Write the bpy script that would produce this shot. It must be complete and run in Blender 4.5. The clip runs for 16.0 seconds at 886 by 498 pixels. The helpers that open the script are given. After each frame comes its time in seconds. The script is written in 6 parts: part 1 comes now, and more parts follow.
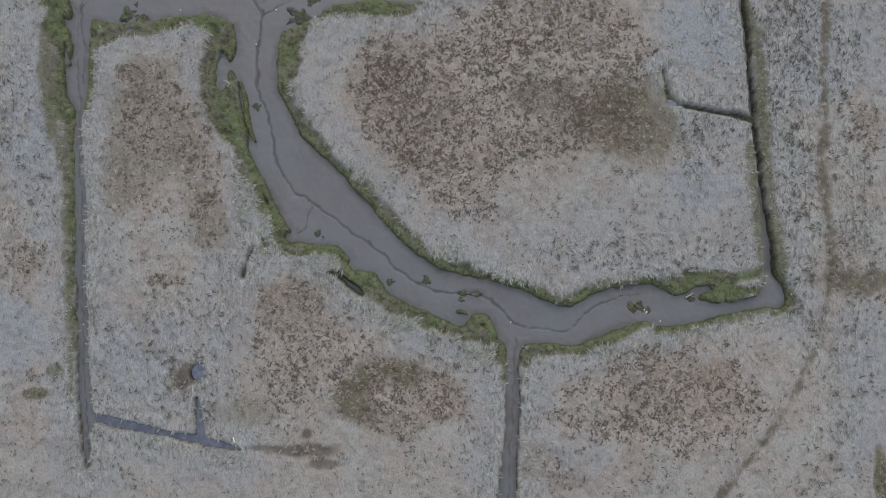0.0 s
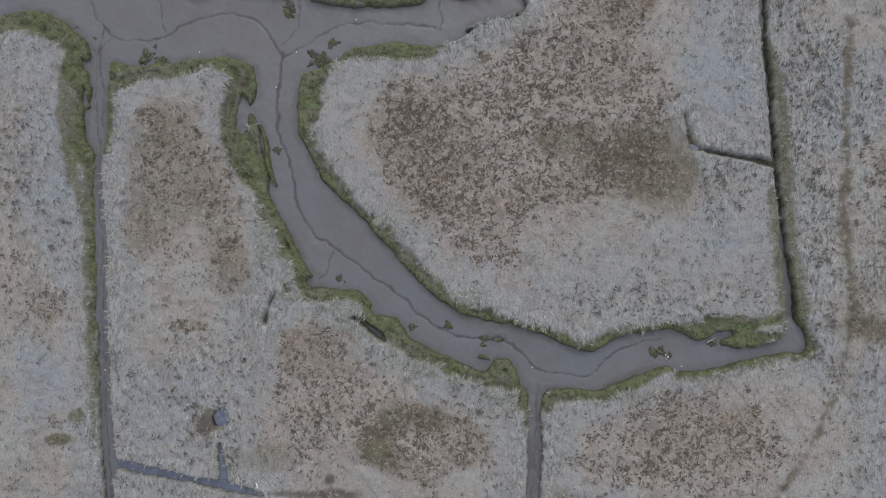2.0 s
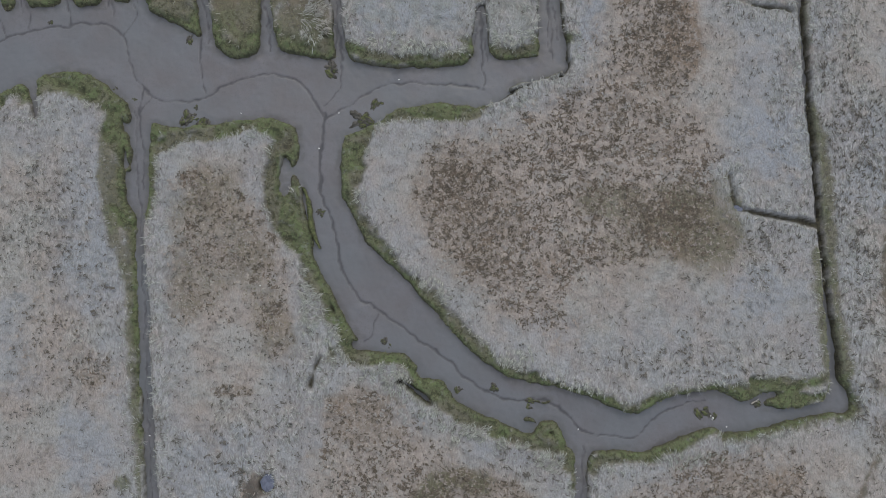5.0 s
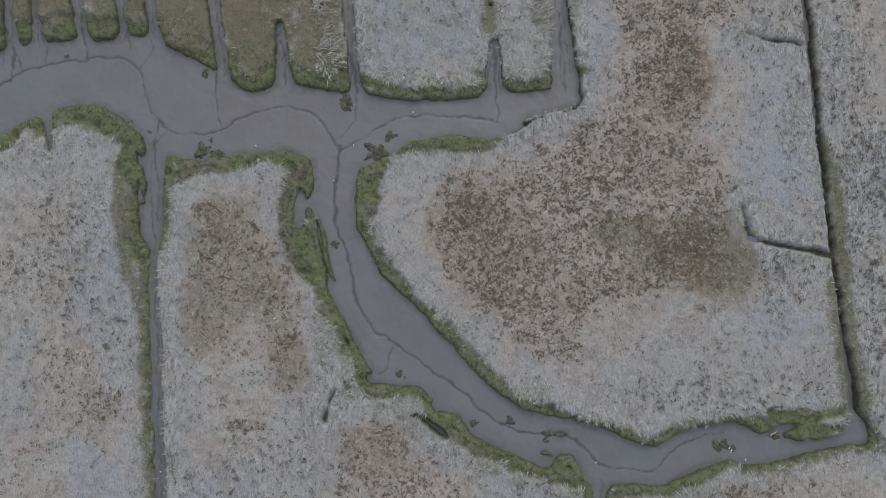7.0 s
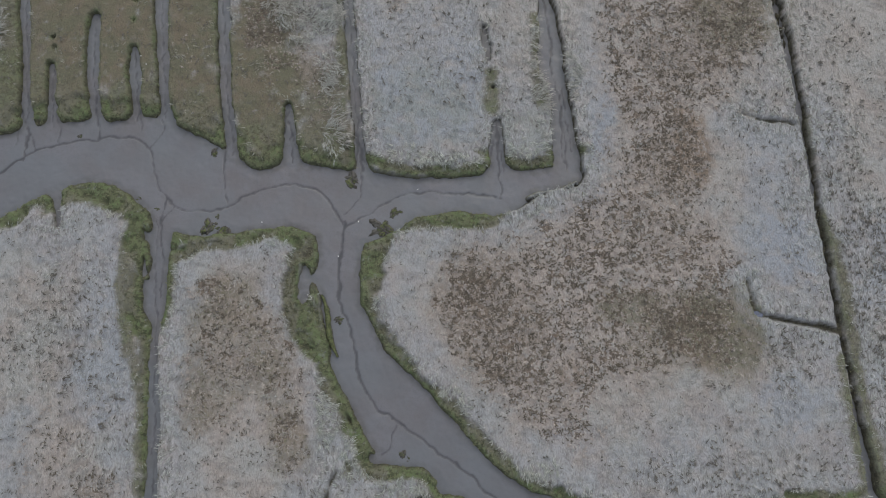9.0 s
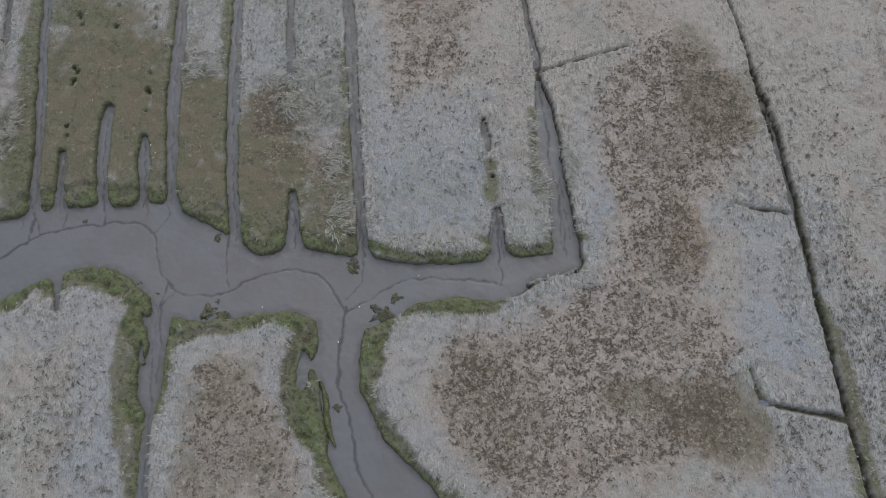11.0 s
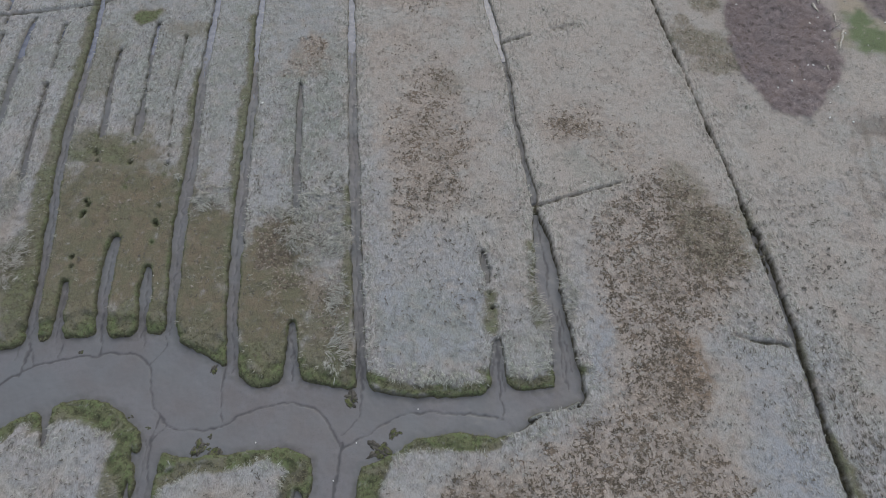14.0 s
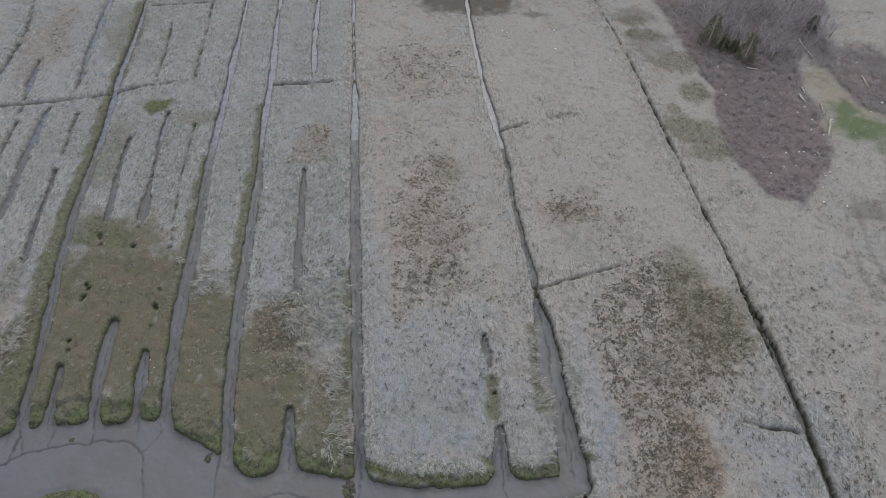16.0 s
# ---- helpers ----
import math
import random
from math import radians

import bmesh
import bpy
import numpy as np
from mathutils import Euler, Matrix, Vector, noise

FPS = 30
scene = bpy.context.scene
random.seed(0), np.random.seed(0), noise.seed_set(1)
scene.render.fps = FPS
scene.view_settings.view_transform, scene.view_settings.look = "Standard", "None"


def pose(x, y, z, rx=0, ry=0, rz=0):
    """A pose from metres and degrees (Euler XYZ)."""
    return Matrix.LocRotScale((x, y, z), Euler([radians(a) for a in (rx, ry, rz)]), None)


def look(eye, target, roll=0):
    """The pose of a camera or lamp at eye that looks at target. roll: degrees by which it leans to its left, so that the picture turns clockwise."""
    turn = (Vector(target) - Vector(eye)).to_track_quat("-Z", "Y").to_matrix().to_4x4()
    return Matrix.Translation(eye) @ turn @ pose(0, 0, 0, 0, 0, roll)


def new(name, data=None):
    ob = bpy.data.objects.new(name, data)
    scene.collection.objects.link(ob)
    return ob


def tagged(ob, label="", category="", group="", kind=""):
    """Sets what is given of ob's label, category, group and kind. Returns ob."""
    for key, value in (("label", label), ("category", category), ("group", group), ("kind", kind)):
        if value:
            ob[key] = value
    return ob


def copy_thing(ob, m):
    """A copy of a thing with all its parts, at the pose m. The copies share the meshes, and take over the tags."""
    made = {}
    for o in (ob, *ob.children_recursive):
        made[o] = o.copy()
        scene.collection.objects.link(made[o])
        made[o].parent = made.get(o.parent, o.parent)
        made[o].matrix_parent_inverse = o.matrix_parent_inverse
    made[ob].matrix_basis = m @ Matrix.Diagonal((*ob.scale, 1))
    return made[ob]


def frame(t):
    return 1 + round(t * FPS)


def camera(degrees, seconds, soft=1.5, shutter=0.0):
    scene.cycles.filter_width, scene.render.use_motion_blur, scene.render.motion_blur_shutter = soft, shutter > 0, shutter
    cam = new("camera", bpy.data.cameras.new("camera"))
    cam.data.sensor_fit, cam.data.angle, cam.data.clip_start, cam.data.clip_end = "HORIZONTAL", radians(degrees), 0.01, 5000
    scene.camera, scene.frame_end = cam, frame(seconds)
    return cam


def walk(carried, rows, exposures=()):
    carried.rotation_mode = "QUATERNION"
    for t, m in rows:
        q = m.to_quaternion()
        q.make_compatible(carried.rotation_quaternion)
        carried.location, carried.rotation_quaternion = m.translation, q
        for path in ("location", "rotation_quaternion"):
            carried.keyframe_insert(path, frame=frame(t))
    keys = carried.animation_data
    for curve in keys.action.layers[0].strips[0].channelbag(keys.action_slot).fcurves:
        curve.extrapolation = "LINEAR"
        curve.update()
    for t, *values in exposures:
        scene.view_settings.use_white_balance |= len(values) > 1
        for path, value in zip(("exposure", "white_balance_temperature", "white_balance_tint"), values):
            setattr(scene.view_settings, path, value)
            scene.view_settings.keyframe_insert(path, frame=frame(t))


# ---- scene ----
cam = camera(67.00, 16.0, soft=1.0)
PATH = [
    (0, pose(0.000, 0.001, 50.000, 3.674, 0.578, -0.000)),
    (0.5, pose(-0.496, 1.176, 50.068, 3.319, 0.497, -0.024)),
    (1, pose(-0.946, 2.148, 50.165, 3.186, 0.421, -0.032)),
    (1.5, pose(-1.407, 3.168, 50.242, 2.986, 0.353, -0.052)),
    (2, pose(-1.888, 4.135, 50.232, 2.846, 0.310, -0.034)),
    (2.5, pose(-2.506, 5.119, 50.210, 2.695, 0.184, -0.051)),
    (3, pose(-3.229, 6.141, 50.265, 2.512, 0.018, -0.094)),
    (3.5, pose(-4.014, 7.068, 50.304, 2.429, -0.168, -0.089)),
    (4, pose(-4.614, 8.057, 50.346, 2.287, -0.158, -0.136)),
    (6.5, pose(-7.306, 9.733, 50.315, 3.497, -0.765, -0.586)),
    (7, pose(-7.384, 9.664, 50.237, 4.682, -0.760, -0.572)),
    (7.5, pose(-7.466, 9.612, 50.170, 6.247, -0.765, -0.572)),
    (8, pose(-7.603, 9.557, 50.112, 7.840, -0.803, -0.603)),
    (8.5, pose(-7.724, 9.471, 50.081, 9.594, -0.842, -0.620)),
    (9, pose(-7.815, 9.406, 50.113, 11.445, -0.854, -0.660)),
    (11.5, pose(-8.486, 8.939, 50.120, 21.125, -1.578, -0.522)),
    (12, pose(-8.546, 9.006, 50.165, 22.921, -1.670, -0.485)),
    (12.5, pose(-8.583, 9.129, 50.240, 24.643, -1.729, -0.461)),
    (13, pose(-8.627, 9.253, 50.319, 26.357, -1.777, -0.443)),
    (13.5, pose(-8.637, 9.369, 50.339, 28.120, -1.775, -0.464)),
    (14, pose(-8.665, 9.438, 50.380, 29.899, -1.776, -0.496)),
    (14.5, pose(-8.695, 9.466, 50.439, 31.682, -1.762, -0.490)),
    (15, pose(-8.758, 9.463, 50.437, 33.422, -1.816, -0.513)),
    (15.5, pose(-8.813, 9.476, 50.409, 35.176, -1.839, -0.566)),
    (16, pose(-8.853, 9.484, 50.392, 36.972, -1.855, -0.585)),
]
walk(cam, PATH, [(0, 0.0, 6450, 5), (16, 0.0, 6450, 5)])

# ---- sky and light: a flat grey winter overcast ----
SUN_UP, SUN_TURN = 46.0, 12.0
world = bpy.data.worlds.new("overcast_sky")
scene.world = world
world.use_nodes = True
wn = world.node_tree.nodes
wl = world.node_tree.links
sky = wn.new("ShaderNodeTexSky")
sky.sky_type = "NISHITA"
sky.sun_disc = False
sky.sun_elevation = radians(SUN_UP)
sky.sun_rotation = radians(SUN_TURN)
sky.air_density, sky.dust_density, sky.ozone_density = 1.0, 4.0, 1.0
veil = wn.new("ShaderNodeMix")
veil.data_type = "RGBA"
veil.inputs[0].default_value = 0.6
veil.inputs[7].default_value = (5.60, 5.72, 6.38, 1)
wl.new(sky.outputs["Color"], veil.inputs[6])
wl.new(veil.outputs[2], wn["Background"].inputs["Color"])
wn["Background"].inputs["Strength"].default_value = 0.157
sun = new("sun", bpy.data.lights.new("sun", "SUN"))
sun.data.energy, sun.data.angle, sun.data.color = 1.0, radians(65), (1.0, 0.98, 0.95)
sun.matrix_world = look((60 * math.sin(radians(SUN_TURN)), 60 * math.cos(radians(SUN_TURN)), 60 * math.tan(radians(SUN_UP))), (0, 0, 0))


# ---- noise and smooth steps over the plan ----
def hashed(ix, iy, seed):
    n = (ix.astype(np.int64) * 374761393 + iy.astype(np.int64) * 668265263 + seed * 974634777) & 0xFFFFFFFF
    n = ((n ^ (n >> 13)) * 1274126177) & 0xFFFFFFFF
    n = ((n ^ (n >> 16)) * 2246822519) & 0xFFFFFFFF
    return ((n ^ (n >> 15)) & 0xFFFFFF) / float(0xFFFFFF)


def value_noise(x, y, size, seed):
    """Smooth noise, 0 to 1, with cells of that size in metres."""
    u, v = x / size + 1000.0, y / size + 1000.0
    iu, iv = np.floor(u), np.floor(v)
    fu, fv = u - iu, v - iv
    fu, fv = fu * fu * (3 - 2 * fu), fv * fv * (3 - 2 * fv)
    a, b = hashed(iu, iv, seed), hashed(iu + 1, iv, seed)
    c, d = hashed(iu, iv + 1, seed), hashed(iu + 1, iv + 1, seed)
    return (a * (1 - fu) + b * fu) * (1 - fv) + (c * (1 - fu) + d * fu) * fv


def fbm(x, y, size, octaves, seed):
    total, weight, amount = 0.0, 0.0, 1.0
    for n in range(octaves):
        a = 0.6 * n + 0.3
        total = total + amount * value_noise(x * math.cos(a) - y * math.sin(a), x * math.sin(a) + y * math.cos(a), size / 2**n, seed + n)
        weight, amount = weight + amount, amount * 0.55
    return total / weight - 0.5


def ease(a, b, v):
    t = np.clip((v - a) / (b - a), 0, 1)
    return t * t * (3 - 2 * t)


# ---- the plan: centre lines with half widths, in metres ----
CUTS, HOLES, BANKS, LANDS, BARES, RUNNELS, TRAILS, TURFS = {}, {}, {}, {}, {}, {}, {}, {}
CUTS["main_creek"] = [
    (-14.89, 21.48, 1.55), (-14.94, 19.92, 1.47), (-14.97, 18.13, 1.40), (-14.77, 15.92, 1.44), (-14.56, 14.77, 1.39),
    (-14.06, 13.49, 1.57), (-13.52, 11.95, 1.78), (-13.29, 10.92, 1.93), (-11.88, 8.84, 2.40), (-10.93, 7.55, 2.75),
    (-8.76, 5.81, 2.41), (-6.74, 4.22, 1.87), (-5.99, 3.24, 1.90), (-4.30, 1.90, 1.73), (-1.97, 0.47, 1.62),
    (0.74, -0.61, 1.70), (3.16, -1.24, 1.91), (5.76, -2.08, 1.73), (7.47, -2.36, 1.48), (9.19, -2.55, 1.29),
    (10.78, -1.85, 1.37), (12.60, -1.12, 1.36), (14.82, -0.83, 1.24), (16.31, -1.39, 1.11), (18.44, -1.53, 0.65),
    (21.11, -1.16, 0.31), (23.29, -0.71, 0.39), (24.29, -0.25, 0.64),
]
CUTS["east_ditch_low"] = [
    (24.32, -0.46, 0.42), (24.11, 0.72, 0.38), (23.90, 1.99, 0.38), (23.78, 3.69, 0.34), (23.63, 5.61, 0.21),
    (23.47, 7.54, 0.18), (23.28, 9.70, 0.15), (23.09, 11.86, 0.15), (22.97, 13.39, 0.15), (22.82, 15.80, 0.15),
    (22.71, 18.00, 0.15), (22.56, 20.21, 0.16), (22.37, 22.44, 0.16),
]
CUTS["south_ditch"] = [
    (4.90, -3.41, 0.68), (4.81, -4.54, 0.46), (4.71, -6.00, 0.42), (4.70, -7.67, 0.50), (4.60, -9.74, 0.42),
    (4.46, -11.80, 0.46), (4.33, -13.44, 0.54), (4.24, -15.07, 0.58), (4.13, -18.32, 0.58),
]
CUTS["west_ditch"] = [
    (-28.96, 22.22, 0.71), (-28.93, 19.97, 0.62), (-28.91, 18.18, 0.66), (-28.74, 15.96, 0.57), (-28.50, 13.97, 0.35),
    (-28.37, 11.55, 0.26), (-28.25, 9.36, 0.30), (-28.03, 6.75, 0.35), (-27.98, 4.16, 0.35), (-27.85, 1.58, 0.34),
    (-27.67, -0.98, 0.34), (-27.50, -3.52, 0.38), (-27.34, -5.62, 0.38), (-27.18, -7.72, 0.43), (-27.00, -9.38, 0.47),
    (-26.92, -10.42, 0.34), (-26.94, -11.25, 0.25), (-26.87, -12.08, 0.13), (-26.76, -12.78, 0.06),
]
CUTS["southwest_ditch"] = [
    (-26.44, -9.28, 0.19), (-25.08, -9.65, 0.19), (-22.95, -10.06, 0.20), (-20.83, -10.51, 0.21), (-18.71, -10.92, 0.21),
    (-16.60, -11.33, 0.15), (-15.59, -11.62, 0.08),
]
CUTS["southwest_spur"] = [
    (-18.82, -7.94, 0.10), (-18.67, -8.94, 0.15), (-18.52, -9.97, 0.18), (-18.50, -10.92, 0.17),
]
CUTS["hook_ditch"] = [
    (16.24, 16.88, 0.06), (16.43, 15.78, 0.11), (16.70, 14.47, 0.17), (17.59, 14.12, 0.17), (19.51, 13.72, 0.17),
    (21.42, 13.37, 0.21), (22.91, 12.97, 0.21),
]
CUTS["north_creek"] = [
    (-52.22, 22.76, 3.63), (-46.42, 24.21, 3.72), (-41.44, 25.93, 3.14), (-38.93, 26.98, 2.73), (-37.22, 27.39, 2.52),
    (-35.06, 27.78, 2.40), (-32.85, 27.73, 2.58), (-30.74, 27.44, 2.96), (-28.97, 26.72, 3.20), (-26.69, 24.80, 3.67),
    (-24.19, 24.11, 2.96), (-21.81, 23.73, 2.32), (-18.97, 24.06, 2.41), (-16.40, 23.67, 2.64), (-14.06, 23.06, 2.79),
    (-12.03, 23.25, 2.39), (-9.61, 23.73, 1.62), (-6.19, 23.91, 1.38), (-3.50, 23.94, 1.57), (-1.35, 24.42, 1.45),
    (0.66, 24.94, 0.95), (3.21, 25.49, 0.91),
]
CUTS["creek_mouth"] = [
    (-14.79, 23.79, 1.98), (-14.76, 21.97, 1.75), (-14.86, 20.18, 1.65), (-14.91, 18.41, 1.51),
]
CUTS["west_mouth"] = [
    (-28.72, 22.53, 1.22), (-28.80, 20.74, 0.86), (-28.93, 18.98, 0.69), (-28.89, 17.23, 0.60), (-28.85, 15.52, 0.55),
]
CUTS["east_channel_low"] = [
    (2.96, 25.74, 0.99), (3.04, 27.38, 0.90), (2.81, 29.29, 0.82), (2.72, 31.22, 0.69), (2.51, 32.69, 0.64),
    (2.25, 33.92, 0.78), (2.07, 35.17, 0.88), (2.00, 36.68, 0.65), (2.01, 38.20, 0.42), (1.84, 39.74, 0.38),
    (1.79, 40.78, 0.33),
]
CUTS["east_channel_up"] = [
    (2.23, 35.91, 0.82), (2.16, 37.53, 0.64), (1.88, 39.21, 0.50), (1.63, 41.25, 0.24), (1.60, 43.06, 0.21),
    (1.33, 45.91, 0.22), (0.91, 48.58, 0.20), (0.58, 51.38, 0.19), (0.24, 54.34, 0.20), (0.08, 57.87, 0.20),
    (-0.30, 61.18, 0.25), (-0.66, 63.35, 0.31), (-1.21, 66.99, 0.38), (-1.94, 71.85, 0.30), (-2.39, 77.12, 0.24),
    (-2.85, 81.64, 0.21), (-3.33, 89.03, 0.19), (-4.10, 97.23, 0.20),
]
CUTS["finger_a"] = [
    (-39.75, 28.02, 0.50), (-39.88, 30.49, 0.39), (-40.12, 33.11, 0.31), (-40.37, 35.63, 0.32), (-40.91, 39.68, 0.38),
    (-41.45, 43.49, 0.35), (-41.88, 46.64, 0.36), (-42.11, 49.64, 0.37), (-42.42, 52.82, 0.38), (-42.50, 55.98, 0.33),
    (-42.60, 59.15, 0.34), (-42.81, 62.86, 0.35), (-43.12, 66.25, 0.33), (-43.43, 69.36, 0.34), (-43.76, 72.83, 0.35),
    (-43.79, 76.08, 0.36), (-43.92, 80.40, 0.27), (-44.24, 84.89, 0.24), (-44.61, 88.64, 0.22),
]
CUTS["finger_notch_a"] = [
    (-38.21, 34.88, 0.27), (-38.10, 33.36, 0.27), (-38.01, 31.67, 0.27), (-37.81, 29.75, 0.40),
]
CUTS["finger_b"] = [
    (-35.12, 39.22, 0.41), (-35.13, 37.30, 0.50), (-34.99, 34.82, 0.45), (-34.68, 32.37, 0.40), (-34.36, 29.88, 0.44),
]
CUTS["finger_notch_b"] = [
    (-31.76, 36.39, 0.27), (-31.64, 34.80, 0.50), (-31.43, 33.33, 0.45), (-31.36, 31.87, 0.27), (-31.27, 30.19, 0.27),
]
CUTS["finger_c"] = [
    (-28.93, 30.53, 0.39), (-29.14, 32.18, 0.40), (-29.32, 34.67, 0.41), (-29.62, 37.83, 0.47), (-29.91, 41.52, 0.54),
    (-30.04, 44.87, 0.51), (-30.10, 47.59, 0.47), (-30.29, 50.53, 0.38), (-30.57, 53.78, 0.39), (-30.83, 57.63, 0.40),
    (-30.93, 61.08, 0.41), (-30.99, 64.57, 0.36), (-31.09, 68.08, 0.31), (-31.15, 71.19, 0.32), (-31.33, 74.78, 0.33),
    (-31.39, 79.03, 0.24), (-31.54, 83.56, 0.21), (-31.71, 88.52, 0.22),
]
CUTS["finger_d"] = [
    (-23.44, 27.39, 0.43), (-23.71, 29.39, 0.35), (-24.09, 31.72, 0.40), (-24.49, 35.73, 0.42), (-24.77, 39.55, 0.44),
    (-24.98, 43.69, 0.46), (-25.14, 47.79, 0.42), (-25.34, 51.67, 0.38), (-25.41, 54.62, 0.34), (-25.61, 57.74, 0.29),
    (-26.00, 61.88, 0.18), (-26.23, 65.87, 0.37), (-26.35, 69.65, 0.32), (-26.46, 73.16, 0.33), (-26.94, 78.51, 0.31),
    (-27.30, 83.12, 0.21), (-27.56, 88.69, 0.15),
]
CUTS["finger_notch_c"] = [
    (-19.23, 31.38, 0.18), (-19.05, 30.13, 0.31), (-18.95, 28.46, 0.45), (-18.84, 26.58, 0.80),
]
CUTS["slit_a"] = [
    (-20.99, 57.50, 0.09), (-20.75, 53.87, 0.22), (-20.47, 49.55, 0.22), (-20.32, 46.53, 0.26), (-19.90, 42.16, 0.25),
]
CUTS["finger_e"] = [
    (-13.16, 25.90, 0.42), (-13.38, 27.40, 0.34), (-13.69, 30.81, 0.31), (-14.09, 34.76, 0.33), (-14.42, 39.07, 0.39),
    (-14.71, 42.58, 0.41), (-15.05, 47.67, 0.37), (-15.40, 51.12, 0.38), (-15.65, 54.81, 0.37), (-15.87, 57.94, 0.35),
    (-16.15, 62.11, 0.42), (-16.46, 66.59, 0.38), (-16.69, 69.93, 0.26), (-17.07, 74.49, 0.13), (-17.60, 81.11, 0.14),
    (-18.11, 88.43, 0.15), (-18.75, 96.56, 0.16),
]
CUTS["finger_notch_d"] = [
    (-2.47, 29.99, 0.27), (-2.56, 28.60, 0.41), (-2.55, 27.18, 0.49), (-2.50, 25.78, 0.71),
]
CUTS["slit_b"] = [
    (-3.33, 38.16, 0.07), (-3.22, 36.89, 0.19), (-3.03, 35.38, 0.14),
]
CUTS["east_ditch_mid"] = [
    (21.21, 40.74, 0.17), (21.83, 36.61, 0.20), (21.95, 31.61, 0.20), (22.24, 27.26, 0.20), (22.34, 24.40, 0.18), (22.40, 21.90, 0.16),
]
CUTS["east_ditch_up"] = [
    (22.11, 30.21, 0.27), (21.95, 33.41, 0.28), (21.36, 37.12, 0.30), (20.80, 41.74, 0.22), (20.41, 46.49, 0.21),
    (19.53, 51.70, 0.20), (18.74, 57.68, 0.19), (17.90, 63.62, 0.17), (17.14, 69.41, 0.16), (16.31, 75.76, 0.15),
    (15.38, 81.35, 0.13), (14.21, 86.90, 0.10), (13.24, 91.69, 0.11),
]
CUTS["side_a"] = [
    (17.21, 30.41, 0.11), (18.97, 29.94, 0.13), (20.74, 29.75, 0.16),
    (21.39, 29.48, 0.18),
]
CUTS["side_b"] = [
    (1.67, 42.94, 0.16), (4.39, 43.96, 0.10), (7.14, 44.88, 0.10), (9.84, 45.76, 0.08),
]
CUTS["side_c"] = [
    (-0.59, 63.60, 0.16), (0.88, 64.27, 0.13), (2.63, 64.94, 0.09),
]
CUTS["side_d"] = [
    (4.99, 65.83, 0.10), (5.98, 66.13, 0.10), (7.77, 66.74, 0.10),
]
CUTS["side_e"] = [
    (-4.31, 72.78, 0.05), (-2.19, 72.33, 0.08),
]
CUTS["cross_a"] = [
    (-57.35, 65.94, 0.12), (-52.77, 66.62, 0.18), (-47.57, 67.51, 0.21), (-43.55, 68.57, 0.19), (-40.75, 69.80, 0.16),
    (-35.96, 71.03, 0.10),
]
CUTS["cross_b"] = [
    (-26.29, 70.72, 0.22), (-23.74, 70.89, 0.22), (-21.18, 71.16, 0.14), (-17.21, 71.89, 0.10),
]
CUTS["far_a"] = [
    (-49.33, 49.79, 0.31), (-49.10, 52.98, 0.32), (-49.49, 56.75, 0.31), (-49.66, 60.38, 0.32), (-49.83, 64.25, 0.27),
    (-49.66, 66.06, 0.18),
]
CUTS["far_b"] = [
    (-52.73, 67.36, 0.09), (-52.24, 62.70, 0.12), (-52.31, 58.28, 0.14),
]
CUTS["far_c"] = [
    (-53.51, 74.05, 0.19), (-53.24, 70.71, 0.31), (-52.80, 67.55, 0.12),
]
CUTS["far_d"] = [
    (-58.59, 87.90, 0.18), (-57.03, 79.56, 0.13), (-56.96, 74.67, 0.19), (-57.14, 70.89, 0.19),
]
CUTS["far_e"] = [
    (-49.11, 88.29, 0.28), (-48.70, 81.01, 0.27), (-48.38, 75.48, 0.26), (-47.93, 71.87, 0.19), (-47.68, 68.64, 0.12),
]
CUTS["slit_c"] = [
    (-45.88, 56.83, 0.14), (-45.72, 54.68, 0.08), (-45.52, 51.25, 0.16), (-45.35, 48.49, 0.21), (-44.98, 45.56, 0.15),
]
CUTS["slit_d"] = [
    (-46.44, 65.69, 0.07), (-46.17, 62.15, 0.07), (-45.95, 59.14, 0.09),
]
CUTS["slit_e"] = [
    (-39.77, 61.62, 0.18), (-39.76, 58.15, 0.14), (-39.31, 53.53, 0.22), (-39.03, 50.65, 0.27),
]
CUTS["slit_f"] = [
    (-36.69, 65.67, 0.21), (-36.56, 61.53, 0.26), (-36.36, 59.03, 0.17), (-36.07, 55.09, 0.11), (-35.94, 53.22, 0.38),
    (-35.80, 50.99, 0.37),
]
CUTS["slit_g"] = [
    (-33.48, 63.77, 0.07), (-33.36, 59.09, 0.14), (-33.24, 55.91, 0.08), (-32.79, 51.46, 0.11), (-32.76, 49.92, 0.11),
]
CUTS["slit_h"] = [
    (-40.06, 81.91, 0.07), (-39.63, 77.39, 0.07), (-39.52, 75.23, 0.16), (-39.43, 71.62, 0.10),
]
CUTS["slit_i"] = [
    (-36.14, 88.18, 0.07), (-35.59, 80.33, 0.10), (-35.45, 75.05, 0.07), (-35.24, 72.15, 0.19),
]
CUTS["far_f"] = [
    (-22.61, 89.39, 0.22), (-22.31, 80.80, 0.28), (-21.87, 75.27, 0.27), (-21.61, 72.16, 0.13),
]
CUTS["slit_j"] = [
    (-35.93, 86.33, 0.06), (-35.57, 81.64, 0.07), (-35.34, 76.80, 0.08), (-35.14, 73.62, 0.10), (-35.08, 71.78, 0.20),
]
CUTS["cross_c"] = [
    (-43.43, 85.54, 0.10), (-39.86, 86.05, 0.12), (-35.72, 86.72, 0.12),
]
CUTS["east_spur"] = [
    (15.57, 78.06, 0.05), (16.47, 80.36, 0.05), (17.37, 82.98, 0.05),
]
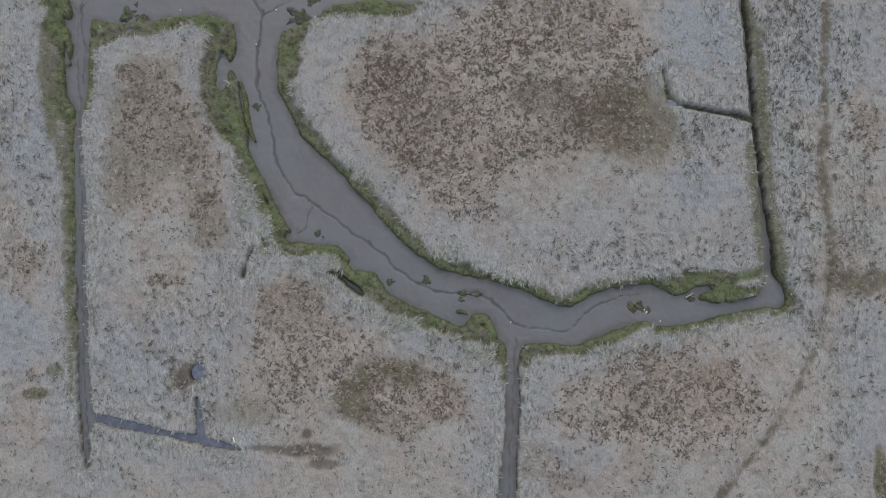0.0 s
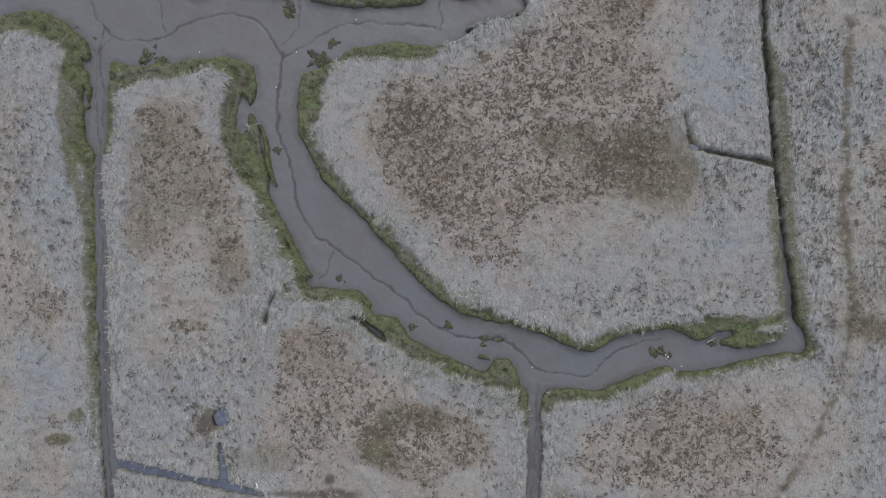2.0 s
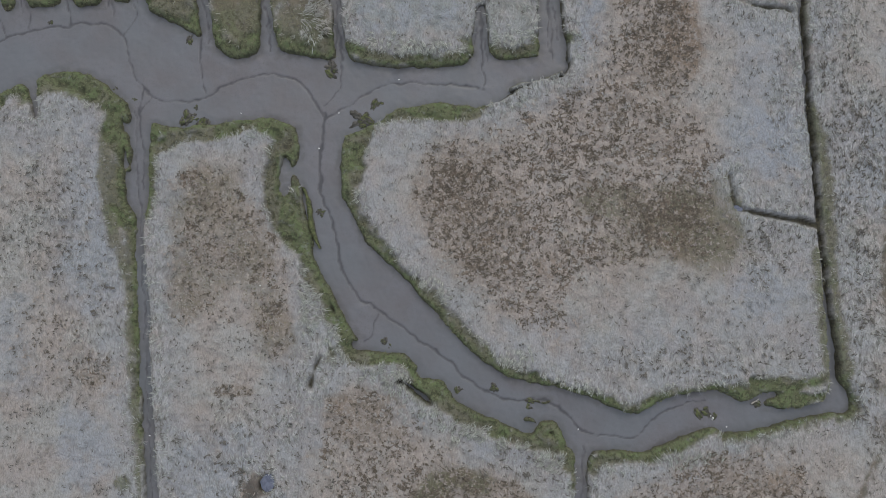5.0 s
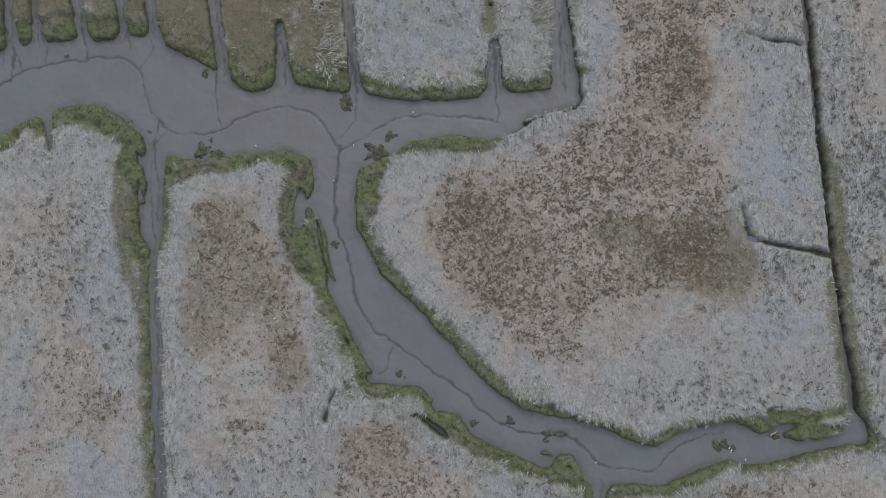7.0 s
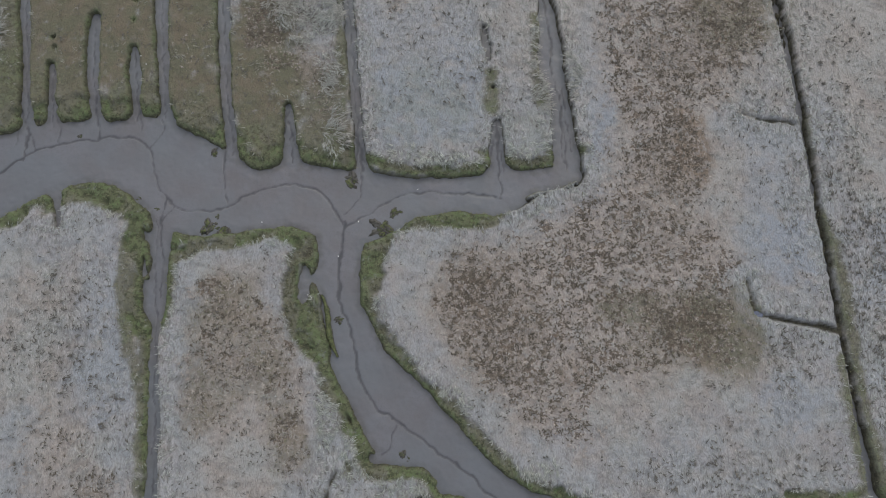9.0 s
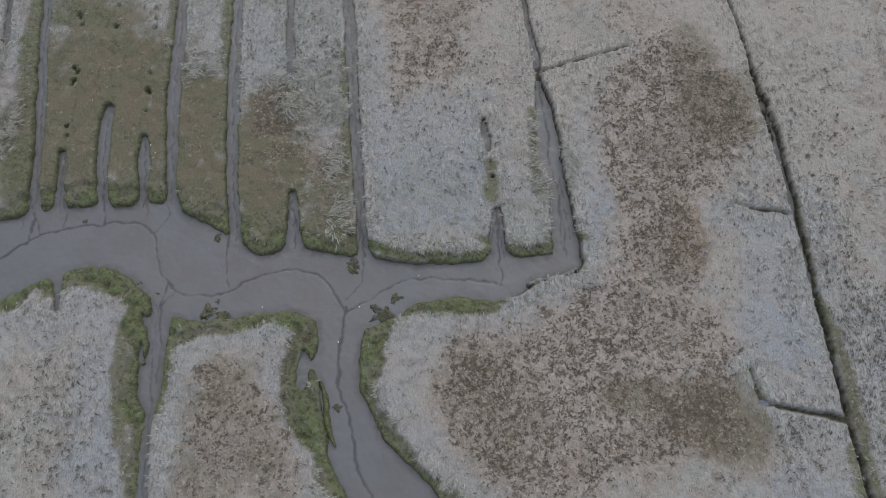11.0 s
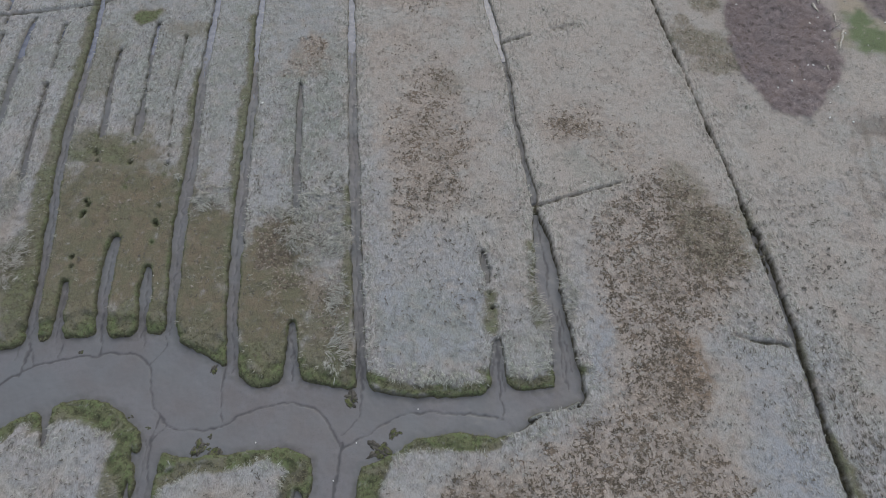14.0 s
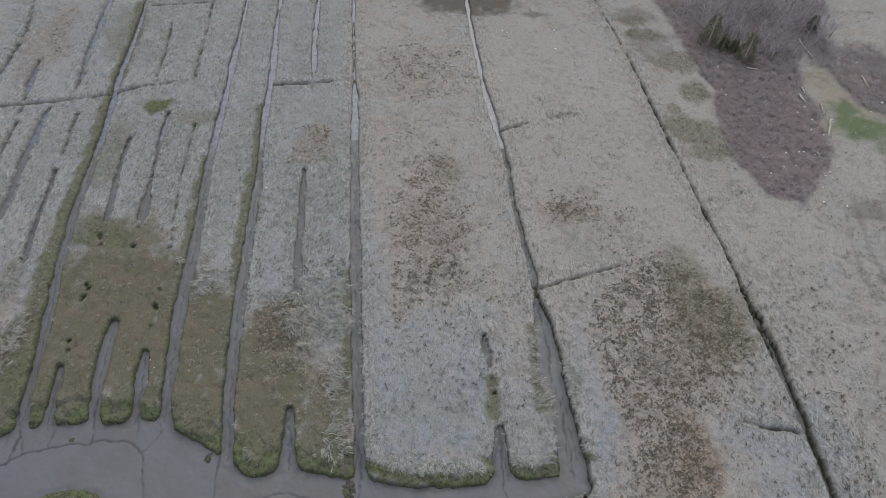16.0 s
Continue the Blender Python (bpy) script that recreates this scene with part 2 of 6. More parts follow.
BANKS["bank_w"] = [
    (-30.04, 23.48, 0.71), (-29.96, 21.24, 0.62), (-29.77, 18.56, 0.48), (-29.50, 15.90, 0.46), (-29.35, 13.92, 0.36),
    (-28.95, 11.07, 0.34), (-28.72, 8.02, 0.32), (-28.53, 4.14, 0.28), (-28.28, -0.12, 0.24), (-28.05, -4.34, 0.20),
]
BANKS["bank_w2"] = [
    (-27.47, 19.09, 0.44), (-25.53, 19.97, 0.39), (-23.35, 20.23, 0.39), (-21.61, 20.67, 0.53), (-19.86, 20.93, 0.53),
    (-17.67, 20.74, 1.14), (-17.42, 19.18, 0.96),
]
BANKS["bank_w3"] = [
    (-18.39, 17.54, 0.52), (-18.35, 15.86, 0.65), (-17.75, 14.10, 0.95), (-16.85, 12.79, 1.13), (-16.27, 11.82, 0.78),
]
BANKS["bank_w4"] = [
    (-15.72, 10.25, 0.34), (-14.83, 8.86, 0.43), (-13.95, 7.14, 0.39), (-13.19, 5.41, 0.43), (-12.54, 4.73, 0.34),
]
BANKS["bank_s"] = [
    (-10.47, 3.49, 0.30), (-8.68, 3.27, 0.51), (-7.47, 1.36, 0.59), (-6.19, 0.72, 0.76), (-4.91, -0.55, 0.51),
    (-2.79, -1.47, 0.42), (-0.68, -2.31, 0.42), (1.52, -2.02, 1.01), (2.78, -2.86, 0.84), (3.86, -4.32, 0.38),
    (3.93, -7.23, 0.21),
]
BANKS["bank_ne"] = [
    (-11.56, 20.72, 1.22), (-12.32, 18.94, 1.13), (-12.81, 16.73, 0.78), (-12.79, 15.63, 0.69), (-11.97, 12.99, 0.39),
    (-11.53, 12.25, 0.39),
]
BANKS["bank_ne2"] = [
    (-10.12, 9.94, 0.26), (-8.39, 8.64, 0.34), (-6.23, 6.91, 0.26), (-4.51, 4.55, 0.30), (-2.80, 3.06, 0.38),
    (-0.68, 1.78, 0.42), (1.86, 1.14, 0.38), (4.40, 0.72, 0.25), (6.50, -0.21, 0.30), (9.02, -1.05, 0.21),
    (11.14, -0.12, 0.21), (13.26, 0.72, 0.25), (14.94, 0.72, 0.42), (16.19, 0.17, 0.50), (18.70, -0.25, 0.63),
    (21.22, -0.04, 0.59), (23.12, 0.21, 0.38),
]
BANKS["bank_se"] = [
    (5.54, -5.15, 0.34), (6.05, -4.40, 0.34), (7.31, -4.23, 0.42), (9.40, -4.31, 0.50), (11.09, -3.27, 0.50),
    (13.20, -2.56, 0.34), (14.88, -2.30, 0.25), (19.08, -1.88, 0.21), (22.44, -1.30, 0.21),
]
BANKS["bank_nw"] = [
    (-44.96, 20.83, 0.96), (-40.44, 22.21, 0.80), (-38.87, 23.54, 0.81), (-37.54, 23.99, 0.65),
]
BANKS["bank_nw2"] = [
    (-35.72, 24.43, 0.87), (-32.89, 24.22, 1.09), (-31.07, 23.21, 1.30), (-30.32, 21.95, 0.97), (-30.57, 20.27, 0.75),
    (-29.75, 18.51, 0.43), (-30.06, 15.93, 0.58), (-29.56, 13.81, 0.52),
]
BANKS["bank_n"] = [
    (-11.97, 19.67, 0.95), (-10.59, 21.35, 0.61), (-7.97, 21.82, 0.61), (-5.35, 21.85, 0.61), (-3.16, 21.83, 0.39),
]
RUNNELS["runnel_a"] = [
    (-44.02, 24.08, 0.13), (-41.63, 26.00, 0.13), (-39.81, 27.38, 0.13), (-37.48, 28.31, 0.13), (-34.41, 28.76, 0.13),
    (-31.75, 28.89, 0.13), (-30.36, 28.26, 0.13), (-29.71, 26.76, 0.11), (-29.14, 24.89, 0.11), (-27.79, 23.14, 0.11),
    (-26.02, 22.86, 0.11), (-23.84, 23.21, 0.11), (-22.13, 24.15, 0.11), (-19.95, 24.74, 0.11), (-17.51, 24.77, 0.13),
    (-15.93, 23.65, 0.13), (-14.89, 22.05, 0.13), (-14.66, 21.36, 0.13),
]
RUNNELS["runnel_b"] = [
    (-2.26, 23.69, 0.09), (-3.50, 23.97, 0.11), (-6.17, 24.18, 0.11), (-9.73, 24.06, 0.11), (-11.95, 23.16, 0.11),
    (-13.26, 22.03, 0.11), (-14.57, 21.41, 0.11),
]
RUNNELS["runnel_c"] = [
    (-14.66, 21.36, 0.13), (-14.79, 19.35, 0.13), (-14.93, 17.59, 0.13), (-14.77, 15.85, 0.13),
]
RUNNELS["runnel_d"] = [
    (-14.55, 21.84, 0.13), (-14.90, 19.14, 0.13), (-14.94, 16.01, 0.13), (-14.20, 14.01, 0.13), (-13.56, 12.02, 0.13),
    (-13.26, 9.82, 0.13), (-12.15, 8.07, 0.13), (-10.18, 6.55, 0.13), (-7.57, 4.60, 0.13), (-5.84, 3.52, 0.13),
    (-4.11, 1.80, 0.13), (-2.39, 0.51, 0.13), (0.17, -0.04, 0.13), (2.31, -0.12, 0.13), (3.79, -1.19, 0.13),
    (4.64, -2.25, 0.13),
]
RUNNELS["runnel_e"] = [
    (4.64, -2.25, 0.11), (6.12, -2.67, 0.11), (8.03, -2.88, 0.11), (9.52, -2.46, 0.11), (10.81, -1.19, 0.11),
    (12.52, -0.55, 0.11), (14.22, -0.12, 0.08),
]
RUNNELS["runnel_f"] = [
    (-29.32, 30.55, 0.09), (-29.19, 29.35, 0.09), (-30.13, 28.17, 0.09),
]
RUNNELS["runnel_g"] = [
    (-24.10, 28.13, 0.09), (-24.11, 25.79, 0.09), (-23.76, 23.20, 0.09),
]
RUNNELS["runnel_h"] = [
    (-13.46, 26.89, 0.11), (-13.21, 25.01, 0.09), (-13.50, 23.63, 0.09), (-14.59, 22.36, 0.09),
]
RUNNELS["runnel_i"] = [
    (-39.97, 29.17, 0.11), (-39.91, 27.05, 0.11),
]
RUNNELS["runnel_j"] = [
    (-27.79, 23.14, 0.09), (-28.66, 21.93, 0.09), (-28.60, 19.91, 0.09),
]
RUNNELS["runnel_k"] = [
    (-2.46, 26.11, 0.11), (-2.24, 24.47, 0.09), (-2.40, 23.69, 0.09),
]
RUNNELS["runnel_l"] = [
    (-28.56, 23.71, 0.11), (-28.70, 21.44, 0.11), (-28.39, 18.74, 0.09), (-28.47, 16.05, 0.09),
]
TRAILS["trail"] = [
    (28.94, 24.00, 0.18), (28.53, 19.59, 0.18), (28.29, 16.52, 0.20), (28.39, 13.48, 0.31), (27.99, 9.61, 0.20),
    (28.11, 5.77, 0.23), (28.47, 1.97, 0.40), (27.96, -0.54, 0.17), (27.05, -3.87, 0.13), (25.72, -6.55, 0.13),
    (23.96, -9.83, 0.13), (21.40, -12.88, 0.13), (19.28, -15.31, 0.12),
]
TRAILS["trail_b"] = [
    (28.48, 1.13, 0.58), (30.76, 0.71, 0.67), (33.68, 0.92, 0.67),
]
TRAILS["wheel_track"] = [
    (33.93, 52.71, 0.06), (33.04, 48.74, 0.06), (32.69, 44.73, 0.06), (32.94, 41.92, 0.06),
]
TRAILS["wheel_track_b"] = [
    (35.37, 52.96, 0.06), (34.57, 48.07, 0.06), (34.60, 43.48, 0.06),
]
CUTS["slump_trench"] = [
    (-8.97, 1.49, 0.11), (-8.12, 1.06, 0.15), (-7.04, 0.21, 0.18), (-6.53, -0.21, 0.11),
]
CUTS["pit_line"] = [
    (-15.54, 1.15, 0.20), (-15.34, 2.00, 0.11), (-15.14, 2.64, 0.18), (-14.76, 3.37, 0.11),
]
CUTS["notch_pocket"] = [
    (-17.53, 18.27, 0.21), (-17.48, 17.61, 0.39), (-17.56, 16.88, 0.39), (-17.64, 16.10, 0.30), (-17.68, 15.58, 0.09),
]
CUTS["notch_mouth"] = [
    (-17.30, 17.31, 0.17), (-16.88, 17.57, 0.17), (-16.28, 17.74, 0.21),
]
BANKS["bank_fill"] = [
    (-18.30, 18.89, 0.60), (-18.29, 16.94, 0.43), (-18.10, 15.43, 0.77), (-17.33, 14.78, 0.60), (-16.87, 15.64, 0.30),
    (-16.86, 14.35, 0.51), (-16.86, 13.28, 0.42),
]
CUTS["block_notch"] = [
    (-36.98, 24.63, 0.30), (-36.84, 23.72, 0.22), (-36.56, 22.59, 0.17), (-36.51, 21.69, 0.13),
]
CUTS["pit_trench"] = [
    (-35.21, 24.45, 0.05), (-34.22, 23.99, 0.05), (-32.96, 23.53, 0.05),
]
CUTS["creek_pocket"] = [
    (-12.15, 4.27, 0.26), (-11.17, 4.49, 0.51), (-9.66, 4.49, 0.86), (-7.95, 3.93, 0.77),
]
TURFS["turf_a"] = [
    (-41.47, 32.48, 1.14), (-41.74, 37.57, 1.02), (-42.29, 43.28, 0.98), (-42.73, 48.38, 0.93), (-42.99, 53.29, 0.87),
    (-43.02, 57.88, 0.79), (-43.32, 63.75, 0.65), (-43.64, 70.26, 0.69), (-43.82, 78.07, 0.73), (-44.76, 85.64, 0.63),
]
TURFS["turf_b"] = [
    (-30.78, 44.65, 0.45), (-30.90, 49.23, 0.48), (-31.04, 54.25, 0.50), (-31.19, 58.94, 0.40),
]
TURFS["turf_c"] = [
    (-25.18, 35.57, 0.37), (-25.37, 41.08, 0.44), (-25.74, 47.96, 0.74), (-25.74, 52.86, 0.77), (-25.97, 57.44, 0.69),
    (-26.40, 63.29, 0.48), (-26.83, 66.90, 0.50),
]
TURFS["turf_d"] = [
    (-14.68, 30.68, 0.36), (-15.13, 37.78, 0.34), (-15.56, 44.84, 0.31),
]
TURFS["turf_e"] = [
    (0.94, 31.69, 0.55), (0.96, 35.74, 0.43), (0.78, 39.03, 0.30),
]
TURFS["turf_f"] = [
    (-2.85, 34.04, 0.55), (-3.01, 31.12, 0.45),
]
TURFS["turf_g"] = [
    (23.42, 1.98, 0.46), (22.84, 7.92, 0.42), (22.76, 10.93, 0.38),
]
TURFS["turf_h"] = [
    (24.59, 1.98, 0.46), (24.21, 5.79, 0.42), (23.75, 10.07, 0.42), (23.57, 15.26, 0.38), (23.27, 19.65, 0.39),
]
TURFS["turf_i"] = [
    (-29.70, 11.48, 0.36), (-29.10, 8.01, 0.25), (-28.75, 2.85, 0.20), (-28.35, -3.50, 0.16), (-28.02, -7.26, 0.14),
]
TURFS["turf_j"] = [
    (-31.00, 20.25, 0.51), (-30.81, 16.35, 0.67), (-30.22, 12.15, 0.50),
]
TURFS["turf_k"] = [
    (21.83, 31.31, 0.22), (22.19, 29.03, 0.35), (22.22, 26.33, 0.31),
]
TURFS["turf_l"] = [
    (22.65, 22.31, 0.22), (22.92, 20.10, 0.35), (23.08, 18.34, 0.26),
]
BANKS["bank_lip"] = [
    (-16.62, 16.28, 0.34), (-16.48, 15.12, 0.34), (-16.39, 13.92, 0.34),
]
BANKS["bank_f"] = [
    (-12.72, 27.11, 0.32), (-11.59, 26.40, 0.45), (-9.35, 25.94, 0.45), (-6.67, 25.85, 0.45), (-3.98, 26.18, 0.41),
    (-3.12, 27.37, 0.32),
]
BANKS["bank_g"] = [
    (-2.01, 26.80, 0.30), (-0.37, 26.18, 0.39), (1.46, 26.52, 0.30),
]
RUNNELS["runnel_m"] = [
    (-10.57, 6.55, 0.09), (-10.90, 5.68, 0.09), (-10.98, 4.82, 0.09), (-11.66, 4.38, 0.09),
]
RUNNELS["fan_a"] = [(-19.82, 27.78, 0.05), (-19.45, 29.58, 0.05), (-19.41, 31.07, 0.05)]
RUNNELS["fan_b"] = [(-18.37, 27.64, 0.05), (-18.98, 29.33, 0.05), (-19.41, 31.07, 0.05)]
RUNNELS["fan_c"] = [(-20.47, 27.16, 0.05), (-19.72, 28.60, 0.05), (-19.39, 29.82, 0.05)]
RUNNELS["fan_d"] = [(-24.82, 27.38, 0.05), (-24.69, 29.06, 0.05), (-24.68, 31.29, 0.05)]
RUNNELS["fan_e"] = [(-24.00, 26.92, 0.05), (-24.38, 29.07, 0.05), (-24.59, 31.29, 0.05)]
RUNNELS["fan_f"] = [(-14.24, 25.91, 0.05), (-13.76, 27.18, 0.05), (-13.72, 29.11, 0.05)]
RUNNELS["fan_g"] = [(-12.84, 26.48, 0.05), (-13.42, 27.42, 0.05), (-13.68, 29.11, 0.05)]
RUNNELS["fan_h"] = [(-13.28, 24.40, 0.05), (-13.33, 26.48, 0.05), (-13.64, 28.38, 0.05)]
RUNNELS["fan_i"] = [(-3.40, 26.27, 0.05), (-2.88, 27.94, 0.05), (-2.56, 29.16, 0.05)]
RUNNELS["fan_j"] = [(-2.15, 26.04, 0.05), (-2.34, 27.70, 0.05), (-2.46, 29.16, 0.05)]
RUNNELS["fan_k"] = [(-40.68, 28.28, 0.05), (-40.63, 29.72, 0.05), (-40.48, 31.20, 0.05)]
RUNNELS["fan_l"] = [(-38.89, 27.81, 0.05), (-39.77, 29.48, 0.05), (-40.39, 31.20, 0.05)]
RUNNELS["fan_m"] = [(-37.25, 28.29, 0.05), (-37.42, 29.74, 0.05), (-37.64, 31.22, 0.05)]
RUNNELS["fan_n"] = [(-34.09, 28.78, 0.05), (-34.22, 30.24, 0.05), (-34.60, 32.25, 0.05)]
RUNNELS["fan_o"] = [(-30.80, 29.28, 0.05), (-30.98, 30.26, 0.05), (-31.40, 32.27, 0.05)]
RUNNELS["fan_p"] = [(2.87, 26.52, 0.05), (2.58, 28.45, 0.05), (2.69, 32.49, 0.05)]
RUNNELS["fan_q"] = [(3.41, 27.48, 0.05), (3.13, 29.43, 0.05), (2.97, 33.01, 0.05)]
BANKS["bank_top"] = [
    (-27.18, 20.43, 0.30), (-25.72, 20.60, 0.34), (-23.66, 20.95, 0.30),
]

LANDS["south_bulge"] = [
    (-7.44, 1.19, 0.51), (-5.96, 0.97, 0.63), (-5.32, -0.08, 0.51),
]
LANDS["south_lip"] = [
    (-4.47, -1.14, 0.38), (-3.20, -1.43, 0.46), (-2.44, -1.52, 0.34),
]
LANDS["south_lip_b"] = [
    (-1.93, -2.28, 0.38), (-0.24, -2.70, 0.42), (1.24, -2.95, 0.51),
]
LANDS["south_point"] = [
    (1.24, -3.04, 0.59), (1.97, -2.12, 0.55), (2.65, -2.03, 0.46), (3.36, -3.25, 0.42),
]
LANDS["south_core"] = [
    (2.09, -3.04, 0.68), (2.72, -3.25, 0.68),
]
LANDS["south_islet"] = [
    (0.53, -1.48, 0.21), (0.95, -1.53, 0.30), (1.38, -1.78, 0.17),
]
LANDS["pocket_lip"] = [
    (-11.70, 2.97, 0.30), (-10.00, 3.22, 0.38), (-8.64, 3.18, 0.42), (-7.87, 2.46, 0.38),
]
LANDS["west_shelf"] = [
    (-31.23, 23.48, 0.46), (-30.00, 22.47, 0.51), (-29.72, 21.38, 0.38),
]
LANDS["west_shelf_b"] = [
    (-29.87, 20.29, 0.34), (-29.50, 18.99, 0.34), (-29.48, 17.69, 0.30),
]
LANDS["north_shelf"] = [
    (-8.85, 21.80, 0.42), (-7.04, 22.02, 0.68), (-4.88, 22.02, 0.72), (-3.15, 21.89, 0.59),
]
LANDS["north_tuft"] = [
    (-0.20, 23.64, 0.25), (0.53, 23.99, 0.34), (2.27, 24.21, 0.34), (3.57, 24.86, 0.25),
]
LANDS["ne_slump"] = [
    (-11.62, 13.13, 0.30), (-11.31, 12.36, 0.38), (-11.14, 11.75, 0.21),
]
LANDS["west_lip"] = [
    (-15.50, 10.56, 0.30), (-14.07, 7.78, 0.38), (-12.77, 5.22, 0.42), (-12.13, 4.58, 0.25),
]
LANDS["mud_islet"] = [
    (1.26, -0.10, 0.17), (2.11, -0.27, 0.25), (2.53, -0.10, 0.13),
]
BARES["bare_corner"] = [
    (-1.64, 21.80, 0.59), (0.31, 23.20, 0.68), (2.48, 23.77, 0.68), (4.13, 24.64, 0.59), (4.32, 26.62, 0.51),
]
CUTS["inlet"] = [
    (17.86, -0.80, 0.25), (18.04, -0.30, 0.25), (18.56, 0.08, 0.25), (19.33, 0.25, 0.17),
]
BANKS["bank_east_top"] = [
    (17.65, 1.22, 0.59), (20.19, 0.97, 0.59), (22.84, 1.34, 0.59),
]
BANKS["bank_se_low"] = [
    (6.10, -4.52, 0.38), (8.64, -4.10, 0.51), (11.19, -3.40, 0.59), (13.75, -2.56, 0.51),
]
BANKS["bank_s_end"] = [
    (2.93, -3.25, 0.42), (3.90, -4.72, 0.42), (4.05, -6.39, 0.34),
]


def hole(x, y, r):
    HOLES["hole %d" % len(HOLES)] = [(x, y, r), (x + 0.3 * r, y + 0.8 * r, 0.8 * r)]


hole(-38.33, 37.35, 0.07)
hole(-38.11, 36.37, 0.08)
hole(-31.98, 38.79, 0.09)
hole(-35.57, 44.64, 0.07)
hole(-38.50, 41.40, 0.10)
hole(-38.96, 48.27, 0.07)
hole(-38.51, 46.82, 0.06)
hole(-35.64, 47.37, 0.06)
hole(-35.75, 49.61, 0.07)
hole(-32.11, 40.95, 0.05)
hole(-32.16, 42.70, 0.05)
hole(-32.30, 48.05, 0.06)
hole(-32.32, 47.29, 0.06)
hole(-38.60, 43.04, 0.06)
hole(-2.62, 30.49, 0.04)
hole(-2.94, 34.14, 0.05)
hole(-2.79, 32.82, 0.05)
hole(-19.74, 39.41, 0.06)
hole(-17.07, -1.73, 0.08)
hole(-18.79, -6.08, 0.51)
hole(-40.09, 81.82, 0.12)
hole(-40.03, 80.66, 0.10)
hole(-39.69, 78.63, 0.10)
hole(-39.77, 77.52, 0.10)
hole(-39.58, 75.90, 0.14)
hole(-39.19, 70.76, 0.12)
hole(4.41, 68.78, 0.08)
hole(5.37, 65.69, 0.10)
hole(6.35, 65.99, 0.06)
hole(-32.42, 49.38, 0.12)
hole(-32.37, 48.21, 0.08)
hole(-32.29, 47.18, 0.08)
hole(-32.26, 46.11, 0.06)
hole(-39.22, 48.61, 0.10)
hole(-38.66, 47.46, 0.10)
hole(-38.29, 42.67, 0.10)
hole(-38.46, 41.72, 0.14)
hole(-35.41, 44.45, 0.10)
hole(-35.49, 45.38, 0.05)
hole(-32.06, 42.51, 0.06)
hole(-31.92, 40.63, 0.06)
hole(4.43, 68.90, 0.03)
hole(23.80, 55.05, 0.01)
hole(20.31, 54.06, 0.02)
PATCHES, AREAS = [], []


# stranded wood and litter, which keep the brush clear
LOGS = [
    (17.66, -0.45, 18.17, -0.11),
    (30.17, 75.36, 31.48, 74.86), (34.99, 70.62, 35.26, 69.05), (35.78, 71.96, 35.67, 70.44),
    (37.11, 69.00, 36.72, 67.54), (36.65, 66.97, 37.32, 67.55), (37.37, 66.42, 35.84, 63.27),
    (44.03, 74.18, 43.81, 71.89), (38.59, 81.37, 39.06, 77.28), (34.00, 61.12, 33.88, 60.27),
    (50.23, 87.94, 50.75, 87.32),
]
LITTER = [
    (33.87, 67.46, 0.3), (35.16, 66.27, 0.3), (34.48, 64.68, 0.3), (35.58, 63.80, 0.3), (31.86, 61.08, 0.3),
    (32.42, 61.09, 0.3), (29.52, 58.83, 0.3), (27.82, 57.89, 0.3), (32.02, 53.88, 0.3), (44.50, 69.40, 0.4),
    (42.50, 67.79, 0.3), (35.06, 68.46, 0.3), (26.31, 70.28, 0.3), (26.69, 75.36, 0.3), (34.31, 53.39, 0.3),
    (44.42, 76.79, 0.3), (7.56, 82.03, 0.35), (0.97, 81.79, 0.3), (1.52, 81.46, 0.3), (7.21, 78.23, 0.35),
    (13.75, 76.35, 0.3), (-31.07, 35.58, 0.1), (-30.57, 34.84, 0.1), (4.57, -2.26, 0.1), (-19.28, 8.71, 0.1),
    (-22.73, -10.13, 0.1), (-27.57, -2.44, 0.1), (-15.00, 19.17, 0.1), (-13.49, 21.91, 0.1), (-20.98, 21.92, 0.1),
    (14.71, -1.63, 0.1), (-3.84, -8.90, 0.1), (-8.88, 24.48, 0.1),
]
LITTER += [
    (14.78, -1.50, 0.14), (14.61, -1.33, 0.12), (15.79, -2.18, 0.12),
    (-24.39, 54.66, 0.3),
]
bits = random.Random(77)
LITTER += [(bits.gauss(33.0, 2.6), bits.gauss(62.5, 4.0), bits.uniform(0.12, 0.26)) for n in range(14)]


def patch(kind, x, y, rx, ry, amount):
    PATCHES.append((kind, x, y, rx, ry, amount))


patch("tussock", 16.8, -8.0, 7.9, 4.5, 0.8)
patch("tussock", 11.0, -8.4, 5.0, 3.3, 0.6)
patch("tussock", -9.9, -5.1, 5.5, 3.7, 0.7)
patch("tussock", -23.0, 11.4, 3.2, 6.1, 0.6)
patch("tussock", -8.1, 50.2, 5.5, 7.7, 0.8)
patch("tussock", -9.5, 74.2, 6.0, 7.4, 0.6)
patch("tussock", 5.9, 52.6, 4.0, 3.7, 0.7)
patch("tussock", -11.8, 61.8, 3.6, 5.2, 0.4)
patch("tussock", -35.1, 5.1, 3.0, 3.8, 0.35)
patch("tussock", -31.3, 2.0, 2.6, 1.7, 0.5)
patch("brown", -4.1, 14.0, 4.7, 5.2, 0.6)
patch("brown", -4.6, 16.6, 3.9, 3.1, 0.5)
patch("brown", -23.6, 15.8, 2.4, 2.4, 0.7)
patch("brown", -19.6, 11.9, 1.7, 3.0, 0.7)
patch("brown", -25.1, 8.0, 1.5, 2.6, 0.6)
patch("brown", -18.1, 5.0, 1.3, 2.1, 0.6)
patch("brown", -11.6, -0.5, 3.2, 1.7, 0.8)
patch("brown", 17.6, -7.2, 4.6, 2.9, 0.5)
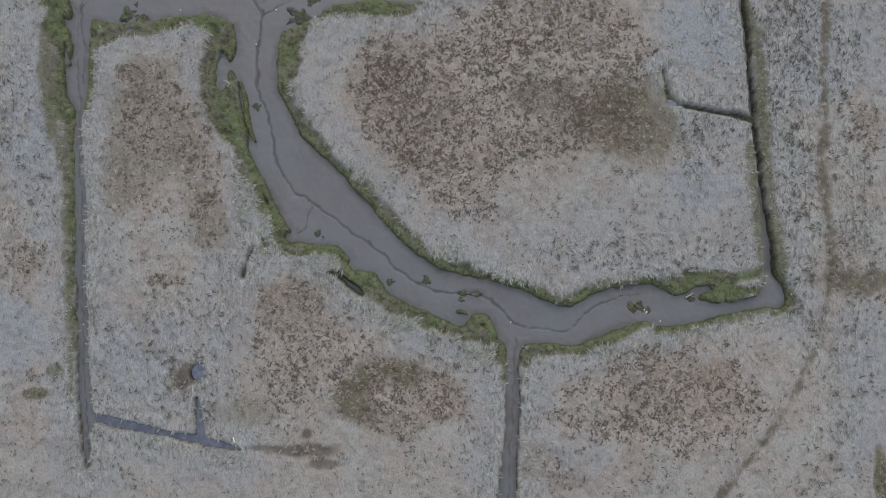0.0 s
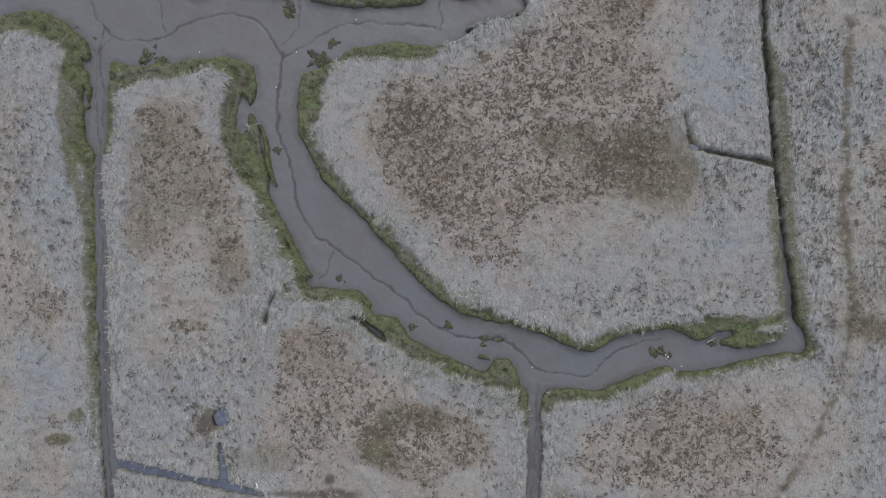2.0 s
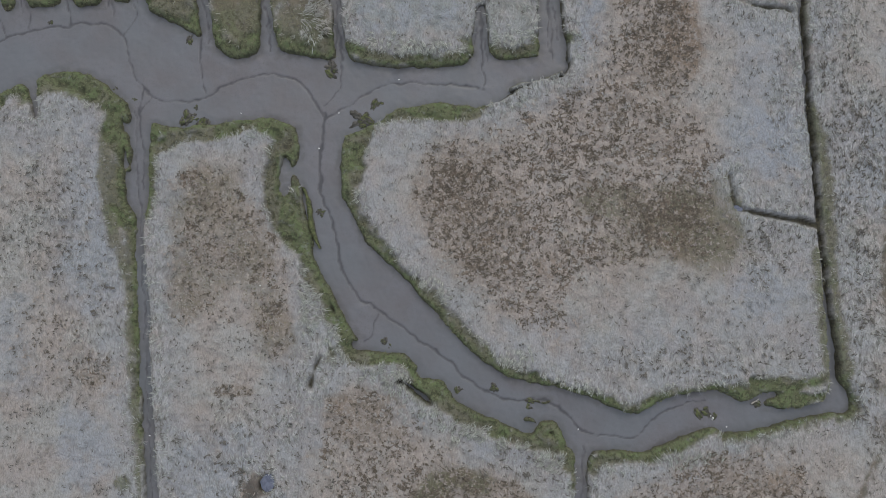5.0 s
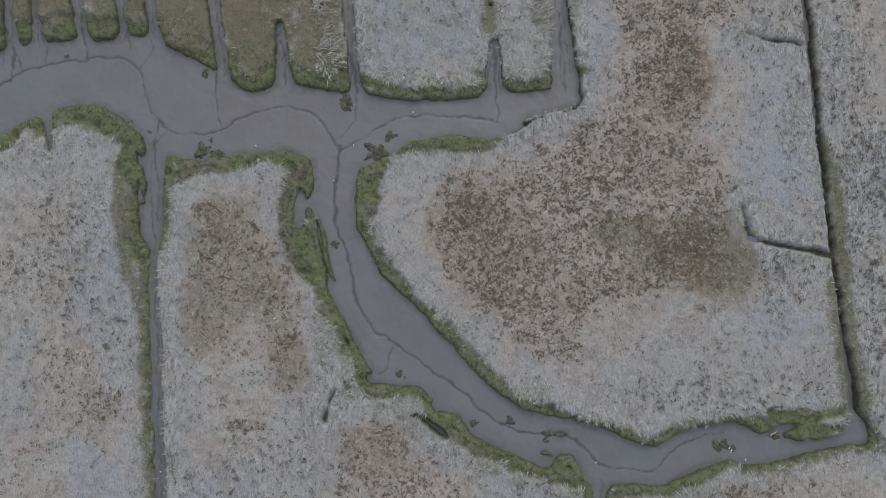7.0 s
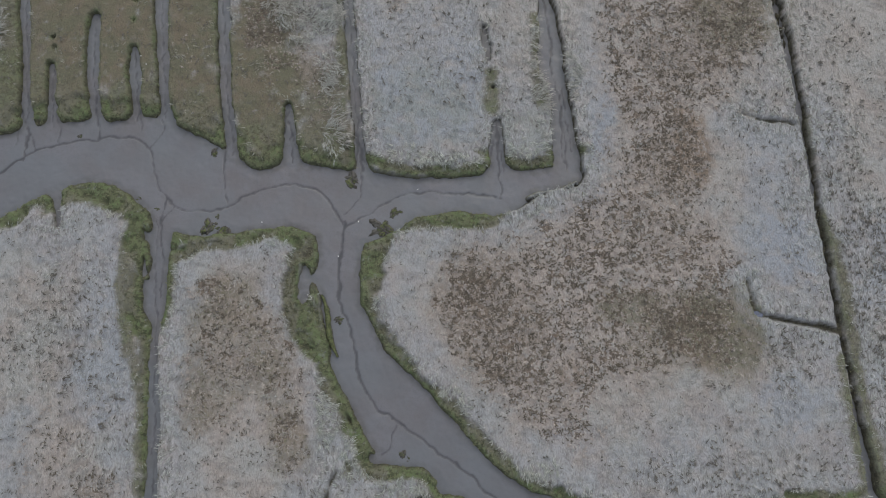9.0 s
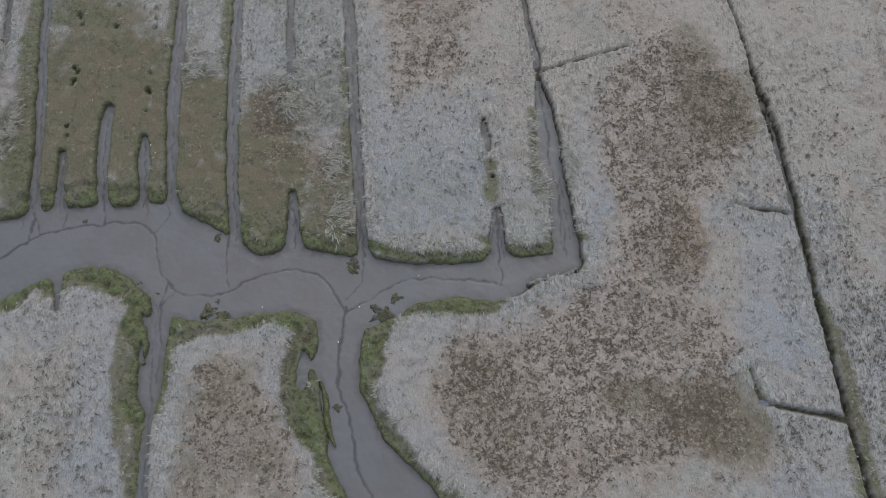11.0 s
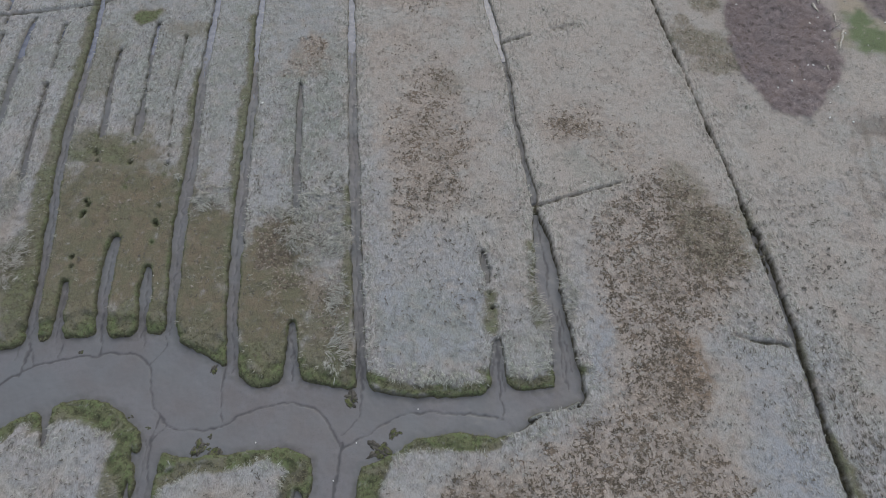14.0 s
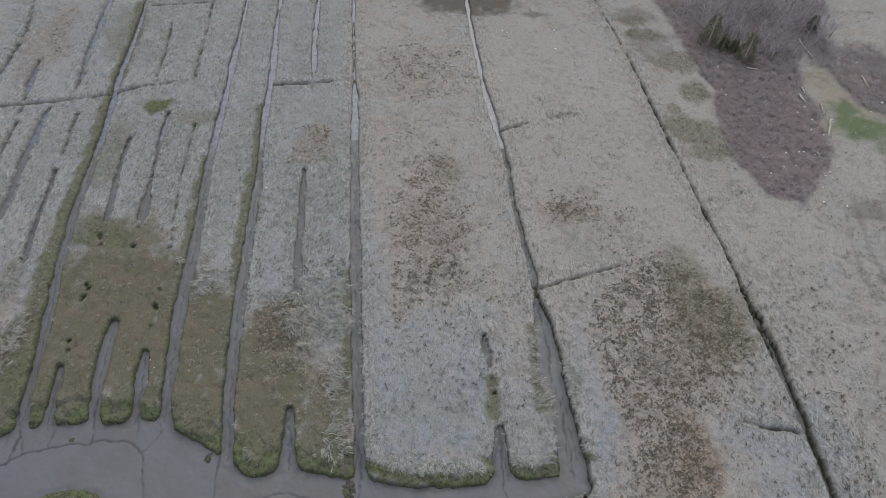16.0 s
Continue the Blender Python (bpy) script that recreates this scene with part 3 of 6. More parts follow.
patch("brown", 6.4, -12.5, 2.1, 1.4, 0.6)
patch("brown", -9.8, -11.7, 2.5, 0.8, 0.7)
patch("brown", -21.0, 0.9, 2.1, 0.5, 0.7)
patch("brown", -19.6, -6.2, 1.2, 1.2, 0.9)
patch("brown", 8.8, -13.7, 1.6, 0.8, 0.6)
patch("brown", -31.7, 1.8, 1.2, 0.8, 0.7)
patch("brown", 12.9, 35.9, 4.2, 2.5, 0.5)
patch("brown", 10.6, 24.4, 3.1, 5.1, 0.4)
patch("brown", -8.1, 48.8, 3.8, 5.5, 0.4)
patch("brown", -20.1, 60.8, 2.7, 2.9, 0.6)
patch("brown", -53.5, 78.2, 3.6, 7.7, 0.6)
patch("brown", -16.0, 34.5, 1.9, 3.1, 0.6)
patch("brown", 5.8, 51.9, 2.8, 2.2, 0.5)
patch("brown", 31.6, 12.2, 1.1, 2.6, 0.6)
patch("brown", 29.2, 2.8, 1.7, 2.1, 0.4)
patch("rust", 12.6, 12.9, 2.6, 2.4, 0.8)
patch("rust", 2.7, 9.9, 1.7, 1.1, 0.5)
patch("rust", 13.4, 27.6, 1.0, 3.3, 0.8)
patch("rust", 13.0, 28.0, 1.6, 3.1, 0.8)
patch("rust", 19.7, -5.9, 1.7, 1.2, 0.6)
patch("rust", -13.3, -0.1, 0.8, 0.8, 0.5)
patch("olive", 7.0, 14.8, 2.6, 1.7, 0.7)
patch("olive", 14.3, 12.7, 3.4, 3.0, 0.75)
patch("olive", 9.6, 12.2, 4.7, 2.6, 0.35)
patch("olive", -15.3, -8.9, 2.5, 1.2, 0.4)
patch("olive", 16.9, 39.7, 4.8, 4.4, 0.5)
patch("olive", 15.6, 45.2, 2.1, 3.9, 0.5)
patch("olive", -34.7, 37.6, 4.4, 3.2, 1)
patch("olive", -37.4, 34.4, 2.7, 3.0, 0.9)
patch("olive", -32.0, 34.5, 2.7, 3.0, 0.9)
patch("olive", -37.2, 44.5, 5.5, 3.7, 0.95)
patch("olive", -36.5, 48.4, 4.9, 2.7, 0.9)
patch("olive", -27.2, 35.5, 2.3, 5.7, 0.95)
patch("olive", -21.7, 35.5, 2.8, 4.2, 1)
patch("olive", -21.8, 39.3, 2.4, 2.3, 1)
patch("olive", -16.5, 30.6, 2.0, 4.2, 0.8)
patch("olive", -31.6, 42.1, 1.5, 3.6, 0.8)
patch("olive", -38.4, 66.9, 1.7, 1.3, 0.9)
patch("olive", -33.3, 64.8, 3.0, 1.4, 0.5)
patch("olive", -45.2, 79.6, 2.7, 6.7, 0.4)
patch("olive", -41.2, 58.6, 1.7, 7.2, 0.4)
patch("olive", 21.9, 64.4, 2.6, 2.3, 0.5)
patch("olive", 23.5, 63.1, 3.5, 2.7, 0.4)
patch("olive", -6.4, 57.8, 2.3, 2.4, 0.3)
patch("olive", 31.4, -13.3, 0.5, 2.4, 1)
patch("olive", 29.1, 0.7, 2.5, 1.3, 0.6)
patch("olive", -30.7, -7.5, 1.1, 0.5, 1)
patch("green", -29.8, 33.0, 2.0, 2.9, 0.5)
patch("green", -38.4, 32.7, 2.0, 2.4, 0.5)
patch("green", -36.2, 32.2, 1.8, 1.9, 0.5)
patch("green", -32.8, 32.2, 1.3, 2.2, 0.6)
patch("green", -26.7, 31.2, 2.2, 1.7, 0.4)
patch("green", -21.7, 28.6, 2.2, 1.9, 0.7)
patch("green", -16.4, 28.3, 2.7, 1.9, 0.6)
patch("green", -41.6, 49.0, 3.1, 2.7, 0.4)
patch("green", -25.4, 49.9, 0.9, 8.3, 0.5)
patch("green", -40.1, 39.7, 1.4, 7.3, 0.3)
patch("green", -43.0, 35.4, 1.4, 4.6, 0.5)
patch("blue", -8.4, 29.7, 4.5, 3.3, 0.8)
patch("blue", 5.7, 31.5, 2.0, 5.8, 0.9)
patch("blue", 19.1, 19.2, 3.2, 3.5, 0.8)
patch("blue", 18.8, 7.9, 3.6, 2.6, 0.7)
patch("blue", 8.6, 3.7, 5.1, 2.1, 0.5)
patch("blue", 1.4, 5.0, 3.4, 1.7, 0.5)
patch("blue", -31.7, 12.8, 2.6, 4.4, 0.7)
patch("blue", -32.4, -2.7, 2.6, 3.8, 0.7)
patch("blue", -23.8, -5.2, 3.8, 3.8, 0.6)
patch("blue", -32.0, 20.7, 3.1, 2.2, 0.5)
patch("blue", 27.6, 17.8, 2.6, 5.2, 0.7)
patch("blue", 30.5, -5.1, 2.5, 4.5, 0.6)
patch("blue", 9.7, -12.1, 2.5, 2.0, 0.6)
patch("blue", -10.0, 2.0, 2.5, 1.3, 0.4)
patch("blue", -17.2, 2.0, 1.7, 3.0, 0.4)
patch("blue", -32.4, 10.5, 2.5, 4.5, 0.7)
patch("blue", -33.4, 21.6, 2.6, 1.3, 0.5)
patch("blue", -10.8, 31.6, 2.7, 3.8, 0.6)
patch("blue", -21.7, 46.0, 3.1, 5.2, 0.6)
patch("blue", -21.9, 61.6, 5.4, 10.3, 0.4)
patch("blue", -28.2, 47.8, 1.6, 8.0, 0.5)
patch("blue", -38.6, 74.3, 7.1, 8.3, 0.5)
patch("blue", 5.9, 36.8, 2.4, 4.9, 0.7)
patch("blue", 7.3, 50.5, 3.3, 2.8, 0.35)
patch("blue", 10.8, 74.9, 3.4, 4.3, 0.25)
patch("blue", -43.0, 57.0, 3.4, 9.4, 0.4)
patch("blue", 25.4, 44.0, 4.8, 4.4, 0.15)
patch("blue", 22.7, 28.9, 2.7, 4.1, 0.6)
patch("blue", 30.2, 45.3, 1.4, 1.3, 0.5)
patch("sand", 11.0, 49.1, 18.8, 22.3, 0.75)
patch("sand", 37.9, 59.5, 5.6, 5.1, 0.9)
patch("sand", 22.7, 70.1, 3.3, 9.0, 0.7)
patch("sand", 39.4, 75.8, 4.3, 4.4, 0.6)
patch("sand", 26.4, 56.0, 2.4, 4.8, 0.6)
patch("sand", -8.1, 40.0, 4.9, 6.9, 0.4)
patch("sand", -7.6, 16.6, 1.7, 2.6, 0.4)
patch("sand", 20.6, -4.3, 5.0, 2.5, 0.4)
patch("sand", 0.4, 62.1, 9.8, 17.4, 0.3)
patch("panne", -3.0, 88.2, 7.1, 3.6, 1)
patch("panne", 5.7, 85.5, 2.2, 0.7, 0.7)
patch("panne", 18.2, 85.5, 3.0, 2.5, 0.5)
patch("panne", 19.2, 79.5, 2.9, 3.4, 0.4)
patch("panne", -9.8, -11.7, 1.7, 0.6, 0.8)
patch("panne", -10.5, -10.4, 0.5, 0.5, 1)
patch("panne", -19.1, -6.0, 0.9, 0.9, 0.8)
patch("panne", 36.6, 53.1, 2.4, 1.9, 0.5)
patch("sward", 41.0, 64.8, 3.3, 2.4, 1)
patch("sward", 39.3, 68.4, 1.9, 1.6, 0.7)
patch("sward", 42.1, 62.2, 1.9, 1.8, 0.6)
patch("sand", 46.3, 82.8, 5.3, 5.5, 0.6)
patch("sand", 38.3, 74.6, 4.2, 4.3, 0.8)
patch("olive", -35.3, 38.1, 8.9, 12.5, 1)
patch("olive", -40.5, 35.4, 4.1, 7.7, 0.9)
patch("olive", -27.1, 36.0, 3.5, 7.9, 1)
patch("olive", -21.2, 34.0, 4.3, 8.6, 1)
patch("olive", -16.2, 29.7, 2.6, 6.0, 0.85)
patch("brown", -21.8, 39.6, 2.4, 2.6, 0.8)
patch("brown", -15.9, 33.0, 2.3, 3.5, 0.6)
patch("brush", 44.4, 71.7, 4.8, 5.2, 0.9)
patch("brush", 40.2, 80.3, 2.6, 5.9, 0.7)
patch("olive", 24.0, 61.6, 1.9, 1.6, 0.6)
patch("rough", 24.0, 61.6, 1.9, 1.6, 0.9)
patch("olive", 21.2, 64.2, 3.2, 2.2, 0.6)
patch("rough", 21.2, 64.2, 3.2, 2.2, 0.9)
patch("olive", 22.8, 70.6, 2.0, 1.8, 0.6)
patch("rough", 22.8, 70.6, 2.0, 1.8, 0.9)
patch("brush", 45.5, 77.0, 4.3, 3.6, 0.8)
patch("olive", -26.3, 32.2, 3.4, 4.8, 1)
patch("olive", -21.3, 29.7, 3.3, 5.2, 1)
patch("olive", -16.2, 28.8, 2.9, 3.8, 0.9)
patch("green", -25.8, 30.0, 2.2, 1.9, 0.6)
patch("brown", 16.6, 39.4, 4.3, 3.5, 0.6)
patch("brown", -6.5, -7.2, 1.9, 1.6, 0.7)
patch("brown", -0.9, -7.8, 2.1, 1.9, 0.7)
patch("brown", -4.0, -9.7, 2.7, 1.1, 0.7)
patch("brown", -4.4, -5.6, 2.5, 0.9, 0.6)
patch("rough", 25.6, 9.2, 2.5, 14.1, 0.75)
patch("rough", 27.6, 18.3, 3.4, 5.7, 0.9)
patch("rough", 30.1, 5.8, 2.5, 9.3, 0.6)
patch("rough", 19.3, 11.3, 3.0, 2.6, 0.8)
patch("rough", 12.0, 2.8, 10.1, 1.7, 0.5)
patch("rough", -31.5, 7.1, 3.0, 6.0, 0.45)
patch("rough", -20.1, -1.8, 4.2, 2.9, 0.6)
patch("rough", -23.8, -5.6, 4.2, 5.0, 0.45)
patch("rough", -18.7, -6.8, 3.4, 2.5, 0.6)
patch("rough", -13.2, -8.5, 3.8, 2.9, 0.5)
patch("rough", 0.2, -4.3, 3.4, 2.5, 0.6)
patch("rough", 28.4, -5.5, 3.7, 6.6, 0.5)
patch("rough", 8.5, -2.6, 2.5, 1.7, 0.3)
patch("rough", -18.4, 44.7, 3.6, 6.3, 0.5)
patch("rough", -33.2, 51.2, 3.8, 9.2, 0.45)
patch("rough", -11.0, 37.8, 2.9, 6.6, 0.3)
patch("rough", 24.2, 40.3, 5.2, 7.1, 0.4)
patch("rough", 9.9, 40.2, 4.6, 7.0, 0.5)
patch("rough", -34.9, 14.7, 4.6, 6.7, 0.5)
patch("rough", 26.1, 19.8, 2.6, 6.7, 0.8)
patch("rough", 18.7, 32.9, 2.8, 5.9, 0.5)
patch("rough", -6.5, 35.0, 4.1, 4.5, 0.35)
patch("sand", 23.2, 45.3, 11.9, 15.6, 0.6)
patch("sand", 6.3, 71.6, 12.6, 15.3, 0.85)
patch("sand", -9.3, 55.3, 6.3, 15.4, 0.6)
patch("sand", -13.1, 80.7, 5.6, 6.9, 0.5)
patch("sand", 9.3, 37.4, 5.1, 4.6, 0.4)
patch("sand", 22.2, -5.1, 6.2, 3.7, 0.5)
patch("rough", 26.2, 7.9, 1.9, 10.7, 1)
patch("rough", 30.2, 7.9, 1.5, 8.5, 0.8)
patch("rough", 24.9, 27.6, 2.7, 5.4, 0.8)
patch("rough", 24.2, 16.1, 2.6, 6.5, 0.8)
patch("rough", 20.2, 22.7, 1.1, 5.8, 0.8)
patch("rough", -20.1, 55.1, 5.6, 8.4, 0.6)
patch("rough", -38.4, 61.2, 7.6, 9.3, 0.6)
patch("rough", -28.6, 73.6, 9.8, 7.2, 0.5)
patch("rough", -7.1, 40.0, 5.5, 6.9, 0.4)
patch("path", 38.4, 73.1, 2.4, 2.3, 0.9)
patch("path", 39.5, 70.3, 2.0, 2.0, 0.9)
patch("path", 41.6, 67.2, 2.7, 1.3, 0.8)
patch("path", 37.2, 65.2, 1.3, 1.5, 0.7)
patch("sward", 39.6, 68.1, 1.7, 1.9, 1)
patch("sward", 40.0, 65.6, 2.4, 1.7, 1)
patch("green", -40.5, 49.0, 2.3, 2.0, 0.8)
patch("green", -37.0, 48.4, 2.1, 1.7, 0.7)
patch("brown", -35.8, 41.5, 1.3, 2.9, 0.4)
patch("brown", -28.1, 35.5, 1.4, 3.1, 0.4)
patch("sage", -41.8, 79.7, 6.0, 9.0, 0.8)
patch("sage", -42.5, 61.1, 5.2, 7.6, 0.7)
patch("sage", -35.1, 59.6, 3.5, 7.4, 0.7)
patch("sage", -31.7, 80.0, 4.1, 6.8, 0.6)
patch("sage", -28.3, 60.6, 2.3, 11.7, 0.7)
patch("sage", -19.5, 55.1, 4.0, 12.2, 0.9)
patch("sage", -21.9, 78.1, 4.1, 7.8, 0.6)
patch("sage", -49.1, 56.9, 3.3, 7.0, 0.6)
patch("sage", -57.8, 79.1, 3.9, 7.8, 0.4)
patch("green", -38.2, 66.8, 1.7, 1.2, 1)
patch("panne", -18.8, -6.0, 0.7, 0.7, 1)
patch("panne", -11.5, -11.7, 2.1, 0.5, 0.9)
patch("panne", -9.2, -12.6, 1.7, 0.4, 0.8)
patch("panne", -13.6, -11.5, 1.5, 0.2, 0.8)
patch("sage", -8.9, 30.8, 5.5, 4.5, 0.55)
patch("sage", -0.6, 29.8, 2.3, 3.0, 0.5)
patch("pale", -16.5, 14.0, 0.7, 2.5, 0.9)
patch("pale", -15.0, 9.4, 0.8, 2.9, 1)
patch("pale", -13.5, 4.9, 0.8, 2.4, 1)
patch("pale", -10.4, 2.0, 2.5, 0.6, 0.8)
patch("pale", -12.5, 3.3, 1.3, 1.3, 1)
patch("pale", -4.0, -1.8, 2.9, 0.6, 0.8)
patch("olive", 21.4, 76.3, 3.5, 2.2, 0.45)
patch("rough", 21.4, 76.3, 3.5, 2.2, 0.9)
patch("brown", 21.4, 76.3, 3.5, 2.2, 0.5)
patch("olive", 22.9, 70.6, 1.7, 2.3, 0.45)
patch("rough", 22.9, 70.6, 1.7, 2.3, 0.9)
patch("brown", 22.9, 70.6, 1.7, 2.3, 0.5)
patch("olive", 20.1, 64.8, 2.9, 2.3, 0.45)
patch("rough", 20.1, 64.8, 2.9, 2.3, 0.9)
patch("brown", 20.1, 64.8, 2.9, 2.3, 0.5)
patch("olive", 22.0, 61.0, 2.8, 1.9, 0.45)
patch("rough", 22.0, 61.0, 2.8, 1.9, 0.9)
patch("brown", 22.0, 61.0, 2.8, 1.9, 0.5)
patch("olive", 18.1, 84.5, 1.9, 1.5, 0.45)
patch("rough", 18.1, 84.5, 1.9, 1.5, 0.9)
patch("brown", 18.1, 84.5, 1.9, 1.5, 0.5)
patch("olive", 18.9, 81.6, 2.5, 1.2, 0.45)
patch("rough", 18.9, 81.6, 2.5, 1.2, 0.9)
patch("brown", 18.9, 81.6, 2.5, 1.2, 0.5)
patch("olive", 19.8, 67.6, 0.9, 1.0, 0.45)
patch("rough", 19.8, 67.6, 0.9, 1.0, 0.9)
patch("brown", 19.8, 67.6, 0.9, 1.0, 0.5)
patch("tussock", -23.1, 12.9, 3.8, 4.7, 0.7)
patch("tussock", -24.6, 16.7, 2.1, 1.3, 0.8)
patch("tussock", -18.7, 8.0, 2.0, 3.7, 0.7)
patch("tussock", -21.7, 9.2, 2.9, 2.4, 0.5)
patch("brown", 11.2, 25.8, 2.2, 3.3, 0.6)
patch("brown", 14.9, 37.4, 4.2, 2.6, 0.5)
patch("olive", 13.4, 14.0, 3.0, 2.6, 0.8)
patch("olive", 14.2, 11.8, 2.3, 1.9, 0.8)
patch("olive", 12.4, 12.9, 1.7, 1.7, 0.6)
patch("tussock", -8.0, 55.9, 3.3, 5.3, 0.8)
patch("tussock", -10.1, 44.5, 2.0, 5.1, 0.7)
patch("tussock", 5.4, 52.6, 2.3, 1.5, 0.9)
patch("tussock", 10.0, 49.4, 3.3, 3.6, 0.6)
patch("tussock", -20.3, 62.5, 1.8, 2.7, 0.8)
patch("tussock", -21.2, 60.3, 2.1, 2.1, 0.6)
patch("tussock", -8.1, 57.7, 3.5, 4.2, 0.8)
patch("tussock", -10.8, 74.2, 4.0, 5.5, 0.7)
patch("tussock", -8.1, 46.8, 3.7, 4.8, 0.7)
patch("brown", 5.9, 52.2, 2.5, 1.1, 0.8)
patch("brown", -20.2, 62.0, 1.5, 1.7, 0.9)
patch("brown", 16.6, 42.7, 3.7, 3.2, 0.6)
patch("sage", 7.6, 48.4, 3.8, 3.5, 0.5)
patch("rough", -18.9, 39.9, 2.9, 3.6, 1)
patch("pale", -19.5, 40.5, 2.2, 3.0, 0.8)
patch("pale", -18.3, 43.5, 2.0, 1.9, 0.5)
patch("olive", -22.1, 38.2, 2.2, 2.8, 1)
patch("pale", -8.3, 1.1, 1.7, 0.9, 1)
patch("pale", -5.7, -0.8, 1.7, 0.8, 1)
patch("pale", -3.2, -2.2, 1.7, 0.8, 1)
patch("pale", -0.3, -3.1, 1.9, 0.8, 1)
patch("pale", 2.3, -4.3, 1.5, 1.0, 1)
patch("pale", -15.6, 7.5, 0.9, 2.6, 1)
patch("pale", -13.4, 5.0, 1.1, 0.9, 1)
patch("pale", 17.3, -2.6, 2.5, 0.6, 0.6)
patch("pale", 6.9, -5.1, 1.7, 0.6, 0.5)
patch("pale", 12.3, -4.7, 2.5, 0.6, 0.5)
patch("pale", -20.2, 20.2, 2.2, 0.6, 0.6)
patch("pale", -18.8, 18.0, 0.5, 1.8, 0.6)
patch("pale", -11.9, 16.7, 0.4, 2.6, 0.7)
patch("pale", -6.2, 8.0, 1.3, 1.3, 0.5)
patch("pale", -0.7, 3.3, 2.1, 0.5, 0.6)
patch("pale", 4.4, 0.9, 2.5, 0.5, 0.6)
patch("pale", -17.8, 39.1, 2.7, 2.6, 0.9)
patch("pale", -17.0, 42.0, 2.0, 2.4, 0.6)
patch("pale", -15.3, 29.1, 1.0, 2.0, 1)
patch("pale", -16.0, 34.2, 1.0, 2.7, 0.7)
patch("pale", -21.0, 41.9, 2.0, 1.1, 0.7)
patch("pale", -27.7, 43.6, 1.5, 1.8, 0.7)
patch("pale", -10.7, 27.2, 2.2, 0.7, 0.8)
patch("pale", -6.2, 26.8, 3.1, 0.7, 0.9)
patch("pale", 0.1, 27.7, 2.0, 1.0, 0.7)
patch("pale", 1.0, 34.3, 0.9, 4.4, 0.6)
patch("pale", -45.3, 44.6, 1.0, 3.7, 0.8)
patch("pale", -43.2, 37.1, 1.2, 3.3, 0.8)
patch("pale", 3.9, 33.8, 0.7, 2.2, 0.6)
patch("pale", -31.8, 34.0, 0.9, 0.7, 0.5)
patch("pale", -30.9, 48.0, 0.8, 2.6, 0.6)
patch("tussock", -4.6, 15.2, 3.8, 3.0, 1)
patch("tussock", -2.2, 11.0, 3.4, 2.5, 0.95)
patch("tussock", 11.9, 13.4, 3.4, 2.6, 1)
patch("tussock", 11.7, 27.2, 2.2, 3.8, 0.95)
patch("tussock", 11.6, 37.4, 4.2, 2.6, 0.9)
patch("brown", -4.6, 14.4, 2.5, 2.6, 0.5)
patch("brown", 9.0, 14.2, 2.6, 2.1, 0.5)
patch("brush", 26.9, 84.5, 4.5, 5.1, 1)
patch("green", -37.1, 48.5, 2.6, 1.6, 0.55)
patch("green", -39.8, 49.1, 1.0, 1.3, 0.5)
patch("olive", 14.5, 12.0, 1.9, 1.3, 0.6)
patch("sand", 27.2, 49.4, 7.4, 3.6, 0.9)
patch("sand", 27.2, 62.7, 1.3, 2.7, 0.3)
patch("green", -30.8, -7.5, 0.9, 0.5, 1)
patch("green", -29.3, -5.8, 0.6, 0.6, 0.7)
patch("panne", -19.8, -6.4, 0.6, 0.8, 0.9)
patch("rough", -19.6, -6.2, 2.9, 2.5, 1)


def area(kind, points, amount, soft):
    """A zone inside an outline, with an edge that fades over soft metres either way."""
    AREAS.append((kind, points, amount, soft))


area("brush", [(23.1, 99.3), (22.0, 89.4), (23.7, 79.7), (25.1, 71.1), (24.3, 64.9), (25.0, 59.1), (26.2, 54.8), (29.8, 53.6), (32.5, 56.1), (35.4, 61.2), (36.6, 67.1), (36.3, 72.0), (36.5, 76.5), (40.7, 81.4), (45.7, 90.4), (50.2, 100.5)], 1, 0.35)
area("tussock", [(-8.0, 18.3), (-5.0, 19.4), (0.7, 21.1), (5.3, 24.2), (7.4, 28.9), (6.5, 33.0), (6.3, 41.0), (19.7, 41.0), (18.6, 34.9), (16.3, 31.9), (13.3, 30.0), (13.6, 25.8), (12.9, 22.1), (15.0, 19.4), (16.3, 15.0), (14.6, 10.8), (10.4, 10.5), (5.3, 9.3), (2.5, 4.5), (-2.3, 7.0), (-6.4, 11.1)], 0.82, 1.6)
area("tussock", [(9.3, 46.4), (14.4, 48.4), (17.7, 43.0), (21.0, 41.6), (20.8, 37.2), (17.5, 34.4), (13.2, 34.9), (11.6, 40.3), (7.2, 41.7)], 0.85, 1.2)
area("olive", [(14.7, 44.2), (19.5, 41.8), (20.3, 37.2), (16.7, 35.5), (13.7, 37.7)], 0.6, 0.8)
area("brown", [(-22.9, 40.0), (-19.8, 40.1), (-19.5, 36.2), (-22.7, 36.2)], 1, 0.3)
area("olive", [(-23.3, 40.4), (-19.6, 40.5), (-19.4, 35.7), (-23.0, 35.7)], 1, 0.3)
area("brown", [(-18.6, 36.3), (-15.5, 36.3), (-14.9, 32.6), (-16.7, 31.1), (-18.5, 32.6)], 0.6, 0.6)
area("tussock", [(-7.4, -5.1), (-4.4, -4.3), (-1.5, -5.5), (1.0, -7.2), (0.2, -9.5), (-4.0, -10.1), (-8.2, -9.3), (-9.4, -7.6)], 0.75, 0.7)
area("olive", [(-6.5, -5.6), (-4.0, -4.7), (-1.9, -5.8), (-2.6, -7.2), (-4.4, -6.4), (-6.1, -7.6), (-4.4, -9.1), (-6.5, -9.7), (-8.8, -8.2)], 1, 0.5)
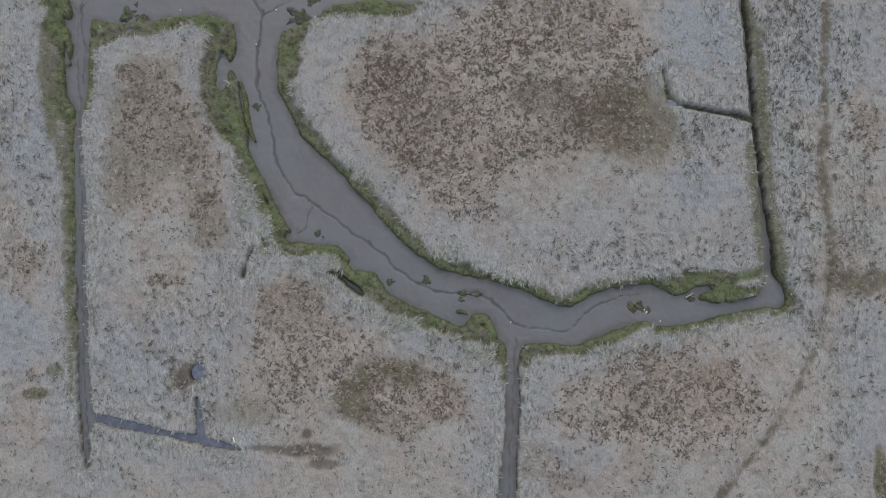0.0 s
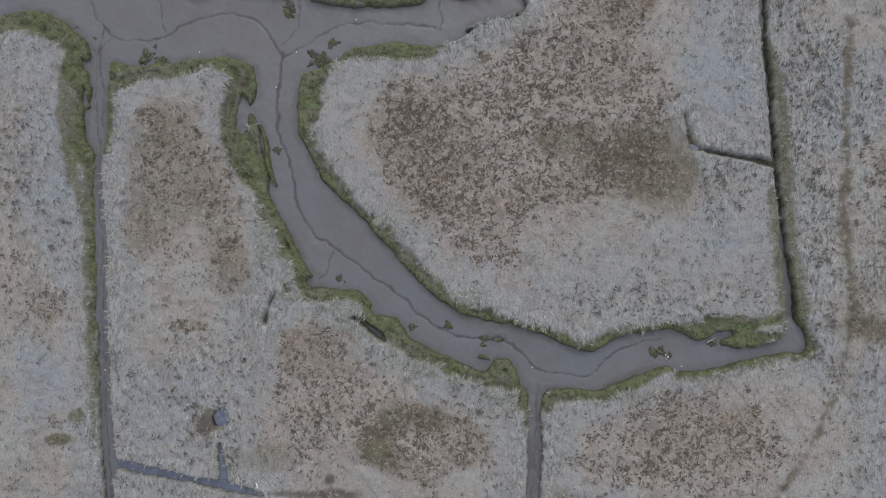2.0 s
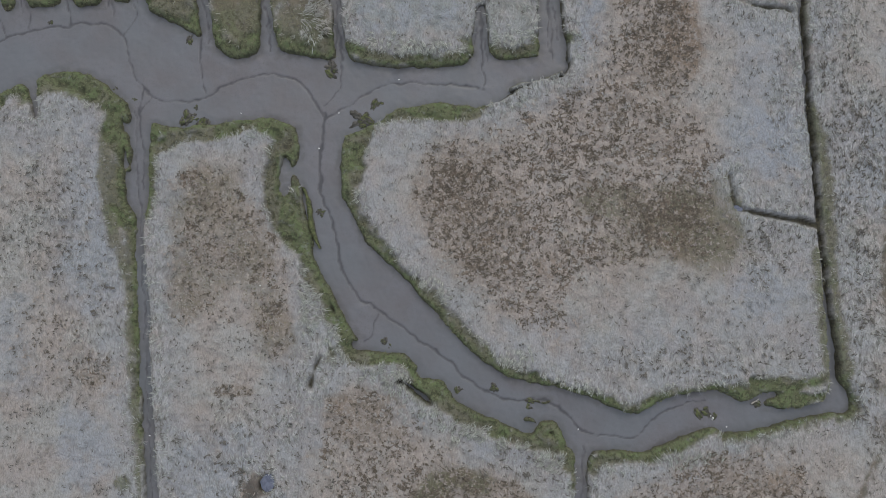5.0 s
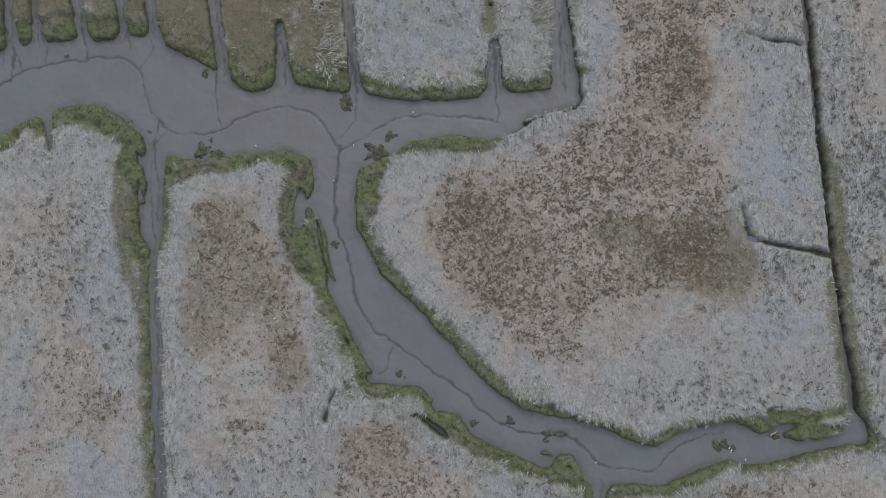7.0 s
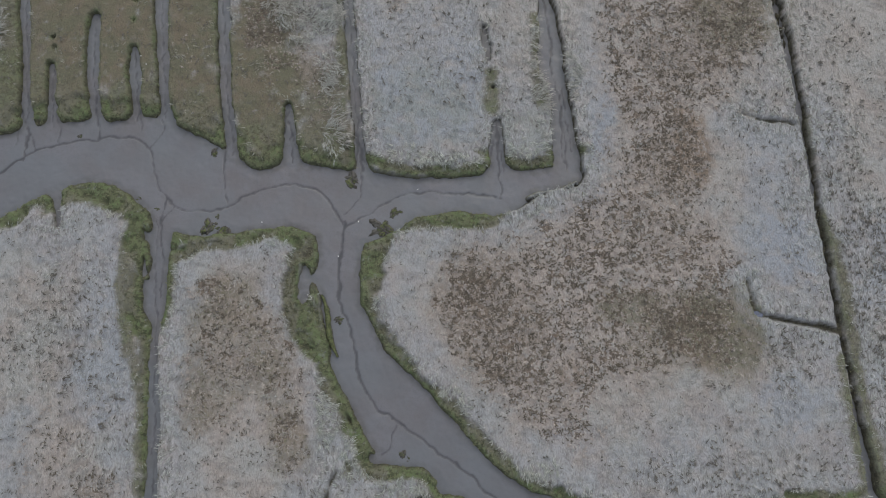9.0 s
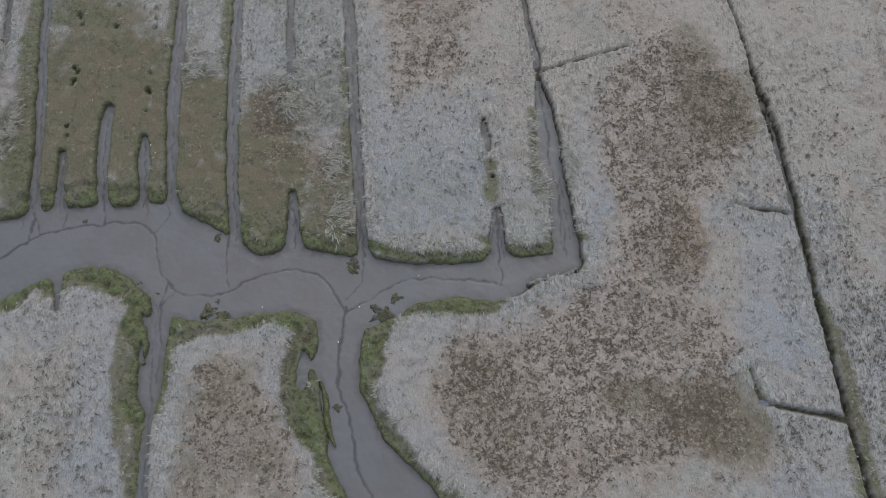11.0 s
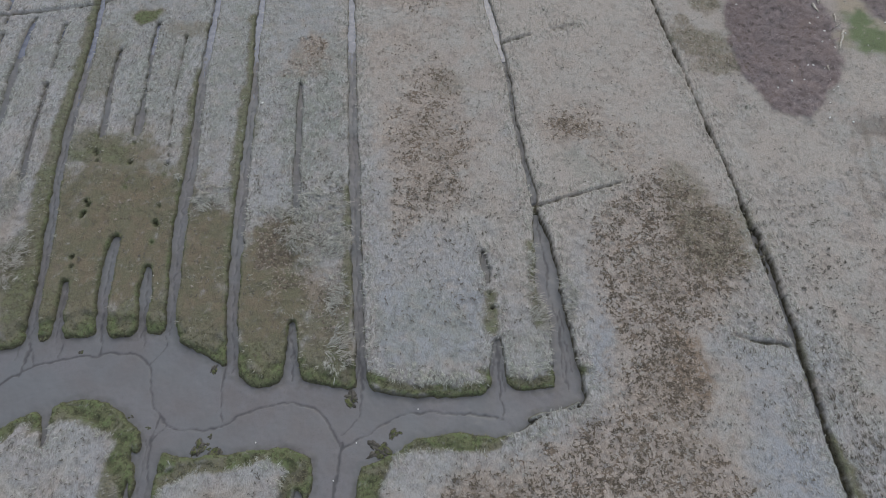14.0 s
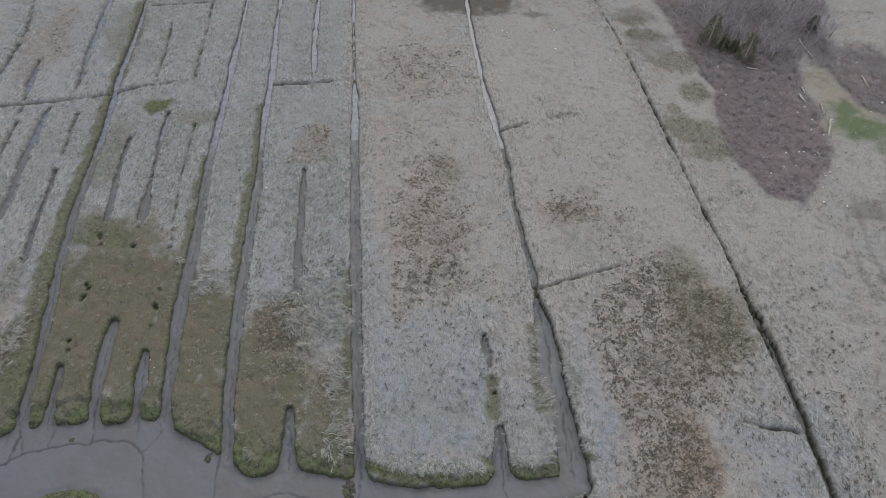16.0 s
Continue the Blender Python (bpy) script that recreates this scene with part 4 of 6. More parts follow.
area("brown", [(-14.4, 0.5), (-12.5, 0.9), (-8.7, -1.0), (-8.2, -2.6), (-11.6, -3.5), (-14.4, -1.4)], 0.6, 0.5)
area("tussock", [(-14.6, 0.7), (-11.7, 0.9), (-7.4, -1.8), (-6.5, -4.3), (-8.2, -6.8), (-12.4, -5.1), (-14.6, -3.5)], 0.6, 0.8)
area("tussock", [(13.9, -5.5), (17.7, -3.9), (21.4, -5.1), (22.1, -8.4), (20.0, -11.7), (16.7, -12.9), (14.3, -10.1)], 0.7, 1.2)
area("panne", [(-22.9, 40.0), (-19.8, 40.1), (-19.5, 36.2), (-22.7, 36.2)], 0.45, 0.3)
area("blue", [(-62.4, 86.0), (-19.9, 87.7), (-16.3, 50.1), (-28.6, 49.9), (-31.6, 51.2), (-41.2, 51.1), (-49.1, 50.9)], 0.55, 1.3)
area("blue", [(-34.7, 22.5), (-29.9, 22.5), (-29.4, 8.0), (-34.1, 7.1)], 0.6, 1.3)
area("blue", [(-26.9, -1.8), (-18.8, -1.8), (-18.9, -8.5), (-26.4, -8.5)], 0.7, 1.3)
area("blue", [(16.8, 22.3), (22.2, 22.3), (22.0, 15.7), (17.3, 17.0)], 0.9, 1.3)
area("blue", [(23.7, 22.3), (33.2, 22.2), (33.0, 16.1), (23.4, 13.5)], 0.6, 1.3)
area("blue", [(7.0, 6.7), (21.4, 9.6), (22.5, 3.2), (12.8, 1.6), (7.8, 3.7)], 0.35, 1.3)
area("blue", [(-4.5, -2.2), (1.4, -3.5), (3.1, -5.5), (-4.0, -4.3)], 0.7, 1.3)
area("blue", [(6.0, -5.3), (14.8, -4.3), (13.9, -7.2), (6.8, -7.2)], 0.5, 1.3)
area("blue", [(31.1, -1.8), (33.6, -1.8), (33.0, -14.9), (27.8, -11.6)], 0.6, 1.3)
area("blue", [(-11.1, 21.1), (-4.1, 21.0), (-6.7, 17.5), (-11.0, 14.5)], 0.4, 1.3)
area("blue", [(-13.4, 40.6), (-3.2, 40.5), (-3.0, 28.2), (-12.4, 27.3)], 0.85, 1.3)
area("blue", [(3.3, 37.5), (7.0, 37.4), (6.5, 26.3), (4.5, 25.8)], 0.9, 1.3)
area("blue", [(-33.9, 18.1), (-30.1, 18.0), (-28.9, 7.3), (-32.9, 6.5)], 0.75, 1.3)
area("blue", [(16.1, 30.5), (21.1, 30.0), (22.0, 18.9), (16.8, 19.8)], 0.6, 1.3)
area("blue", [(-40.7, 8.2), (-36.7, 8.2), (-35.9, 1.6), (-39.9, 1.6)], 0.5, 1.3)
area("blue", [(19.3, 14.1), (22.5, 12.8), (22.8, 8.3), (17.8, 9.1)], 0.4, 1.3)
area("olive", [(-25.5, 17.6), (-21.6, 17.5), (-19.8, 12.9), (-18.0, 8.7), (-16.8, 4.0), (-18.8, 3.6), (-20.8, 8.8), (-25.0, 6.4), (-26.3, 10.9)], 0.38, 0.9)
area("sage", [(-52.0, 86.4), (-19.9, 87.7), (-16.7, 48.7), (-31.0, 48.5), (-43.0, 57.0)], 0.35, 1.5)


# ---- the grid of the ground and the fields on it ----
def axis(stops):
    """Coordinates in stretches of (from, to, step), with growing steps out to the horizon."""
    out = []
    for a, b, step in stops:
        out += list(np.linspace(a, b, max(2, int(round((b - a) / step)) + 1))[:-1])
    end, step = stops[-1][1], stops[-1][2]
    while end < 2600:
        out.append(end)
        step *= 1.3
        end += step
    start, step = stops[0][0], stops[0][2]
    low = []
    while start > -2600:
        step *= 1.3
        start -= step
        low.append(start)
    return np.array(low[::-1] + out)


XS = axis([(-66, -46, 0.3), (-46, 35, 0.135), (35, 58, 0.35)])
YS = axis([(-22, 46, 0.135), (46, 96, 0.21)])
GX, GY = np.meshgrid(XS, YS)


def curve_points(points):
    """A rounded line through the points, with the widths, as short segments."""
    p = np.array(points, float)
    q = np.vstack([2 * p[0] - p[1], p, 2 * p[-1] - p[-2]])
    out = []
    for n in range(1, len(q) - 2):
        for t in (0.0, 0.25, 0.5, 0.75):
            a, b, c, d = q[n - 1], q[n], q[n + 1], q[n + 2]
            out.append(0.5 * (2 * b + (c - a) * t + (2 * a - 5 * b + 4 * c - d) * t * t + (3 * b - a - 3 * c + d) * t**3))
    out.append(q[-2])
    out = np.array(out)
    out[:, 2] = np.maximum(out[:, 2], 0.10)
    return out


def distance_field(strokes, reach):
    """Metres from the edge of the nearest stroke, negative inside, at most reach."""
    field = np.full(GX.shape, float(reach))
    for points in strokes:
        line = curve_points(points)
        for (ax, ay, aw), (bx, by, bw) in zip(line[:-1], line[1:]):
            far = reach + max(aw, bw)
            i0, i1 = np.searchsorted(XS, (min(ax, bx) - far, max(ax, bx) + far))
            j0, j1 = np.searchsorted(YS, (min(ay, by) - far, max(ay, by) + far))
            if i1 <= i0 or j1 <= j0:
                continue
            x, y = GX[j0:j1, i0:i1] - ax, GY[j0:j1, i0:i1] - ay
            dx, dy = bx - ax, by - ay
            t = np.clip((x * dx + y * dy) / max(dx * dx + dy * dy, 1e-9), 0, 1)
            d = np.hypot(x - t * dx, y - t * dy) - (aw + t * (bw - aw))
            np.minimum(field[j0:j1, i0:i1], d, out=field[j0:j1, i0:i1])
    return field


def sampled(field, x, y):
    """The field between grid points."""
    i = np.clip(np.searchsorted(XS, x) - 1, 0, len(XS) - 2)
    j = np.clip(np.searchsorted(YS, y) - 1, 0, len(YS) - 2)
    u = np.clip((x - XS[i]) / (XS[i + 1] - XS[i]), 0, 1)
    v = np.clip((y - YS[j]) / (YS[j + 1] - YS[j]), 0, 1)
    return (field[j, i] * (1 - u) + field[j, i + 1] * u) * (1 - v) + (field[j + 1, i] * (1 - u) + field[j + 1, i + 1] * u) * v


DEEP = ("main_creek", "north_creek", "creek_mouth", "west_mouth", "east_channel_low", "creek_pocket")
SUNK = [k for k in CUTS if k.startswith(("east_ditch", "hook", "side", "cross", "slit_g", "slit_h", "slit_i", "pit", "slump"))]
CREEK = distance_field([CUTS[k] for k in DEEP], 4.0)
NARROW = distance_field([CUTS[k] for k in SUNK], 2.0)
DITCH = distance_field([v for k, v in CUTS.items() if k not in DEEP and not k.startswith(("side", "hook", "pit", "slump", "cross", "slit_g", "slit_h", "slit_i", "slit_j", "east_spur", "east_ditch_up"))], 4.0) + 0.08 + 0.07 * ease(42, 60, GY)
SLIM = distance_field([v for k, v in CUTS.items() if k.startswith(("side", "hook", "pit", "slump", "cross", "slit_g", "slit_h", "slit_i", "slit_j", "east_spur", "east_ditch_up"))], 4.0) + 0.15 - 0.05 * ease(50, 30, GY) + 0.07 * ease(17, 20, GX) * ease(36, 50, GY)
SHALLOW = distance_field([v for k, v in CUTS.items() if k.startswith(("side", "hook", "cross", "pit", "slit_g", "slit_h", "slit_i", "slit_j", "east_spur"))], 2.0)
DITCH = np.minimum(DITCH, SLIM)
blend = np.clip(0.5 + 0.5 * (DITCH - CREEK) / 0.9, 0, 1)
MUDDY_EDGE = DITCH * (1 - blend) + CREEK * blend - 0.9 * blend * (1 - blend)
LAND = distance_field(LANDS.values(), 3.0)
CREEK, MUDDY_EDGE = np.maximum(CREEK, -LAND), np.maximum(MUDDY_EDGE, -LAND)
EDGE = np.minimum(MUDDY_EDGE, distance_field(HOLES.values(), 4.0) + 0.16)
ragged = 0.30 * fbm(GX, GY, 1.5, 3, 11) + 0.20 * fbm(GX, GY, 0.5, 2, 17)
CREEK = CREEK + ragged * np.clip((4.0 - CREEK) / 3.0, 0, 1)
MUDDY_EDGE = MUDDY_EDGE + ragged * np.clip((4.0 - MUDDY_EDGE) / 3.0, 0, 1)
EDGE = EDGE + ragged * np.clip((4.0 - EDGE) / 3.0, 0, 1)
WIDE = distance_field([CUTS[k] for k in DEEP if k != "east_channel_low"], 4.0)
WIDE = np.maximum(np.minimum(WIDE, MUDDY_EDGE), WIDE - 0.9) + 0.8 * ragged
BANK = distance_field(BANKS.values(), 2.0) + 0.7 * fbm(GX, GY, 1.1, 3, 23) + 0.8 * fbm(GX, GY, 3.2, 2, 24)
BAND = ease(1.1, 0.45, WIDE + 1.9 * fbm(GX, GY, 3.2, 3, 25) + 0.5 * fbm(GX, GY, 0.6, 2, 27))
TERRACE = np.maximum.reduce([ease(0.2, -0.2, BANK), BAND, ease(0.25, -0.1, LAND)]) * ease(-0.3, 0.3, distance_field(BARES.values(), 2.0))
LUSH = ease(0.3, -0.3, distance_field(TURFS.values(), 2.0) + 0.9 * fbm(GX, GY, 1.2, 3, 33))
TRAIL = (1 - 0.6 * ease(30, 36, GY)) * ease(0.35, -0.15, distance_field(TRAILS.values(), 2.0) + 1.1 * fbm(GX, GY, 0.9, 3, 29))

ZONES = {}
warp_x, warp_y = 2.2 * fbm(GX, GY, 3.0, 3, 31), 2.2 * fbm(GX, GY, 3.0, 3, 37)
for kind, px, py, rx, ry, amount in PATCHES:
    zone = ZONES.setdefault(kind, np.zeros(GX.shape))
    i0, i1 = np.searchsorted(XS, (px - 2 * rx - 2, px + 2 * rx + 2))
    j0, j1 = np.searchsorted(YS, (py - 2 * ry - 2, py + 2 * ry + 2))
    s = (slice(j0, j1), slice(i0, i1))
    give = min(1.0, 0.25 * min(rx, ry))
    r = np.hypot((GX[s] - px + give * warp_x[s]) / rx, (GY[s] - py + give * warp_y[s]) / ry) + 0.5 * fbm(GX[s], GY[s], 0.8, 2, 41) + 0.7 * fbm(GX[s], GY[s], 2.6, 3, 42)
    np.maximum(zone[s], amount * ease(1.15, 0.55, r), out=zone[s])
for kind, points, amount, soft in AREAS:
    xs, ys = [q[0] for q in points], [q[1] for q in points]
    i0, i1 = np.searchsorted(XS, (min(xs) - 4, max(xs) + 4))
    j0, j1 = np.searchsorted(YS, (min(ys) - 4, max(ys) + 4))
    s = (slice(j0, j1), slice(i0, i1))
    x, y = GX[s] + 0.5 * warp_x[s], GY[s] + 0.5 * warp_y[s]
    away, inside = np.full(x.shape, 99.0), np.zeros(x.shape, bool)
    for (ax, ay), (bx, by) in zip(points, points[1:] + points[:1]):
        dx, dy = bx - ax, by - ay
        t = np.clip(((x - ax) * dx + (y - ay) * dy) / (dx * dx + dy * dy), 0, 1)
        away = np.minimum(away, np.hypot(x - ax - t * dx, y - ay - t * dy))
        inside ^= ((ay > y) != (by > y)) & (x < ax + (y - ay) * dx / (dy if dy else 1e-9))
    away = np.where(inside, -away, away) + (0.6 + 1.3 * soft) * fbm(GX[s], GY[s], 1.3, 3, 141)
    np.maximum(ZONES[kind][s], amount * ease(soft, -soft, away), out=ZONES[kind][s])
ZONES["brush"] = ZONES["brush"] * (1 - 0.9 * np.maximum(ZONES["path"], ZONES["sward"]))
margin = ease(4.0, 1.6, EDGE + 2.6 * fbm(GX, GY, 2.4, 3, 131)) * ease(62, 46, GY) * (1 - 0.8 * ease(0.3, 0.8, ZONES["sand"]))
ZONES["blue"] = np.maximum(ZONES["blue"], 0.48 * margin)
LEVEE = ease(0.0, 0.3, EDGE) * ease(2.6, 0.5, EDGE)
SLOPE = ease(0.55, 0.05, EDGE + 0.5 * fbm(GX, GY, 0.7, 2, 43))
near_green = np.maximum(0.15, ease(0.0, 0.7, ZONES["olive"] + ZONES["green"]))
ZONES["olive"] = np.maximum(ZONES["olive"], 0.65 * LUSH)
ZONES["green"] = np.maximum.reduce([ZONES["green"], 0.70 * LUSH, TERRACE, SLOPE * near_green, 0.9 * ease(2.0, 0.7, WIDE + 0.8 * fbm(GX, GY, 1.0, 2, 35)) * ease(0.3, 0.8, ZONES["olive"])])
ZONES["tussock"] = ZONES["tussock"] * (1 - TERRACE) * ease(0.5, 1.8, EDGE)
RIM = ease(0.8, 0.15, EDGE + 0.5 * fbm(GX, GY, 0.8, 2, 45))
LIVE = ZONES["green"] * np.clip(np.maximum(RIM, ease(0.44, 0.60, value_noise(GX, GY, 1.7, 49))) + 0.15, 0, 1)
WRACKY = np.maximum.reduce([ZONES["tussock"], 0.9 * ZONES["brown"], 0.75 * ZONES["rust"], 0.75 * ZONES["olive"] * ease(2.0, 3.6, EDGE)])
WRACKY = WRACKY * (1 - TERRACE) * ease(0.6, 1.8, EDGE)


def wrack_at(x, y, zone):
    """Where dark wrack lies in the gaps between the pads of grass."""
    u, v = x + 0.5 * fbm(x, y, 0.7, 2, 91), y + 0.5 * fbm(x, y, 0.7, 2, 92)
    ridge = 1 - np.abs(2 * value_noise(u, v, 0.46, 93) - 1)
    broad = value_noise(x, y, 1.4, 94) * 0.6 + value_noise(x, y, 0.7, 95) * 0.4
    return ease(0.66, 0.86, ridge + 0.55 * (broad - 0.5) + 0.45 * (zone - 0.75)) * ease(0.08, 0.4, zone)


WRACK = WRACKY * ease(0.30, 0.62, value_noise(GX, GY, 1.4, 94) * 0.6 + value_noise(GX, GY, 0.7, 95) * 0.4)
GAP = ease(0.60, 0.76, value_noise(GX * 0.75 + 0.4 * GY, GY, 0.42, 47) * 0.72 + 0.28 * value_noise(GX, GY, 1.9, 53) + 0.10 * ZONES["tussock"])

CUT = ease(0.27, -0.15, EDGE)
relief = 0.10 * fbm(GX, GY, 5.0, 2, 59) + 0.06 * fbm(GX, GY, 0.9, 3, 61) + 0.06 * LEVEE
relief = relief + 0.14 * ZONES["tussock"] * fbm(GX, GY, 0.55, 2, 67) - 0.05 * GAP - 0.04 * WRACK - 0.07 * TRAIL - 0.10 * ZONES["panne"]
relief = relief - TERRACE * (0.26 + 0.10 * ease(0.6, 0.0, EDGE) + 0.55 * fbm(GX, GY, 0.6, 3, 71) + 0.36 * fbm(GX, GY, 1.7, 2, 72))
HEIGHT = relief * (1 - CUT) - (1.2 - 0.75 * ease(0.6, 0.2, SHALLOW) - 0.55 * ease(42, 58, GY) * ease(9, 12, GX)) * CUT


# ---- materials ----
def material(name, rough=0.9, spec=0.2):
    m = bpy.data.materials.new(name)
    m.use_nodes = True
    b = m.node_tree.nodes["Principled BSDF"]
    b.inputs["Roughness"].default_value = rough
    b.inputs["Specular IOR Level"].default_value = spec
    return m, m.node_tree.nodes, m.node_tree.links, b


class Paint:
    """Short hand for colour nodes."""

    def __init__(self, nodes, links):
        self.nodes, self.links = nodes, links
        self.place = nodes.new("ShaderNodeTexCoord").outputs["Object"]

    def mix(self, factor, a, b, blend="MIX"):
        n = self.nodes.new("ShaderNodeMix")
        n.data_type, n.blend_type, n.clamp_factor = "RGBA", blend, True
        for socket, v in ((n.inputs[0], factor), (n.inputs[6], a), (n.inputs[7], b)):
            if isinstance(v, tuple):
                socket.default_value = (*v, 1)
            elif isinstance(v, (int, float)):
                socket.default_value = v
            else:
                self.links.new(v, socket)
        return n.outputs[2]

    def noise(self, size, detail=4.0, stretch=(1, 1, 1), rough=0.55, at=None, out="Fac"):
        m = self.nodes.new("ShaderNodeMapping")
        m.inputs["Scale"].default_value = [s / size for s in stretch]
        self.links.new(at or self.place, m.inputs["Vector"])
        n = self.nodes.new("ShaderNodeTexNoise")
        n.inputs["Scale"].default_value, n.inputs["Detail"].default_value, n.inputs["Roughness"].default_value = 1.0, detail, rough
        self.links.new(m.outputs["Vector"], n.inputs["Vector"])
        return n.outputs[out]

    def grain(self, size, detail=4.0, low=0.35, high=0.65, stretch=(1, 1, 1), rough=0.55, at=None):
        return self.span(self.noise(size, detail, stretch, rough, at), low, high)

    def warped(self, size, reach, detail=2.0):
        """Places pushed about by slow noise, so that streaks laid on them curl."""
        n = self.nodes.new("ShaderNodeVectorMath")
        n.operation = "MULTIPLY_ADD"
        n.inputs[1].default_value = (reach, reach, 0)
        self.links.new(self.noise(size, detail, out="Color"), n.inputs[0])
        self.links.new(self.place, n.inputs[2])
        return n.outputs[0]

    def ridge(self, size, at=None, detail=2.0, steep=6.0, stretch=(1, 1, 1)):
        """1 along winding lines, falling to 0 between them."""
        gap = self.maths("ABSOLUTE", self.maths("SUBTRACT", self.noise(size, detail, stretch, 0.5, at), 0.5))
        return self.maths("SUBTRACT", 1.0, self.maths("MULTIPLY", gap, steep, True))

    def maths(self, operation, a, b=0.0, clamp=False):
        n = self.nodes.new("ShaderNodeMath")
        n.operation, n.use_clamp = operation, clamp
        for socket, v in zip(n.inputs, (a, b)):
            if isinstance(v, (int, float)):
                socket.default_value = v
            else:
                self.links.new(v, socket)
        return n.outputs[0]

    def span(self, value, low, high):
        r = self.nodes.new("ShaderNodeMapRange")
        r.interpolation_type = "SMOOTHSTEP"
        r.inputs["From Min"].default_value, r.inputs["From Max"].default_value = low, high
        self.links.new(value, r.inputs["Value"])
        return r.outputs["Result"]

    def times(self, a, b):
        return self.maths("MULTIPLY", a, b, True)

    def plus(self, a, b):
        return self.maths("ADD", a, b)

    def zone(self, name):
        n = self.nodes.new("ShaderNodeAttribute")
        n.attribute_name = name
        return n.outputs["Fac"]

    def island(self):
        return self.nodes.new("ShaderNodeNewGeometry").outputs["Random Per Island"]

    def bump(self, height, strength, distance, bsdf):
        n = self.nodes.new("ShaderNodeBump")
        n.inputs["Strength"].default_value, n.inputs["Distance"].default_value = strength, distance
        self.links.new(height, n.inputs["Height"])
        self.links.new(n.outputs["Normal"], bsdf.inputs["Normal"])


TAN, PALE, BLUE = (0.306, 0.272, 0.250), (0.308, 0.301, 0.286), (0.252, 0.269, 0.297)
BROWN, RUST, OLIVE, ALGAE = (0.212, 0.176, 0.143), (0.190, 0.140, 0.102), (0.130, 0.124, 0.086), (0.112, 0.124, 0.070)
SAND, DARK = (0.335, 0.307, 0.280), (0.055, 0.049, 0.043)


def wrack_gaps(p):
    """Where the dark gaps between the pads of dead grass show: a winding network that closes up in clusters."""
    lines = p.ridge(0.44, p.warped(0.5, 0.45), 2.5, 6.0)
    cluster = p.plus(p.times(p.grain(1.5, 2, 0.30, 0.70), 0.55), p.times(p.grain(0.42, 3, 0.32, 0.68), 0.45))
    zone = p.zone("wracky")
    score = p.plus(p.plus(lines, p.maths("MULTIPLY", p.maths("SUBTRACT", cluster, 0.5), 1.25)), p.maths("MULTIPLY", p.maths("SUBTRACT", zone, 0.90), 1.2))
    inside = p.span(zone, 0.05, 0.30)
    gaps = p.times(p.span(score, 0.68, 0.92), inside)
    # lit rims of the pads, put in as a lighter colour
    lit_lips = p.times(p.times(p.span(score, 0.38, 0.58), p.maths("SUBTRACT", 1.0, gaps)), p.times(inside, p.grain(0.20, 3, 0.42, 0.60)))
    return gaps, lit_lips


